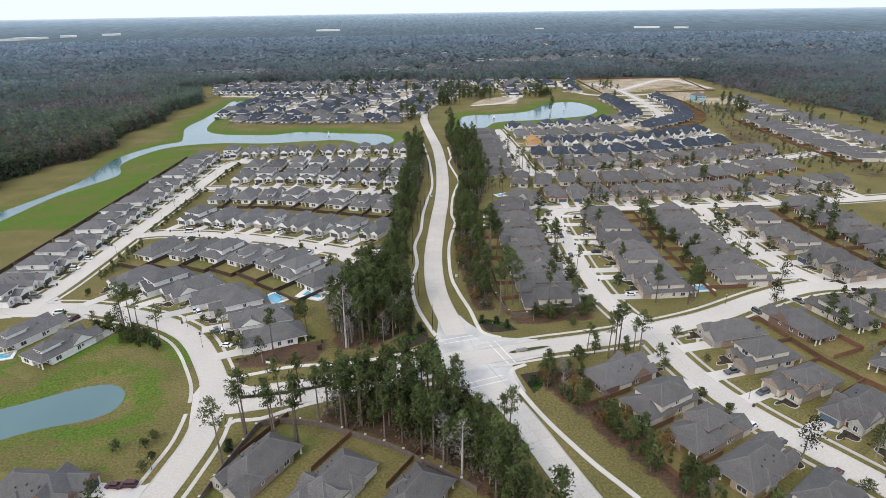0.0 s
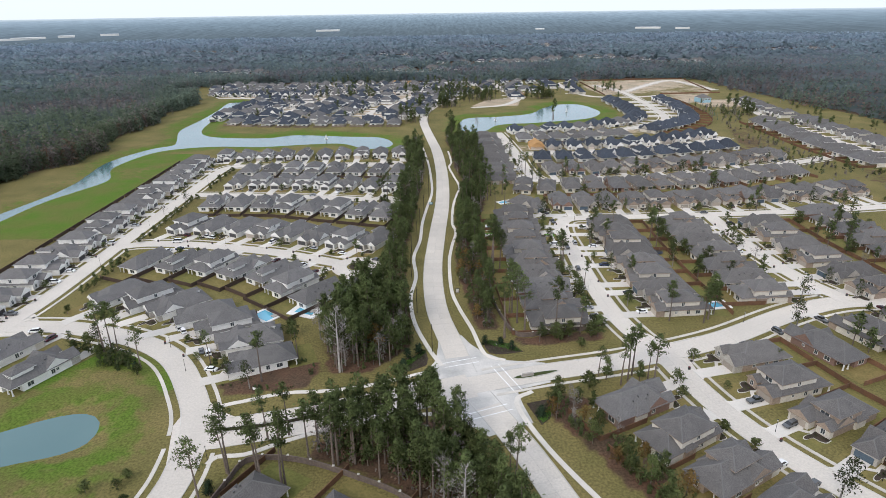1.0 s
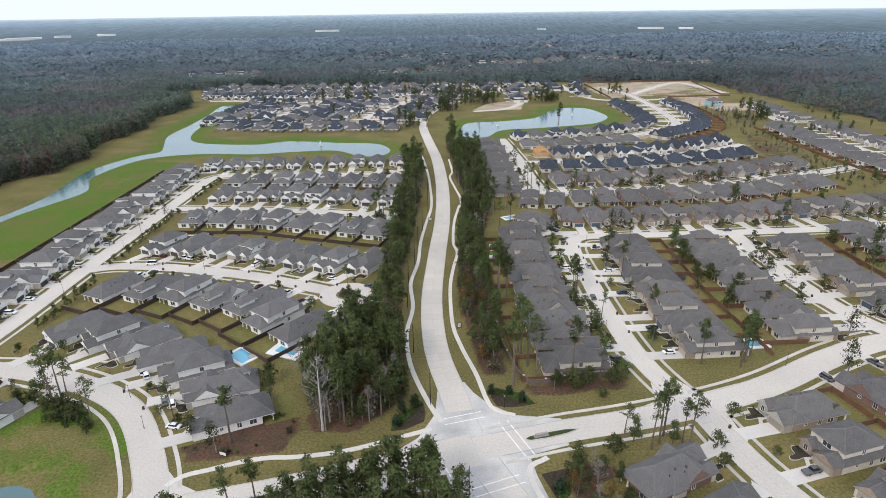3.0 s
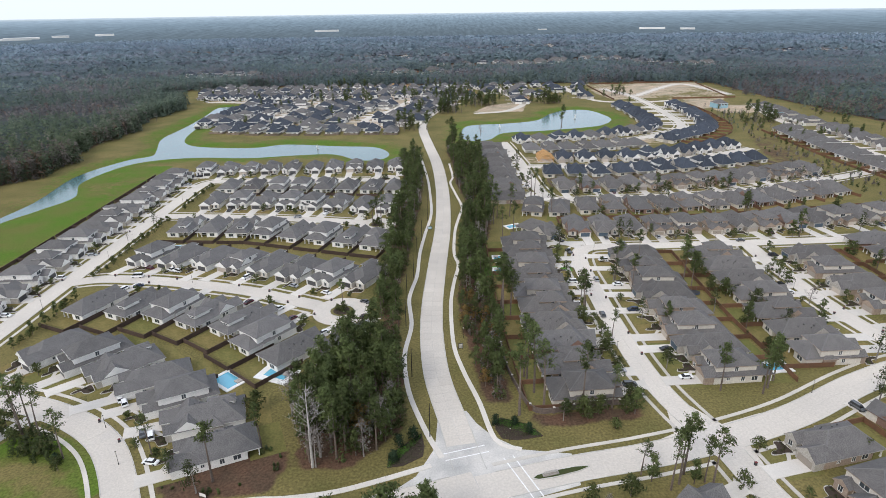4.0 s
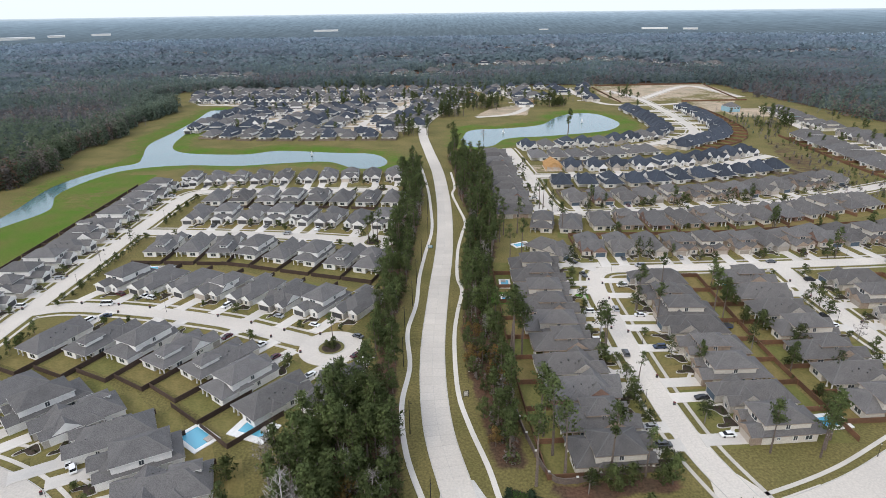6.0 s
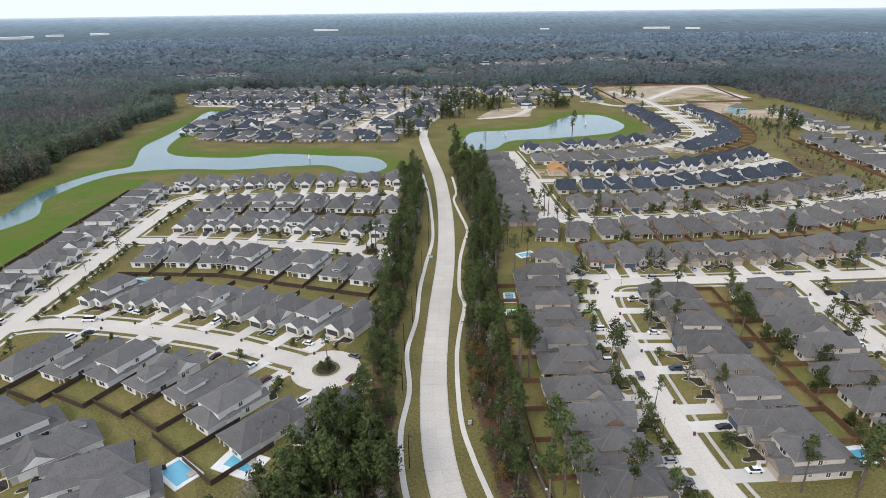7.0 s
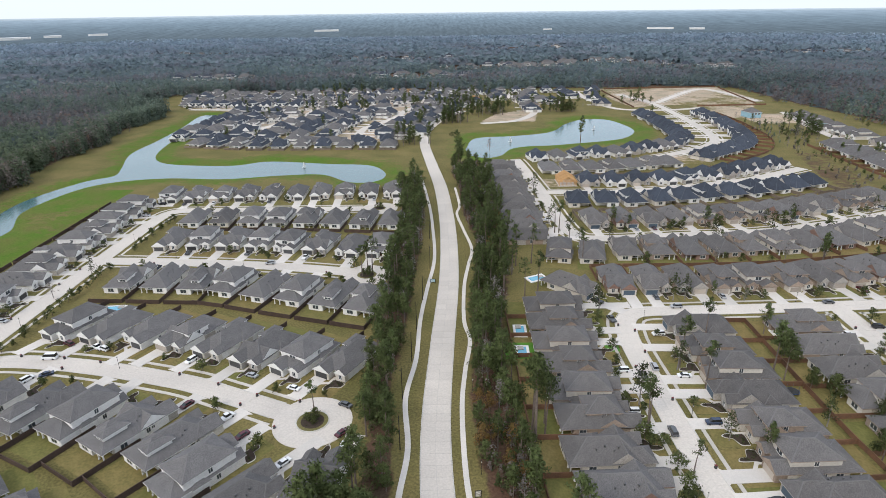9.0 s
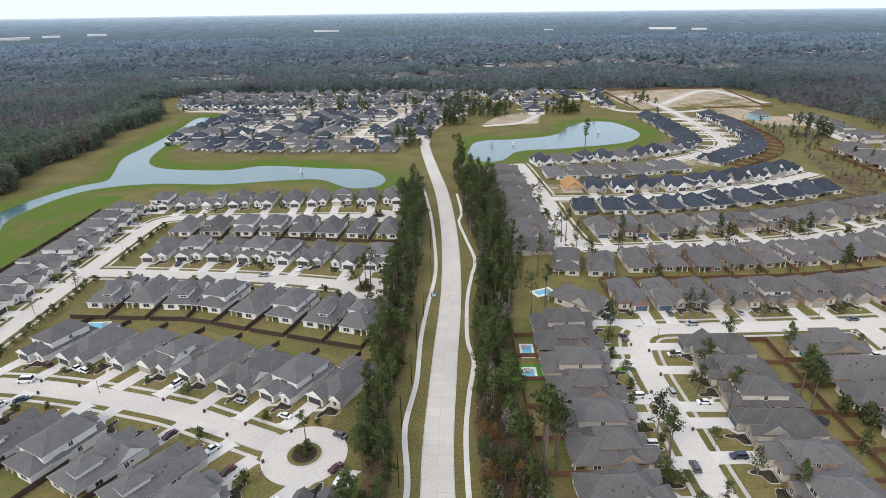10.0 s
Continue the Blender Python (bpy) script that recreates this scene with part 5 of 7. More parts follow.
# ---- woodland round the place ----
def woodland(name, label, xy, heights, blades, size, colours, seed, low=0.3, lift=0.22, tone=0.22, wide=0.23):
    """Crowns of loose blades over short trunks, one mesh; haze is painted into the far tints."""
    rnd = np.random.RandomState(seed)
    n = len(xy)
    k = n * blades
    centre = np.repeat(np.column_stack([xy, heights]), blades, 0)
    u = rnd.uniform(0, 1, (k, 1))
    r = np.repeat(heights, blades)[:, None] * wide * np.sqrt(1.05 - u)
    a = rnd.uniform(0, 6.2832, (k, 1))
    q = np.sqrt(rnd.uniform(0.35, 1, (k, 1)))
    p = np.concatenate([centre[:, :1] + r * q * np.cos(a), centre[:, 1:2] + r * q * np.sin(a), centre[:, 2:] * (low + (1.03 - low) * u)], 1)
    out = np.concatenate([np.cos(a) * q * (1.1 - 0.55 * u), np.sin(a) * q * (1.1 - 0.55 * u), lift + 0.75 * u], 1)
    out /= np.linalg.norm(out, axis=1)[:, None]
    d = np.cross(out, rnd.normal(0, 1, (k, 3)))
    d /= np.linalg.norm(d, axis=1)[:, None]
    e = np.cross(out, d) + rnd.normal(0, 0.28, (k, 3))
    d = d + rnd.normal(0, 0.28, (k, 3))
    s = size * rnd.uniform(0.6, 1.4, (k, 1))
    v = np.stack([p - d * s - e * s * 0.4, p + d * s - e * s * 0.4, p + e * s * 0.9], 1).reshape(-1, 3)
    v[:, 2] = np.maximum(v[:, 2], 0.1)
    soft = out + rnd.normal(0, 0.2, (k, 3))
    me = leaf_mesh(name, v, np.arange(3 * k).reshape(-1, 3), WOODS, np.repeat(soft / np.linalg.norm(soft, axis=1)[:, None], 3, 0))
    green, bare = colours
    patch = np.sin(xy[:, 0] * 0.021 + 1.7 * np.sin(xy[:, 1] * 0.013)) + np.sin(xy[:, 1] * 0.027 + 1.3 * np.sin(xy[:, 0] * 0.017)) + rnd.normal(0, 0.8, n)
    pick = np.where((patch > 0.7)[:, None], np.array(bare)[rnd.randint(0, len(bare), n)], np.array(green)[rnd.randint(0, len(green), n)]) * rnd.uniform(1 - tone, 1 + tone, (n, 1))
    # painted haze: the tint fades from leaf colour to blue with distance
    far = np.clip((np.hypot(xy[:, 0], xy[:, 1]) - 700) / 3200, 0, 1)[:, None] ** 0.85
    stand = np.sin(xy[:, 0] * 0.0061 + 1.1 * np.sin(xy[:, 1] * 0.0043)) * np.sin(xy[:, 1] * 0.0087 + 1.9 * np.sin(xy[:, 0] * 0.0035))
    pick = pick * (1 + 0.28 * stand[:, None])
    pick = pick * (1 - far) + np.array(HAZE_BLUE) * rnd.uniform(0.93, 1.07, (n, 1)) * far
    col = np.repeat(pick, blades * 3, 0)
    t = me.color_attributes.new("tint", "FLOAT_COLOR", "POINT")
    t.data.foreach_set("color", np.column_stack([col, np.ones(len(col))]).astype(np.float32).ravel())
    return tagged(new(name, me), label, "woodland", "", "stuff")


HAZE_BLUE = (0.385, 0.495, 0.615)      # haze blue painted into the colour of woods kilometres away
GREENS = [(0.112, 0.146, 0.088), (0.132, 0.162, 0.098), (0.10, 0.132, 0.082), (0.148, 0.172, 0.112)]
GREYS = [(0.2, 0.172, 0.152), (0.172, 0.150, 0.134), (0.227, 0.200, 0.180), (0.148, 0.134, 0.118)]
RUSTS = [(0.185, 0.120, 0.086), (0.145, 0.104, 0.078)]
# far greens and greys, bluer than the near ones: haze put into the colour
HAZY_GREENS = [(0.120, 0.158, 0.130), (0.135, 0.170, 0.142), (0.108, 0.145, 0.122)]
HAZY_GREYS = [(0.185, 0.172, 0.165), (0.160, 0.155, 0.152), (0.205, 0.190, 0.182)]


THICKET = [(-146, 203), (-140, 212), (-128, 213), (-116, 208), (-106, 195), (-110, 193), (-124, 196), (-134, 198)]
UNDER = [(0.095, 0.120, 0.045), (0.075, 0.098, 0.040), (0.115, 0.125, 0.055), (0.085, 0.100, 0.050)]


def scatter(n, x0, x1, y0, y1, seed, keep):
    rnd = np.random.RandomState(seed)
    x, y = rnd.uniform(x0, x1, n), rnd.uniform(y0, y1, n)
    ok = keep(x, y)
    xy = np.column_stack([x, y])[ok]
    return xy, rnd.uniform(11, 19, len(xy))


def outside(x, y):
    """Past the wavering edge of the cleared land."""
    wx = x + 7 * np.sin(y * 0.043) + 4 * np.sin(y * 0.13 + 1)
    wy = y + 10 * np.sin(x * 0.031) + 8 * np.sin(x * 0.083 + 2)
    return ~inside(DEVELOPED, wx, wy)


SET_BACK = 3.0     # the west wood stands back from the cleared edge
OPEN_PATCHES = [(-420, 1250, 90, 55), (-60, 1270, 125, 68), (120, 1425, 155, 78), (360, 1505, 145, 88), (520, 1365, 115, 66), (-700, 1905, 205, 80), (250, 2020, 255, 110), (900, 1715, 235, 100), (-110, 1665, 185, 80)]


def woods_keep(x, y):
    ok = outside(x, y)
    for cx, cy, a, b in OPEN_PATCHES:
        ok &= ((x - cx) / a) ** 2 + ((y - cy) / b) ** 2 > 1
    return ok


WAREHOUSES = ((-35.5, 330, 0), (-33, 120, 3), (-30.5, 60, 6), (-27.5, 70, 8), (-10, 110, 4), (18.2, 110, 0), (21, 60, -2), (9, 40, -4))


def make_woods():
    xy, h = scatter(5600, -620, -285, 330, 1120, 1, lambda x, y: outside(x + SET_BACK, y) & (x < -290))
    woodland("west_woodland", "dense winter woodland of dark pines and grey bare trees", xy, h, 34, 0.95, (GREENS, GREYS + RUSTS[:1]), 1, 0.08)
    xy, h = scatter(20000, -420, -285, 300, 1120, 11, lambda x, y: outside(x + SET_BACK, y) & ~outside(x + SET_BACK + 16, y) & (x < -288))
    woodland("wood_edge", "taller pines and pale bare trees along the edge of the woodland", xy, h * 1.02, 46, 0.75, (GREENS, GREYS + RUSTS[:1]), 11, 0.04)
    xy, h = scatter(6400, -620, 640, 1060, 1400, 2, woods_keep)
    woodland("north_woodland", "mixed pine and bare woodland behind the houses", xy, h * 0.9, 36, 1.3, (HAZY_GREENS + GREENS, HAZY_GREYS + GREYS + RUSTS), 2, 0.05, 0.3, 0.24, 0.28)
    xy, h = scatter(6000, 425, 1000, 420, 1400, 3, woods_keep)
    woodland("east_woodland", "mixed green and rust-brown winter woodland", xy, h * 0.9, 36, 1.2, (GREENS + RUSTS, GREYS[:2] + RUSTS * 4), 3, 0.05, 0.3, 0.22, 0.3)
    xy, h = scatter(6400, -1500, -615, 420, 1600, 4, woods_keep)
    woodland("far_west_woodland", "distant winter woodland canopy", xy, h, 20, 2.5, (HAZY_GREENS + GREENS[:2], HAZY_GREYS + RUSTS[1:]), 4, 0.3, 0.45, 0.2, 0.4)
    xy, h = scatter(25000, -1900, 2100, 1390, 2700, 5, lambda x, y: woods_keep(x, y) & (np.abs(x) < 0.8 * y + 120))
    woodland("far_north_woodland", "distant winter woodland canopy", xy, h, 14, 3.7, (HAZY_GREENS, HAZY_GREYS), 5, 0.35, 0.5, 0.22, 0.44)
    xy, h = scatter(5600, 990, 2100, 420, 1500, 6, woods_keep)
    woodland("far_east_woodland", "distant winter woodland canopy", xy, h, 15, 3.2, (HAZY_GREENS, HAZY_GREYS + RUSTS), 6, 0.3, 0.45, 0.22, 0.42)
    for k, (poly, n, top) in enumerate(((WEST_STRIP, 1300, 0.56), (EAST_STRIP, 1700, 0.42), (SOUTH_WOOD, 900, 0.8), (SOUTH_EAST_STRIP, 420, 0.26), (THICKET, 130, 0.3), (BED, 60, 0.12))):
        px, py = [p[0] for p in poly], [p[1] for p in poly]
        xy, h = scatter(n * 3, min(px), max(px), min(py), max(py), 20 + k, lambda x, y: inside(poly, x, y) & (far_from(poly, x, y, True) > 1.5) & (np.sin(x * 0.4) + np.sin(y * 0.31 + x * 0.2) > -0.7))
        clear = np.array([not any(abs(x - q[0]) < 12.5 and abs(y - q[1]) < 12.5 for q in HOUSE_SPOTS) for x, y in xy])
        xy, h = xy[clear][:n], h[clear][:n]
        name, label = ("bed_shrubs", "low green shrubs in a brown mulch bed") if poly is BED else ("strip_undergrowth", "green undergrowth and saplings below the roadside pines")
        woodland(name, label, xy, h * top * np.random.RandomState(k).uniform(0.25, 1.1, len(xy)), 24, 0.38, (UNDER, GREYS[:2] + RUSTS), 30 + k, 0.05)
    xy, h = scatter(900, 255, 420, 400, 800, 7, lambda x, y: inside(CORRIDOR, x, y))
    woodland("corridor_scrub", "brown scrub and bare saplings in a drainage corridor", xy, h * 0.3, 26, 0.5, (GREYS + UNDER + GREENS[:2], GREYS + UNDER[:2]), 7)
    # the understorey closes the gaps between crowns, their shade painted as a darker tint
    xs, ys = np.arange(-2000, 2200, 9.5), np.arange(300, 2750, 9.5)
    x, y = np.meshgrid(xs, ys)
    rnd = np.random.RandomState(9)
    z = rnd.uniform(9.5, 13.0, x.shape)
    x2, y2 = x + rnd.uniform(-3, 3, x.shape), y + rnd.uniform(-3, 3, x.shape)
    big = [(cx, cy) for cx, cy in DEVELOPED]
    d = far_from(big, x2.ravel(), y2.ravel(), True).reshape(x.shape)
    ok = woods_keep(x2, y2) & (d > 10) & ((x2 < -300) | (y2 > 1080) | (x2 > 430))
    ok &= np.abs(x2) < 0.86 * y2 + 160
    z = z * np.clip((d - 10) / 60, 0.02, 1) * np.clip(0.72 + (d - 120) / 500, 0.72, 1.05)
    for cx, cy, a, b in OPEN_PATCHES:
        z = z * np.clip((np.hypot((x2 - cx) / a, (y2 - cy) / b) - 1) / 0.35, 0.02, 1)
    i = np.arange(x.size).reshape(x.shape)
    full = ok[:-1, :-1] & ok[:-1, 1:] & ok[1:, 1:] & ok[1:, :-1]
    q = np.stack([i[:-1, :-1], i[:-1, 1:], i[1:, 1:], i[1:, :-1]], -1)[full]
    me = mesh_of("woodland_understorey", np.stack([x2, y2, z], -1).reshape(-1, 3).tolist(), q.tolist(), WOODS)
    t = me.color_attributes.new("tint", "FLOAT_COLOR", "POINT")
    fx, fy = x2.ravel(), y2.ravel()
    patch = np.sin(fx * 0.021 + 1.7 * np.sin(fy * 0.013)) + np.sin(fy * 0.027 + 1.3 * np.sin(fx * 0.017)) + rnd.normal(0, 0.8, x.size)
    c = np.where((patch > 0.45)[:, None], np.array(HAZY_GREYS)[rnd.randint(0, 3, x.size)], np.array(HAZY_GREENS)[rnd.randint(0, 3, x.size)]) * rnd.uniform(0.55, 0.75, (x.size, 1))
    # haze painted over the sheet too, bluer with distance
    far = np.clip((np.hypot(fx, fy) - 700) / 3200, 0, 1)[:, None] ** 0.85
    c = c * (1 - far) + np.array(HAZE_BLUE) * rnd.uniform(0.72, 0.86, (x.size, 1)) * far
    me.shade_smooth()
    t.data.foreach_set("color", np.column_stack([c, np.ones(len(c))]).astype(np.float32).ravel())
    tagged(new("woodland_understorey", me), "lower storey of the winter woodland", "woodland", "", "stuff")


make_woods()


def make_backdrop():
    """The far distance, its haze painted as a glow: a shallow ring that rises to the horizon."""
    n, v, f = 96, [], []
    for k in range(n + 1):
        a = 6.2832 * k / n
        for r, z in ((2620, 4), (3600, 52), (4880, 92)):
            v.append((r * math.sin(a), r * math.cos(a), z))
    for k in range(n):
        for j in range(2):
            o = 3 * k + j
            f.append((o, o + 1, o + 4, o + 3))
    m = bpy.data.materials.new("hazy_distance")
    m.use_nodes = True
    nd, l = m.node_tree.nodes, m.node_tree.links
    nd.clear()
    out, em, co, mp, no, sep = (nd.new("ShaderNode" + k) for k in ("OutputMaterial", "Emission", "TexCoord", "Mapping", "TexNoise", "SeparateXYZ"))
    mp.inputs["Scale"].default_value = (0.07, 0.004, 0.16)
    no.inputs["Scale"].default_value, no.inputs["Detail"].default_value = 1.0, 7
    l.new(co.outputs["Object"], mp.inputs[0])
    l.new(mp.outputs[0], no.inputs["Vector"])
    l.new(co.outputs["Object"], sep.inputs[0])
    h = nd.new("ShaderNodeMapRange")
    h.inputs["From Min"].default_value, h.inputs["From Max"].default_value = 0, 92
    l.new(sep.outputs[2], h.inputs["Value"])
    # haze painted as emission, paler towards the horizon
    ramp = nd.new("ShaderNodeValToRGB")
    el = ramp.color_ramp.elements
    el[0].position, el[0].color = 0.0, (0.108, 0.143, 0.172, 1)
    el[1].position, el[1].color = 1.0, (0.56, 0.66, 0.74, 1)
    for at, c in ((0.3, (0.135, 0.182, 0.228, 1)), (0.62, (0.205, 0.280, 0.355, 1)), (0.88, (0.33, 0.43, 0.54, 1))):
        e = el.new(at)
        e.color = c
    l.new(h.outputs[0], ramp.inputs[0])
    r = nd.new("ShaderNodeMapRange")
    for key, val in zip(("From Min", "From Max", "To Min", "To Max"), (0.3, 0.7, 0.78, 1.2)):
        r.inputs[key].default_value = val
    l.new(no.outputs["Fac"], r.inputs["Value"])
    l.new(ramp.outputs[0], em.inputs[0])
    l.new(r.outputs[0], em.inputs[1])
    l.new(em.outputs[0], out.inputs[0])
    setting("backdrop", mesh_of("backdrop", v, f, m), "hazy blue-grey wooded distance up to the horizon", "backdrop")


make_backdrop()


# ---- small things in the yards and streets ----
def lawn_mat():
    m = mat("yard_lawn", (0.195, 0.158, 0.070), (0.140, 0.124, 0.050), 0.25, 1.0, 0.1, 1.2, spec=0.1)
    n, l = m.node_tree.nodes, m.node_tree.links
    b = n["Principled BSDF"]
    out = b.inputs["Base Color"].links[0].from_socket
    o, r, mm = n.new("ShaderNodeObjectInfo"), n.new("ShaderNodeValToRGB"), n.new("ShaderNodeMix")
    el = r.color_ramp.elements
    el[0].color, el[1].color = (1.12, 1.0, 0.95, 1), (0.74, 0.90, 0.66, 1)
    e = el.new(0.6)
    e.color = (0.95, 0.98, 0.85, 1)
    mm.data_type, mm.blend_type = "RGBA", "MULTIPLY"
    mm.inputs["Factor"].default_value = 1
    l.new(o.outputs["Random"], r.inputs[0])
    l.new(out, mm.inputs["A"])
    l.new(r.outputs[0], mm.inputs["B"])
    l.new(mm.outputs["Result"], b.inputs["Base Color"])
    return m


YARD = lawn_mat()


def shrub_mesh(name, seed, n, radius, spread, leaf=SHRUB, height=0.8, count=26):
    rnd = np.random.RandomState(seed)
    c = []
    for _ in range(n):
        a, q = rnd.uniform(0, 6.2832), math.sqrt(rnd.uniform(0, 1)) * spread
        c += [(q * math.cos(a) + rnd.normal(0, radius * 0.3), q * math.sin(a) * 0.55 + rnd.normal(0, radius * 0.3), height * rnd.uniform(0.25, 0.75)) for _ in range(4)]
    v, f, nrm = tufts(rnd, c, count // 4, radius * 0.42, 0.26, 0.8)
    v[:, 2] = np.maximum(v[:, 2], 0.04)
    return leaf_mesh(name, v, f, leaf, nrm)


def bed_mesh(side, seed):
    """A mulch bed along the house front and out beside the path, edged with pale stone."""
    rnd = random.Random(seed)
    pts = smooth_line([(x * side + rnd.uniform(-0.2, 0.2), y + rnd.uniform(-0.2, 0.2)) for x, y in
                       ((-2.7, 1.6), (-2.9, -0.6), (-1.4, -1.5), (0.2, -2.2), (0.5, -4.2), (1.6, -5.0), (2.2, -3.4), (2.0, -0.6), (2.1, 1.6), (-2.7, 1.6))], 0.7)[:-1]
    c = pts.mean(0)
    k = len(pts)
    inner = c + (pts - c) * 0.93
    v = [(*p, 0.0) for p in pts] + [(*p, 0.24) for p in pts] + [(*p, 0.24) for p in inner] + [(*p, 0.17) for p in inner]
    f, slot = [], []
    for i in range(k):
        j = (i + 1) % k
        f += [(i, j, k + j, k + i), (k + i, k + j, 2 * k + j, 2 * k + i), (2 * k + i, 2 * k + j, 3 * k + j, 3 * k + i)]
        slot += [1, 1, 1]
    f.append(tuple(range(3 * k, 4 * k)))
    slot.append(0)
    return mesh_of("mulch_bed", v, f, [MULCH, KERB], slot)


def bed_plants(side, seed):
    rnd = np.random.RandomState(seed)
    spots = [(-2.2, 0.9), (-1.2, 0.2), (-0.2, 0.6), (0.8, -0.6), (1.3, -2.2), (1.2, -3.8), (-1.9, -0.4)]
    c = [(side * x + rnd.normal(0, 0.2), y + rnd.normal(0, 0.2), rnd.uniform(0.3, 0.7)) for x, y in spots if rnd.rand() < 0.85 for _ in range(3)]
    v, f, nrm = tufts(rnd, c, 9, 0.28, 0.2, 0.8)
    v[:, 2] = np.maximum(v[:, 2], 0.18)
    return leaf_mesh("shrubs", v, f, SHRUB, nrm)


BEDS = {m: [(bed_mesh(m, k), bed_plants(m, 20 + k)) for k in range(4)] for m in (1, -1)}


def yard_mesh(depth, front):
    b = Build()
    h = depth / 2
    for x0, x1, y0, y1 in ((-7.3, 7.3, h - 3.0, h + 7.2), (-7.3, 7.3, -h - front, -h + 3.4)):
        b.poly([(x0, y0, 0.03), (x1, y0, 0.03), (x1, y1, 0.03), (x0, y1, 0.03)], [(0, 1, 2, 3)])
    return b.mesh("lawn", YARD)


YARDS = {}


def car_parts(kind, paint):
    L, W, H, hood, cab0, cab1 = {"sedan": (4.7, 1.82, 1.42, 0.86, -1.5, 1.0), "suv": (4.8, 1.92, 1.75, 1.02, -2.2, 1.0), "pickup": (5.6, 1.98, 1.85, 1.05, -0.6, 1.3), "van": (5.6, 2.0, 2.3, 1.25, -2.7, 1.6)}[kind]
    b = Build()
    prof = [(-L / 2, 0.45), (-L / 2 + 0.05, hood * 0.95), (-L / 2 + 0.5, hood), (cab1 + 0.6, hood), (L / 2 - 0.35, hood * 0.9), (L / 2 - 0.02, hood * 0.72), (L / 2, 0.4), (L / 2 - 0.2, 0.28), (-L / 2 + 0.2, 0.28)]
    k = len(prof)
    rows = [(-W / 2, 0.0), (-W / 2 + 0.1, 0.05), (W / 2 - 0.1, 0.05), (W / 2, 0.0)]
    v = [(w, y, z + (dz if z > 0.6 else 0)) for w, dz in rows for y, z in prof]
    f = [(r * k + i, r * k + (i + 1) % k, (r + 1) * k + (i + 1) % k, (r + 1) * k + i) for r in range(3) for i in range(k)]
    f += [tuple(range(k - 1, -1, -1)), tuple(range(3 * k, 4 * k))]
    b.poly(v, f)
    body = b.mesh("body", paint)
    c = Build()
    w0, w1 = W / 2 - 0.1, W / 2 - 0.28
    z0 = hood + 0.02
    p = [(-w0, cab0, z0), (w0, cab0, z0), (w0, cab1 + 0.5, z0), (-w0, cab1 + 0.5, z0), (-w1, cab0 + (0.5 if kind == "sedan" else 0.2), H), (w1, cab0 + (0.5 if kind == "sedan" else 0.2), H), (w1, cab1 - 0.3, H), (-w1, cab1 - 0.3, H)]
    c.poly(p, [(0, 1, 5, 4), (1, 2, 6, 5), (2, 3, 7, 6), (3, 0, 4, 7)], 1)
    c.poly([(x, y, z + 0.03) if z == H else (x, y, z) for x, y, z in p[4:]], [(0, 1, 2, 3)], 0)
    c.poly(p, [(4, 5, 6, 7)], 0)
    cabin = c.mesh("cabin", [paint, CAR_GLASS])
    return body, cabin, L, W


WHEEL = Build()
ring = [(math.cos(6.2832 * k / 12) * 0.34, math.sin(6.2832 * k / 12) * 0.34) for k in range(12)]
WHEEL.poly([(-0.11, y, z) for y, z in ring] + [(0.11, y, z) for y, z in ring], [(k, (k + 1) % 12, 12 + (k + 1) % 12, 12 + k) for k in range(12)] + [tuple(range(11, -1, -1)), tuple(range(12, 24))])
WHEEL = WHEEL.mesh("wheel", TYRE)
CARS = {}
CAR_NAME = {"sedan": "car", "suv": "suv", "pickup": "pickup_truck", "van": "van"}


def car(kind, colour, x, y, turn, z=0.2, where="parked on a concrete driveway"):
    """turn 0: nose towards +y."""
    key = (kind, colour)
    if key not in CARS:
        CARS[key] = car_parts(kind, dict(PAINT)[colour])
    body, cabin, L, W = CARS[key]
    ob = thing(CAR_NAME[kind], "%s %s %s" % (colour.replace("_", " "), {"sedan": "saloon car", "suv": "sport utility car", "pickup": "pickup truck", "van": "delivery van"}[kind], where), "car", "parked cars")
    part("cabin", cabin, part("body", body, ob), None, "dark tinted car windows under the roof")
    for sx in (-1, 1):
        for yy in (-L * 0.3, L * 0.31):
            part("wheel", WHEEL, ob, pose(sx * (W / 2 - 0.08), yy, 0.34))
    ob.matrix_basis = pose(x, y, z, 0, 0, turn)
    return ob


BIN = Build()
BIN.box(-0.26, 0.26, -0.3, 0.3, 1.0, 0.05, 0, -0.05)
BIN = BIN.mesh("bin_body", GARAGE_DARK)
LID = Build()
LID.box(-0.34, 0.34, -0.38, 0.38, 1.0, 1.1, 0, 0.05)
LID = LID.mesh("lid", BIN_RED)


def wheelie_bin(x, y, turn):
    ob = thing("wheelie_bin", "dark wheeled refuse bin with a red lid at the kerb", "bin", "refuse bins")
    b = Build()
    part("bin_body", BIN, ob)
    part("lid", LID, ob)
    ob.matrix_basis = pose(x, y, 0.05, 0, 0, turn)


PARKED = [(80, 334), (79, 306), (79, 282), (56, 287), (-105, 224), (-89, 207), (-83, 195), (-145, 332), (-131, 328), (-69, 309), (-53, 302)]


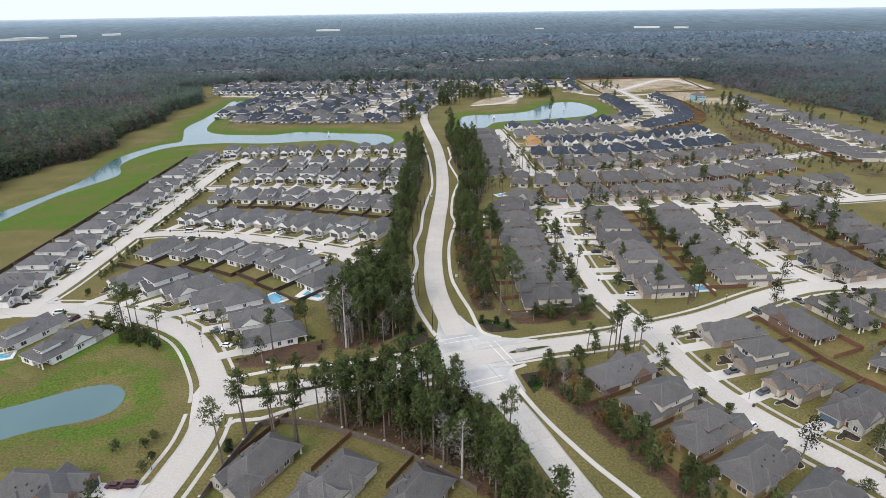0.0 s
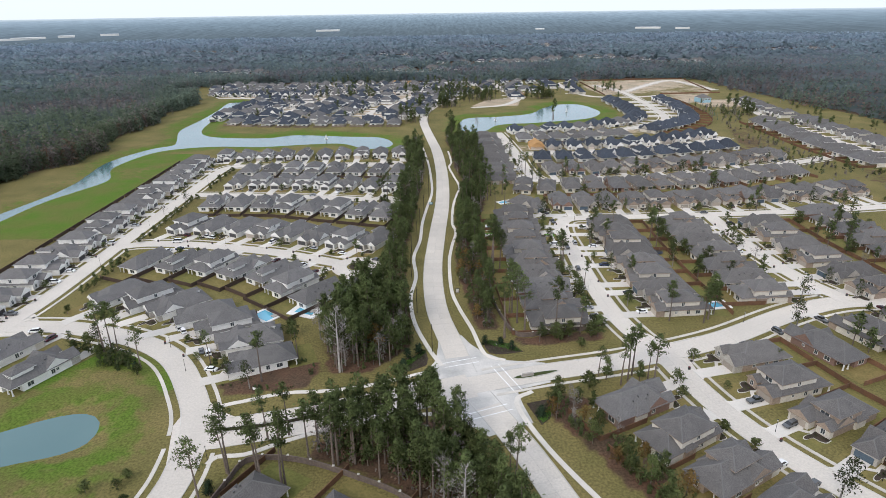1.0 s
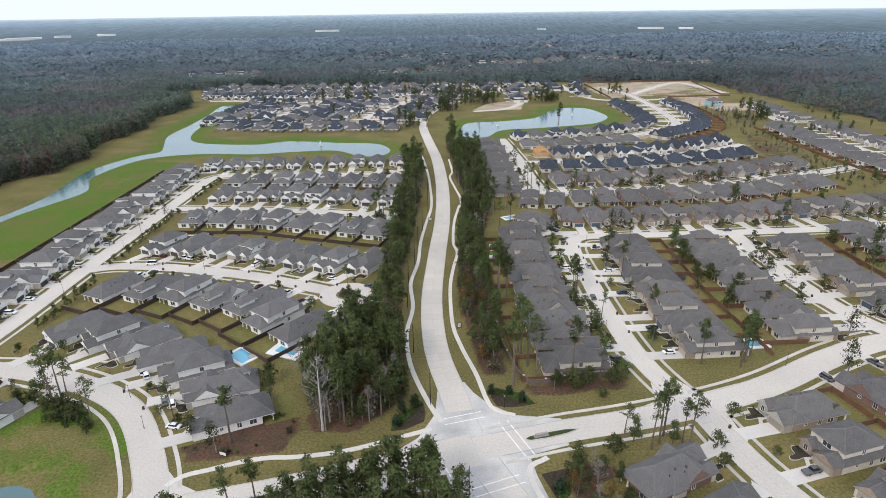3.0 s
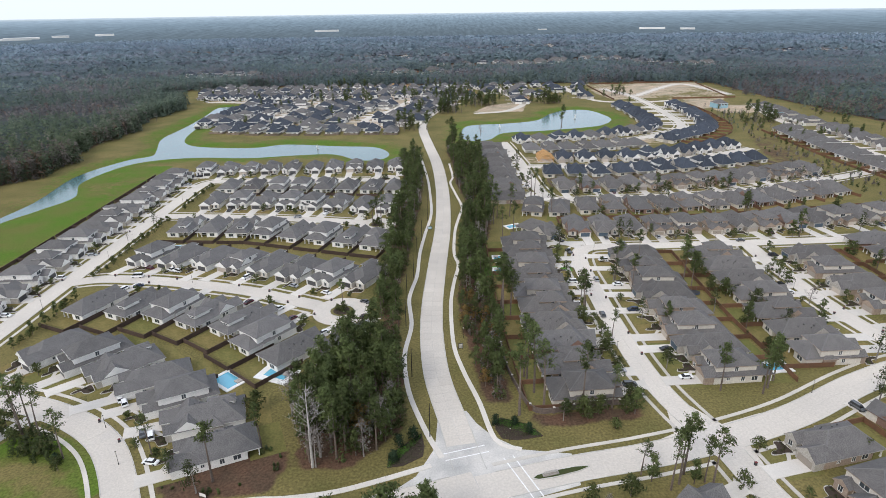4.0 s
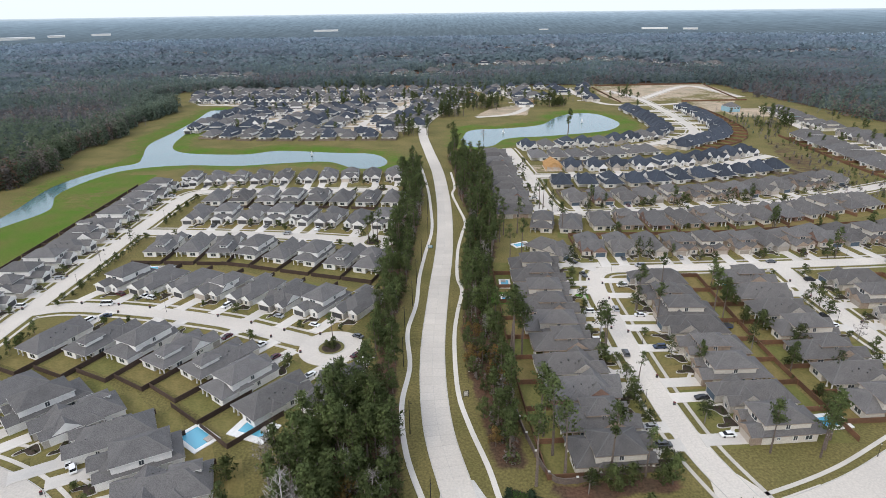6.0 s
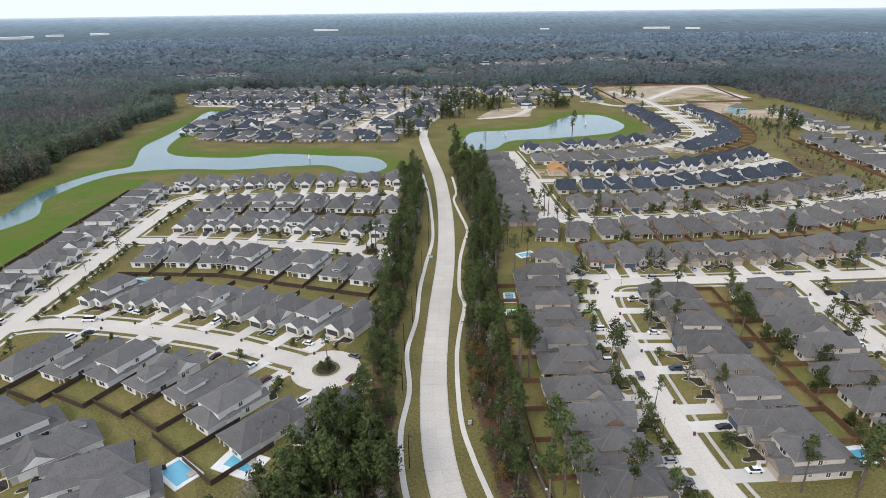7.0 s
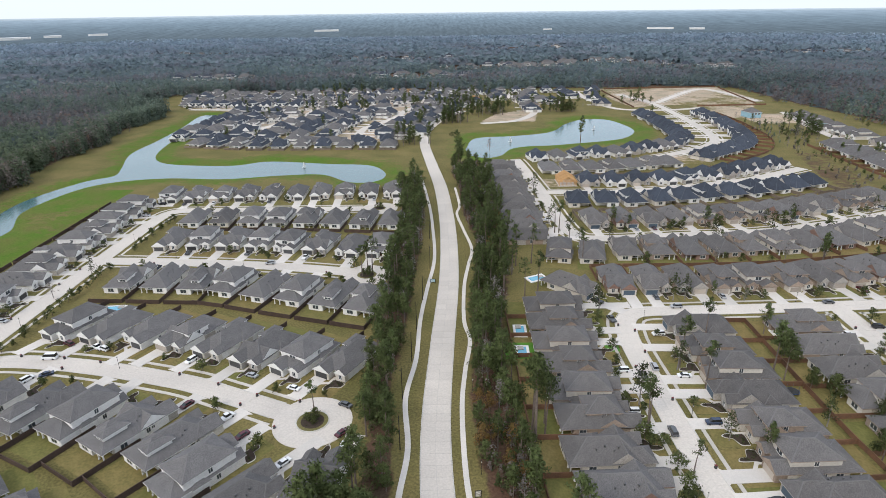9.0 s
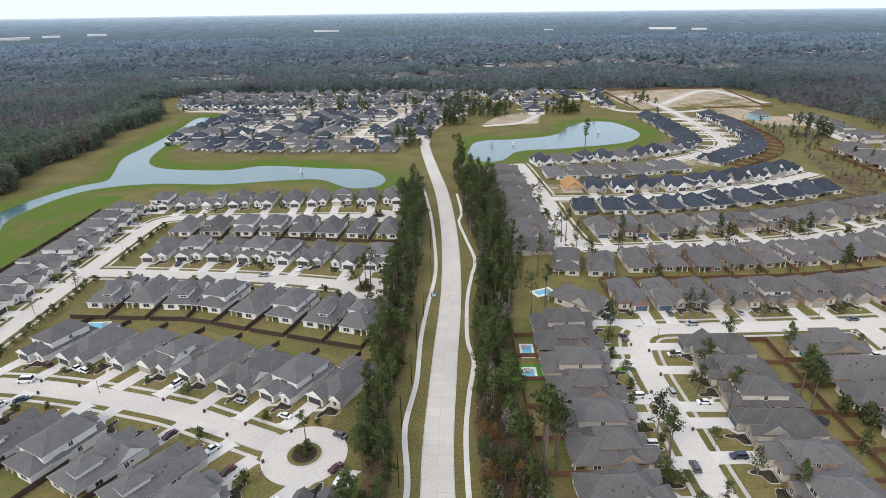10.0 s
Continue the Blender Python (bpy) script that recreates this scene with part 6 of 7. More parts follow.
def furnish():
    rnd = random.Random(5)
    colours = ["white", "white", "black", "silver", "grey", "grey", "dark_blue", "dark_red", "black", "white"]
    ncar = nbin = 0
    for x, y, turn, key, m, half, reach in HOUSE_SPOTS:
        base = pose(x, y, 0, 0, 0, turn)
        at = lambda a, c: (base @ Vector((a, c, 0)))[:2]
        front = round(max(3.0, min(9.0, reach - half - 4.2)) * 2) / 2 if reach else 4.0
        if key[0] in "wt":
            yk = (2 * half, front)
            if yk not in YARDS:
                YARDS[yk] = yard_mesh(*yk)
            ya = tagged(new("lawn", YARDS[yk]), "mown dormant winter lawn round a house", "lawn", "lawns", "structure")
            ya.matrix_basis = base @ pose(0, 0, rnd.uniform(0, 0.008))
            if reach:
                bed, plants = rnd.choice(BEDS[m])
                be = tagged(new("mulch_bed", bed), "dark mulch bed with low shrubs by the front door", "garden bed", "front garden beds")
                be.matrix_basis = base @ pose(-m * 4.0, -half - 0.2, 0, 0, 0, rnd.uniform(-4, 4))
                tagged(part("shrubs", plants, be), kind="stuff")
        if key[0] in "wt" and reach > half + 3:
            if rnd.random() < (0.5 if y < 420 else 0.25) and ncar < 78 and not any(math.hypot(x - a, y - c) < 26 for a, c in PARKED):
                ncar += 1
                kind, colour = rnd.choice(["sedan", "suv", "suv", "pickup", "sedan"]), rnd.choice(colours)
                cx, cy = at(m * 3.1 + rnd.choice((-1.2, 1.2, 0)), -half - rnd.uniform(3.2, 4.6))
                car(kind, colour, cx, cy, turn + rnd.choice((0, 180)))
            if rnd.random() < 0.42 and y < 420 and nbin < 44:
                nbin += 1
                wheelie_bin(*at(m * 3.1 - m * 3.4, -reach - 0.6), turn)
            if rnd.random() < (0.85 if key[0] == "t" else 0.6):
                tx, ty = at(-m * rnd.uniform(3.0, 5.5), -half - rnd.uniform(3.5, max(3.6, reach - half - 4.0)))
                plant(rnd.choice(["young0", "young1", "young0", "sparse0"] if key[0] == "t" else ["young0", "young1"]), tx, ty, rnd.uniform(0.7, 1.25), rnd, "front yard trees")


furnish()


def lamp_post(x, y, height=4.6, tall=False):
    if tall:
        ob = thing("utility_pole", "tall dark slender pole beside the footpath", "pole", "poles along the main road")
        b = Build()
        b.tube(0, 0, 0, height, 0.16, 0.10, 8)
        part("shaft", b.mesh("shaft", METAL_DARK), ob)
        c = Build()
        c.box(-0.06, 0.9, -0.06, 0.06, height - 1.3, height - 1.2)
        part("bracket", c.mesh("bracket", METAL_DARK), ob)
    else:
        ob = thing("street_lamp", "black street lamp with a small lantern", "street lamp", "street lamps")
        b = Build()
        b.tube(0, 0, 0, 0.7, 0.14, 0.10, 8)
        b.tube(0, 0, 0.7, height - 0.5, 0.065, 0.05, 8)
        part("shaft", b.mesh("shaft", METAL_DARK), ob)
        c = Build()
        c.tube(0, 0, height - 0.5, height, 0.12, 0.2, 6)
        lantern = part("lantern", c.mesh("lantern", LAMP_GLASS), ob)
        d = Build()
        d.tube(0, 0, height, height + 0.25, 0.24, 0.04, 6)
        part("cap", d.mesh("cap", METAL_DARK), lantern)
    ob.matrix_basis = pose(x, y, 0, 0, 0, (x * 37 + y * 11) % 360)


for x, y in ((-4.5, 205), (-11.2, 236), (-15.2, 272), (-16, 296), (-14, 318), (-13.2, 341), (-11.5, 366), (-9, 400), (-10, 440), (6, 164)):
    lamp_post(x, y, 12.0, True)
for x, y in ((73.5, 285), (147, 360.2), (78, 346), (98, 158), (63.5, 250), (-118, 315.5), (-74, 287), (-100, 401), (-140, 417), (-172.5, 290), (-172.5, 345), (-172.5, 440), (-104, 211), (-92, 195),
             (7.5, 262), (7.0, 300), (8.8, 340), (19, 203), (120, 224), (116, 138), (156, 300), (200, 364), (-68, 150), (-82, 130)):
    lamp_post(x, y)


def pool(x, y, turn, length, width, deck=2.0, spa=True):
    ob = thing("swimming_pool", "rectangular blue swimming pool with a white stone deck", "swimming pool", "back yard pools")
    b = Build()
    L, W = length / 2, width / 2
    for x0, x1, y0, y1 in ((-L - deck, L + deck, -W - deck, -W), (-L - deck, L + deck, W, W + deck), (-L - deck, -L, -W, W), (L, L + deck, -W, W)):
        b.box(x0, x1, y0, y1, 0, 0.30)
    part("deck", b.mesh("deck", TRIM), ob)
    part("water", flat_poly("water", [(-L, -W), (L, -W), (L, W), (-L, W)], 0.2, POOL), ob)
    if spa:
        c = Build()
        c.box(L - 2.2, L, W - 2.2, W, 0.1, 0.55)
        part("spa", c.mesh("spa", STONE_WALL), ob)
    ob.matrix_basis = pose(x, y, 0, 0, 0, turn)


for args in ((-74.6, 235.2, -38, 9.0, 6.0, 1.3), (-58.5, 238.6, -22, 8.5, 4.6, 2.4), (-143.5, 361, 5, 7.5, 4.5, 0.8), (41, 387, 25, 7.5, 4.0, 1.2), (27.4, 338.6, 88, 7.6, 3.4, 0.9),
             (26.4, 324, 88, 5.6, 3.2, 1.0), (115, 239, 8, 9.0, 4.2, 1.6), (-166, 190, 20, 8, 4, 1.2), (128, 334, 0, 6, 3.5, 1.5)):
    pool(*args)
setting("turf", flat_poly("turf", [(20, 319), (31, 319), (31, 330), (20, 330)], 0.06, TURF), "bright green artificial turf round a pool", "turf")
setting("turf", flat_poly("turf", [(57.5, 323), (62.5, 323), (62.5, 330), (57.5, 330)], 0.06, TURF), "bright green front lawn", "turf")


def trampoline(x, y):
    ob = thing("trampoline", "round dark trampoline with a safety net on the lawn", "trampoline")
    b = Build()
    b.tube(0, 0, 0.75, 0.85, 1.9, 1.9, 18)
    part("mat", b.mesh("mat", METAL_DARK), ob)
    for k in range(6):
        c = Build()
        c.tube(2.0 * math.cos(k * 1.0472), 2.0 * math.sin(k * 1.0472), 0, 2.5, 0.05, 0.05, 5)
        part("post", c.mesh("post", VENT_GREY), ob)
    d = Build()
    d.tube(0, 0, 0.72, 0.9, 2.05, 2.05, 18)
    part("rim", d.mesh("rim", mat("blue_rim_padding", (0.03, 0.07, 0.18), None, 1.0, 0.5)), ob, pose(0, 0, -0.1))
    ob.matrix_basis = pose(x, y, 0)


trampoline(111, 297)


def median():
    ob = thing("median_island", "kerbed grass median with a low stone sign", "island", "", "structure")
    edge = [(-8.5, 0), (-7, -0.9), (-2, -1.3), (5, -1.0), (8.5, -0.2), (8.5, 0.2), (5, 1.0), (-2, 1.3), (-7, 0.9)]
    part("kerb_ring", flat_poly("kerb_ring", edge, 0.26, KERB, 0.26), ob)
    part("grass", flat_poly("grass", [(x * 0.95, y * 0.8) for x, y in edge], 0.30, SHRUB), ob)
    b = Build()
    b.box(-5.0, -1.0, -0.35, 0.35, 0.25, 1.3)
    b.box(-5.3, -0.7, -0.5, 0.5, 0.25, 0.55)
    part("sign_wall", b.mesh("sign_wall", STONE_WALL), ob)
    ob.matrix_basis = pose(31.5, 189.6, 0, 0, 0, 15)


median()
STRIPE = mat("worn_white_road_paint", (0.78, 0.78, 0.77), (0.66, 0.65, 0.63), 0.5, 0.7)
for (ax, ay), (bx, by) in (((-0.5, 197.5), (11.5, 201)), ((0.0, 194.8), (12.5, 198.3)), ((16.5, 195.5), (23.5, 179)), ((19.2, 196.5), (26, 180)), ((7, 168.5), (20, 173.5)), ((8, 165.8), (21.5, 170.8)), ((-3.5, 185), (1.5, 173))):
    line = np.array([(ax, ay), (bx, by)], float)
    b = Build()
    strip(b, line, normals(line), -0.17, 0.17, 0.05, 0.09)
    setting("road_marking", b.mesh("road_marking", STRIPE), "worn white crosswalk line on concrete", "road marking")


def shrub(x, y, me, s, label="dark green clipped shrub", group="shrubs"):
    ob = tagged(new("shrub", me), label, "shrub", group)
    ob.matrix_basis = pose(x, y, 0, 0, 0, (x * 53 + y * 17) % 360) @ Matrix.Scale(s, 4)


ROUND = [shrub_mesh("shrub", 60 + k, 2, 1.0, 0.35, SHRUB, 1.5, 60) for k in range(3)]


def plantings():
    rnd = random.Random(8)
    for k in range(16):
        plant(rnd.choice(["pine3", "oak1", "young0"]), -163.4 + rnd.uniform(-0.7, 0.7), 258 + 2.7 * k + rnd.uniform(-0.6, 0.6), rnd.uniform(0.36, 0.52), rnd, "trees along the side street")
    for k in range(8, 44):
        y = 262 + 5.0 * k
        if y < 300 or 318 < y < 404 or 424 < y < 480:
            plant(rnd.choice(["young0", "young1", "young0"]), -167 + rnd.uniform(-1.2, 1.2), y + rnd.uniform(-1, 1), rnd.uniform(0.75, 1.3), rnd, "trees along the side street")
    for cx, cy, r, i in CIRCLES:
        for k in range(3):
            a = 2.1 * k + cx
            plant("oak1", cx + 1.5 * math.cos(a), cy + 1.5 * math.sin(a), rnd.uniform(0.38, 0.55), rnd, "trees on the traffic islands")
        for k in range(6):
            a = 1.05 * k
            shrub(cx + 2.7 * math.cos(a), cy + 2.7 * math.sin(a), ROUND[k % 3], 0.35)
    plant("tallyard0", -42.5, 286.5, 0.62, rnd)
    plant("tallyard0", -38.5, 394, 0.75, rnd)
    plant("tallyard0", -41, 392, 0.7, rnd)
    for x, y, key, s in ((61, 256, "young0", 1.3), (58, 249, "young0", 1.4), (61, 239, "young0", 1.2), (44, 212, "oak1", 0.6),
                         (60, 222, "young0", 1.3), (91, 226, "pine1", 0.75), (104, 224, "pine0", 0.8), (107, 227, "pine1", 0.85), (111, 231, "pine2", 0.8), (129, 281, "oak0", 0.9), (123, 294, "oak1", 1.0),
                         (25, 286, "pine1", 0.9), (28, 283, "pine0", 0.8), (109, 306, "pine1", 0.9), (112, 304, "pine0", 0.75),
                         (120, 319, "oak0", 0.95), (112, 280, "sparse0", 0.9), (61, 263, "young0", 1.3), (57, 333, "oak1", 0.55), (56, 306, "oak1", 0.5), (55.2, 292.3, "oak1", 0.55), (55.9, 275.5, "young0", 1.4), (56.9, 273, "young1", 1.2), (33, 368, "tallyard1", 0.8), (39.4, 373, "tallyard0", 0.85), (41, 405, "tallyard1", 0.9), (33, 402, "tallyard0", 0.95), (60, 447, "tallyard1", 0.85), (62.3, 447, "tallyard0", 0.85), (-36.5, 395, "tallyard1", 0.85), (88, 268, "pine2", 0.6), (84, 300, "tallyard0", 0.8),
                         (55, 186, "pine3", 0.7), (66, 185, "pine3", 0.6), (48, 181, "oak1", 0.8),
                         (78, 183, "young0", 1.3), (-135, 212, "oak0", 0.6), (-131, 211, "sparse0", 0.9), (-109.3, 197.8, "tallyard1", 0.75), (-125.5, 209.4, "tallyard0", 0.9), (-122, 207.5, "tallyard1", 0.8), (-128, 208.5, "tallyard1", 0.95), (-138, 207, "oak1", 0.7), (-128, 205, "oak1", 0.6),
                         (-141, 210, "sparse0", 0.7), (-108, 193, "young0", 1.0), (-63, 138, "young0", 0.8), (-96, 138, "young0", 0.9),
                         (-88, 139, "young0", 0.8), (-87, 143, "young1", 1.0), (-84, 129, "young0", 0.9), (-84, 134, "young1", 0.9), (-48, 216, "bare0", 1.1), (-50, 224, "bare1", 1.0), (-66, 184, "sparse0", 0.9),
                         (-75, 190, "sparse0", 0.8), (-60, 218, "oak1", 0.9), (121, 664, "tallyard0", 0.9), (127, 690, "pine1", 1.0), (39, 654, "bare1", 1.0), (12, 640, "oak0", 1.3), (10, 655, "pine2", 1.0),
                         (-20, 160, "bare1", 1.2), (150, 268, "young0", 1.2), (118, 196, "young0", 1.2),
                         (96, 330, "tallyard0", 0.8), (131, 262, "sparse0", 0.9), (118, 265, "pine2", 0.65), (187, 282, "pine1", 0.9), (210, 300, "pine0", 0.9), (212, 315, "pine1", 0.8), (205, 335, "oak0", 0.8),
                         (-176, 372, "bare1", 0.7), (-172, 396, "sparse0", 0.8), (-46, 402, "young0", 1.3), (24, 372, "pine1", 0.8), (30, 392, "pine0", 0.8), (27, 400, "pine2", 0.8), (66, 404, "tallyard0", 0.8)):
        plant(key, x, y, s, rnd)
    # yard trees behind the eastern houses
    for x0, x1, y0, y1, n in ((116, 122, 244, 340, 9), (204, 212, 250, 345, 16), (152, 172, 262, 345, 8), (90, 270, 398, 408, 18), (90, 270, 360, 366, 10), (80, 260, 450, 456, 14), (150, 200, 180, 235, 10), (210, 300, 180, 340, 26), (300, 400, 330, 410, 30)):
        for _ in range(n):
            plant(rnd.choice(["pine2", "oak1", "pine3", "oak0", "young0", "bare1"]), rnd.uniform(x0, x1), rnd.uniform(y0, y1), rnd.uniform(0.45, 0.85), rnd, "yard trees")
    # scattered trees between the far houses
    for _ in range(230):
        x, y = rnd.uniform(-345, 240), rnd.uniform(705, 1075)
        if not inside(PONDS["north_east_pond"], np.array([x]), np.array([y]))[0] and far_from(PONDS["north_west_pond"], np.array([x]), np.array([y]), True)[0] > 30 and not (20 < x < 230 and y < 880):
            FAR_TREES.append((TREES[rnd.choice(["pine3", "oak1", "bare1", "young0", "pine2"])], pose(x, y, 0, 0, 0, rnd.uniform(0, 360)) @ Matrix.Scale(rnd.uniform(0.5, 0.95), 4)))
    for _ in range(120):
        x, y = rnd.uniform(-50, 95), rnd.uniform(700, 1000)
        if x < -24 and y < 760 or y > 830:
            FAR_TREES.append((TREES[rnd.choice(["pine0", "oak0", "bare0", "pine2"])], pose(x, y, 0, 0, 0, rnd.uniform(0, 360)) @ Matrix.Scale(rnd.uniform(0.6, 1.0), 4)))
    for _ in range(90):
        x, y = rnd.uniform(300, 440), rnd.uniform(430, 820)
        FAR_TREES.append((TREES[rnd.choice(["pine3", "oak1", "bare1", "pine2"])], pose(x, y, 0, 0, 0, rnd.uniform(0, 360)) @ Matrix.Scale(rnd.uniform(0.4, 0.8), 4)))


plantings()


def planted_corner(edge, way, seed):
    """A kerbside bed: rows of low shrubs on mulch towards the crossing, a mat of ground cover behind them."""
    ob = thing("planted_bed", "mulch bed with low shrub rows and bright green ground cover", "garden bed", "planted corners")
    part("mulch", flat_poly("mulch", edge, 0.12, MULCH, 0.12), ob)
    rnd = np.random.RandomState(seed)
    e = np.array(edge)
    c, w = e.mean(0), np.array(way) / np.hypot(*way)
    x, y = rnd.uniform(e[:, 0].min(), e[:, 0].max(), 2600), rnd.uniform(e[:, 1].min(), e[:, 1].max(), 2600)
    ok = inside([tuple(q) for q in edge], x, y) & (far_from(edge, x, y, True) > 0.35)
    ahead = (x - c[0]) * w[0] + (y - c[1]) * w[1]
    mat_xy = np.column_stack([x, y])[ok & (ahead < -0.4)][:420]
    v, f, nrm = tufts(rnd, [(a, b, 0.28) for a, b in mat_xy], 5, 0.25, 0.17, 0.5)
    tagged(part("ground_cover", leaf_mesh("ground_cover", v, f, IVY, nrm), ob), kind="stuff")
    rows = np.column_stack([x, y])[ok & (ahead >= -0.2) & (np.abs(ahead / 1.1 - np.round(ahead / 1.1)) < 0.2)][:130]
    v, f, nrm = tufts(rnd, [(a, b, 0.35) for a, b in rows], 6, 0.22, 0.16, 0.7)
    tagged(part("low_shrubs", leaf_mesh("low_shrubs", v, f, DORMANT, nrm), ob), kind="stuff")


IVY = mat("ground_cover_leaves", (0.085, 0.19, 0.03), (0.07, 0.14, 0.03), 0.6, 0.9, island=0.3, spec=0.08)
DORMANT = mat("dormant_shrub_leaves", (0.10, 0.105, 0.05), (0.075, 0.07, 0.05), 0.6, 0.9, island=0.4, spec=0.08)
planted_corner([(15.6, 212.5), (17.3, 213.4), (25.8, 209.9), (29.2, 204.6), (24.8, 203.6), (20.8, 203), (16.8, 203.8), (15.2, 208.1)], (-0.5, -1), 1)
planted_corner([(-16.2, 192.3), (-16.3, 196.7), (-12.9, 200.9), (-7, 206.5), (-6, 200.7), (-6.4, 196.6), (-11.8, 193)], (1, -0.7), 2)
planted_corner([(26.2, 173.6), (33.5, 175.6), (36, 172), (32.4, 166), (29.4, 162.8)], (-0.8, 0.6), 3)
planted_corner([(-0.5, 166.4), (3.0, 166.9), (6.4, 160.5), (5.6, 157.2), (1.6, 158.4)], (0.6, 1), 4)


def boulevard_median():
    ob = thing("median_hedge", "narrow kerbed median with a low dark green hedge", "median", "", "structure")
    line = smooth_line([(-69.2, 162.3), (-60, 163.7), (-50.7, 165.5), (-42.7, 168), (-34.6, 170.5), (-24, 173.9), (-14, 177)], 1.6)
    nrm = normals(line)
    b = Build()
    strip(b, line, nrm, -1.0, 1.0, 0.0, 0.27)
    part("kerb_ring", b.mesh("kerb_ring", KERB), ob)
    b = Build()
    strip(b, line[1:-1], nrm[1:-1], -0.8, 0.8, 0.1, 0.31)
    part("mulch", b.mesh("mulch", MULCH), ob)
    rnd = np.random.RandomState(5)
    at = [(*(line[k] + nrm[k] * o), 0.55) for k in range(1, len(line) - 1) for o in rnd.uniform(-0.6, 0.6, 7)]
    v, f, out = tufts(rnd, at, 12, 0.34, 0.2, 0.6)
    tagged(part("hedge", leaf_mesh("hedge", v, f, SHRUB, out), ob), kind="stuff")


boulevard_median()

for kind, colour, x, y, turn, where in (("van", "white", -147, 322.2, 92, "parked at the kerb"), ("sedan", "dark_blue", -141.5, 311.5, 120, "parked at the kerb"), ("sedan", "grey", -34, 292.5, 60, "parked in the turning circle"), ("sedan", "dark_red", -33, 279, -40, "parked in the turning circle"),
                                       ("suv", "silver", -89, 407.5, 97, "parked at the kerb"), ("pickup", "grey", 65.6, 306.5, 4, "parked at the kerb"), ("suv", "silver", 71.0, 312, 0, "parked at the kerb"), ("suv", "grey", 65.3, 278, 0, "parked at the kerb"),
                                       ("pickup", "grey", 65.2, 346.5, 12, "parked at the kerb"), ("suv", "white", 80, 334.5, 95, "parked on a concrete driveway"), ("sedan", "white", 79.5, 306.6, 88, "parked on a concrete driveway"), ("suv", "dark_blue", 79, 282, 90, "parked on a concrete driveway"), ("suv", "white", 56, 287.5, 90, "parked on a concrete driveway"), ("suv", "white", -106.5, 224.8, 35, "parked on a concrete driveway"), ("suv", "white", -104, 222.6, 35, "parked on a concrete driveway"), ("sedan", "grey", -91, 207.4, 25, "parked on a concrete driveway"), ("suv", "white", -88, 206.4, 25, "parked on a concrete driveway"), ("sedan", "white", -83, 195.2, 80, "parked on a concrete driveway"), ("suv", "dark_red", -145.5, 332, 60, "parked on a concrete driveway"), ("pickup", "white", -133, 329, 62, "parked on a concrete driveway"), ("suv", "white", -130, 328, 62, "parked on a concrete driveway"), ("sedan", "silver", -69, 309.5, 65, "parked on a concrete driveway"), ("sedan", "white", -52.7, 301.8, 68, "parked on a concrete driveway"), ("suv", "silver", 95, 356.6, 90, "parked at the kerb"), ("sedan", "grey", 160, 359, 90, "parked at the kerb"), ("suv", "dark_red", -85.5, 124, 90, "parked on a concrete driveway"),
                                       ("suv", "white", -164, 224, 100, "parked at the kerb")):
    car(kind, colour, x, y, turn, 0.16, where)


def notice_board(x, y, turn, w, h, face, label):
    """A framed panel between two short posts."""
    ob = thing("notice_board", label, "sign", "notice boards")
    for sx in (-1, 1):
        b = Build()
        b.box(sx * w / 2 - 0.06, sx * w / 2 + 0.06, -0.06, 0.06, 0, h + 0.5)
        part("post", b.mesh("post", METAL_DARK), ob)
    b = Build()
    b.box(-w / 2, w / 2, -0.05, 0.05, 0.4, h + 0.4)
    panel = part("panel", b.mesh("panel", METAL_DARK), ob)
    for k in range(3):
        b = Build()
        b.box(-w * 0.38, w * (0.38 - 0.12 * k), -0.065, -0.05, 0.4 + h * (0.72 - 0.25 * k), 0.4 + h * (0.82 - 0.25 * k))
        part("writing_bar", b.mesh("writing_bar", TRIM), panel)
    b = Build()
    b.box(-w * 0.44, w * 0.44, -0.058, -0.045, 0.4 + h * 0.06, 0.4 + h * 0.94)
    part("face", b.mesh("face", face), panel)
    ob.matrix_basis = pose(x, y, 0, 0, 0, turn)


notice_board(6.2, 253.6, 10, 1.6, 2.2, STONE_WALL, "dark framed notice board beside the footpath")
notice_board(-7.4, 383.4, 0, 2.4, 1.6, WRAP, "blue notice board on the grass beside the footpath")
notice_board(-63.5, 182.3, -20, 2.4, 1.2, TRIM, "low white sign board in a mulch bed")


def garden_wall(pts):
    """A brown masonry wall with square piers."""
    ob = thing("garden_wall", "brown masonry garden wall with pale capped piers", "wall")
    line = smooth_line(pts, 2.4)
    b = Build()
    strip(b, line, normals(line), -0.1, 0.1, 0, 1.9)
    strip(b, line, normals(line), -0.16, 0.16, 1.9, 1.98)
    tagged(part("wall_panel", b.mesh("wall_panel", WALL_BROWN), ob), kind="stuff")
    p = Build()
    p.box(-0.3, 0.3, -0.3, 0.3, 0, 2.15)
    p = p.mesh("pier", WALL_BROWN)
    q = Build()
    q.box(-0.36, 0.36, -0.36, 0.36, 2.15, 2.3, 0, 0.08)
    q = q.mesh("pier_cap", KERB)
    for x, y in line[::3]:
        part("pier_cap", q, part("pier", p, ob, pose(x, y, 0)))


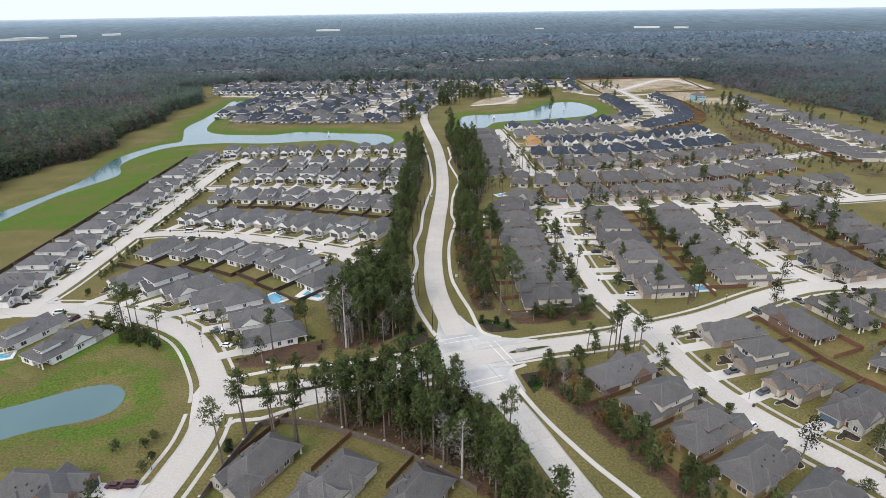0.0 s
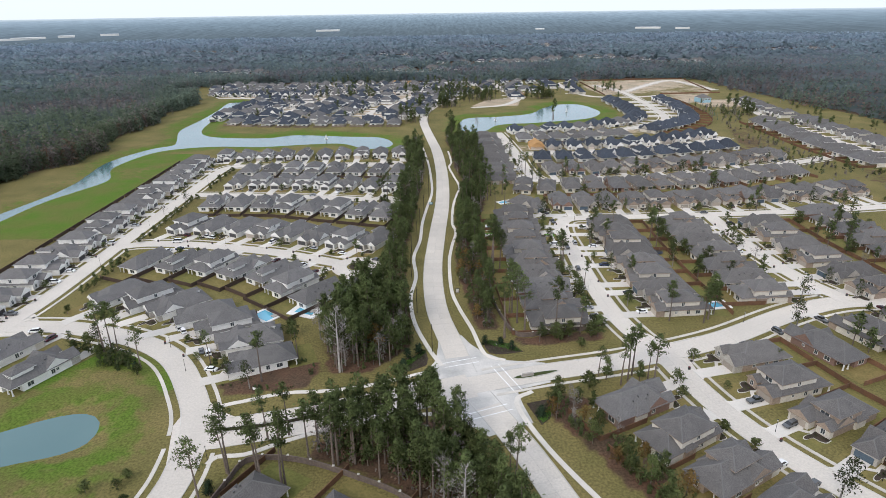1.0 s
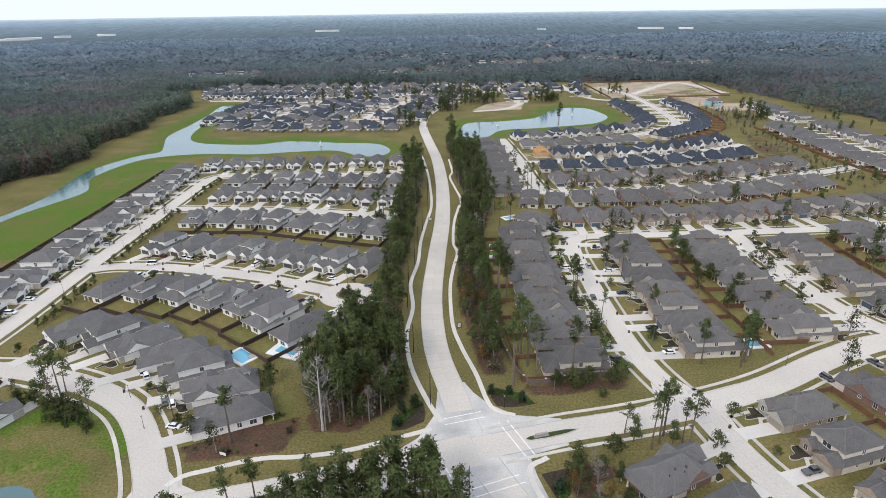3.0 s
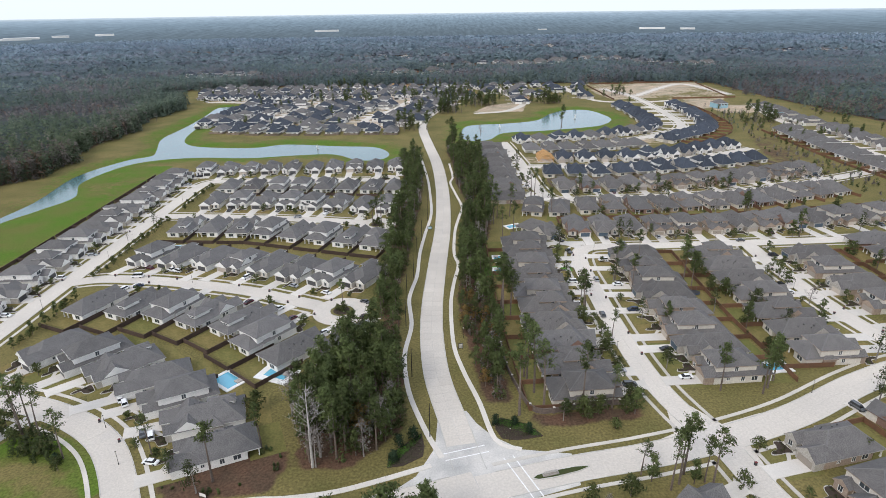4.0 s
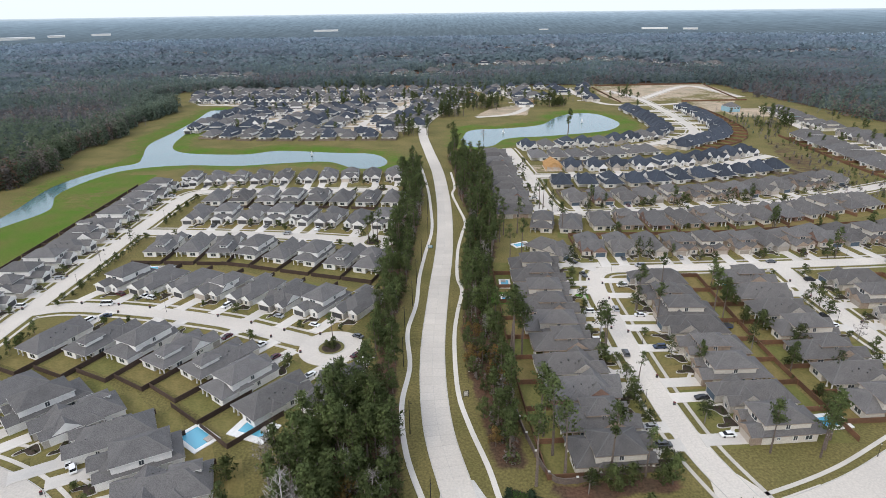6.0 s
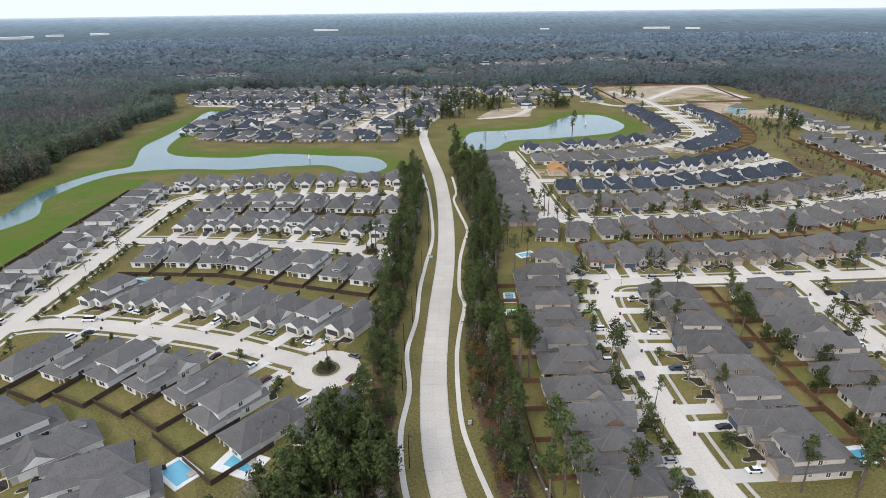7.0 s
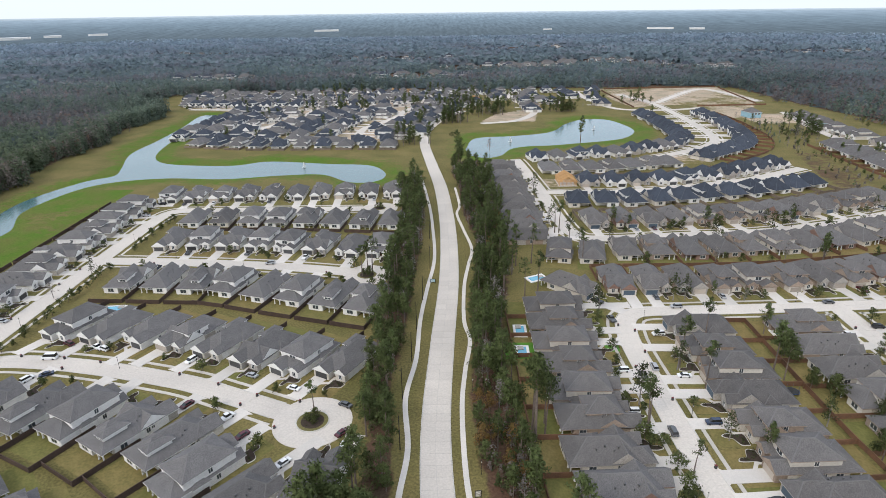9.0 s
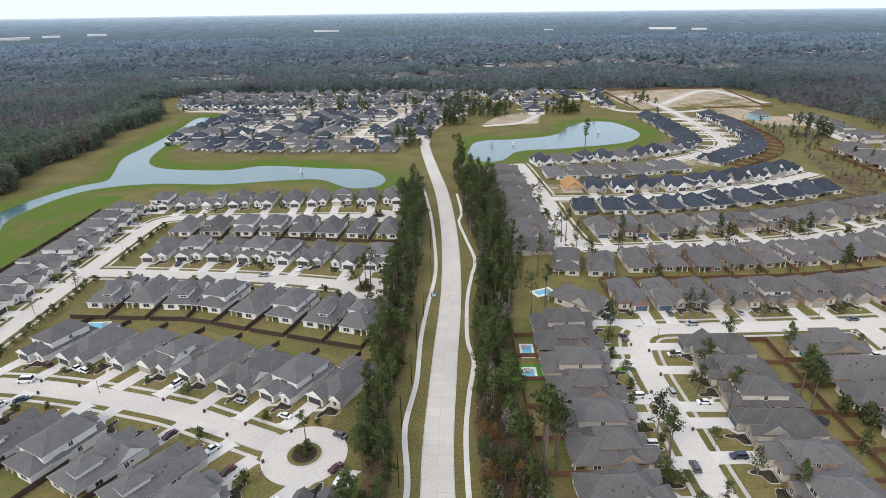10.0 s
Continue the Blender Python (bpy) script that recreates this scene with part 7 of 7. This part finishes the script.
WALL_BROWN = mat("brown_masonry", (0.16, 0.125, 0.105), (0.115, 0.09, 0.078), 1.2, 0.95, 0.2, 5.0)
garden_wall([(-64, 118), (-62.2, 128.3), (-58.8, 141.4), (-57.5, 146.8), (-54.1, 149.2), (-46.9, 149.3), (-40.1, 147.9), (-33.2, 145.4), (-23.7, 141.1), (-14, 136.2), (-5, 129.6), (0.5, 126.1), (8, 120)])
garden_wall([(21.5, 277), (21.3, 253), (22.2, 239), (24.1, 228.7), (25.9, 220.5), (28.6, 215.6), (34.2, 215.4), (46, 218.2), (60.5, 219.6)])


def framed_house(x, y, turn):
    """A house under construction: slab, studs, plates and rafters."""
    ob = thing("timber_house", "unfinished timber-framed house on a concrete slab", "house")
    b = Build()
    b.box(-6.5, 6.5, -9.5, 9.5, 0, 0.2)
    part("slab", b.mesh("slab", WALKWAY), ob)
    for y0 in (-9, -4.5, 0, 4.5, 9):
        c = Build()
        for k in range(14):
            c.box(-6.0 + 0.92 * k, -5.85 + 0.92 * k, y0 - 0.06, y0 + 0.06, 0.2, 3.1)
        c.box(-6.1, 6.1, y0 - 0.08, y0 + 0.08, 3.1, 3.3)
        part("stud_wall", c.mesh("stud_wall", TIMBER), ob)
    for x0 in (-6, 6):
        c = Build()
        for k in range(20):
            c.box(x0 - 0.06, x0 + 0.06, -9 + 0.94 * k, -8.85 + 0.94 * k, 0.2, 3.1)
        c.box(x0 - 0.08, x0 + 0.08, -9.1, 9.1, 3.1, 3.3)
        part("stud_wall", c.mesh("stud_wall", TIMBER), ob)
    for k in range(16):
        yy = -9 + 1.2 * k
        c = Build()
        for sx in (-1, 1):
            c.poly([(sx * 6.5, yy - 0.12, 3.1), (sx * 6.5, yy + 0.12, 3.1), (0, yy + 0.12, 7.0), (0, yy - 0.12, 7.0), (sx * 6.5, yy - 0.12, 3.5), (sx * 6.5, yy + 0.12, 3.5), (0, yy + 0.12, 7.4), (0, yy - 0.12, 7.4)],
                   [(0, 1, 2, 3), (4, 5, 6, 7), (0, 1, 5, 4), (2, 3, 7, 6), (1, 2, 6, 5), (3, 0, 4, 7)])
        c.box(-6.3, 6.3, yy - 0.1, yy + 0.1, 3.3, 3.5)
        part("rafter", c.mesh("rafter", TIMBER), ob)
    ob.matrix_basis = pose(x, y, 0, 0, 0, turn)


for x, y, turn in ((86, 549, 0), (43, 957, 20), (113, 884, 80), (-78, 1052, 0), (-58, 1050, 90)):
    framed_house(x, y, turn)


for fx0, fy0, fx1, fy1 in ((317, 891, 406, 896), (245, 1068, 420, 1079), (236, 885, 236, 1050), (398, 906, 420, 1070)):
    tagged(new("fence", board_run([(fx0, fy0), (fx1, fy1)], FENCE_CEDAR)), "long reddish cedar board fence along the building site", "fence", "fences of the building site")


def wrapped_house(x, y, turn):
    ob = thing("unfinished_house", "two-storey house shell in pale blue building wrap", "house")
    b = Build()
    b.box(-7, 7, -8, 8, 0, 6)
    part("wall", b.mesh("wall", WRAP), ob)
    r = Build()
    r.roof(-7.5, 7.5, -8.5, 8.5, 6.0, 0.6)
    part("roof", r.mesh("roof", [ROOF_TAUPE, TRIM]), ob)
    for xx in (-4, 0, 4):
        part("window", WINDOW_WIDE, ob, pose(xx, -8, 3.6))
    ob.matrix_basis = pose(x, y, 0, 0, 0, turn)


wrapped_house(346, 812, 10)
wrapped_house(388, 742, 80)
for az, L, dz in WAREHOUSES:
    x, y, turn = 3050 * math.sin(radians(az)), 3050 * math.cos(radians(az)), -az
    ob = thing("warehouse", "long low white warehouse far off among the woods", "warehouse", "far warehouses")
    b = Build()
    b.box(-L / 2, L / 2, -30, 30, 0, 6)
    part("wall", b.mesh("wall", TRIM), ob)
    c = Build()
    c.roof(-L / 2 - 1, L / 2 + 1, -31, 31, 6.2, 0.03)
    part("roof", c.mesh("roof", [TRIM, TRIM_GREY]), ob)
    ob.matrix_basis = pose(x, y, 25 + dz, 0, 0, turn)


# ---- fountains in the ponds ----
def fountain(x, y, tall, seed):
    """A floating nozzle with a plume of spray above the water."""
    rnd = random.Random(seed)
    fo = thing("pond_fountain", "small fountain throwing a white plume above the pond", "fountain")
    fo.matrix_basis = pose(x, y, -1.2)
    base = Build()
    base.box(-0.7, 0.7, -0.7, 0.7, -0.2, 0.25)
    part("float", base.mesh("float", GARAGE_DARK), fo)
    spray = Build()
    for k in range(150):
        u, a = rnd.random(), rnd.uniform(0, 6.2832)
        r = (0.25 + 1.7 * (1 - u) ** 1.3) * math.sqrt(rnd.random())
        px, py, pz, s = r * math.cos(a), r * math.sin(a), 0.2 + tall * u, rnd.uniform(0.1, 0.24)
        spray.poly([(px - s, py, pz), (px + s, py - s, pz), (px, py + s, pz), (px, py, pz + 1.8 * s)], [(0, 2, 1), (0, 1, 3), (1, 2, 3), (2, 0, 3)])
    part("spray", spray.mesh("spray", TRIM), fo)


for k, (x, y, tall) in enumerate(((-115, 606, 4.6), (154, 750, 4.6), (62, 697, 4.2))):
    fountain(x, y, tall, k)

joined("distant_trees", "far pines and broadleaf trees along the roads and between the houses", "trees", FAR_TREES, True)
for src in TREES.values():
    for o in (*src.children_recursive, src):
        bpy.data.objects.remove(o)
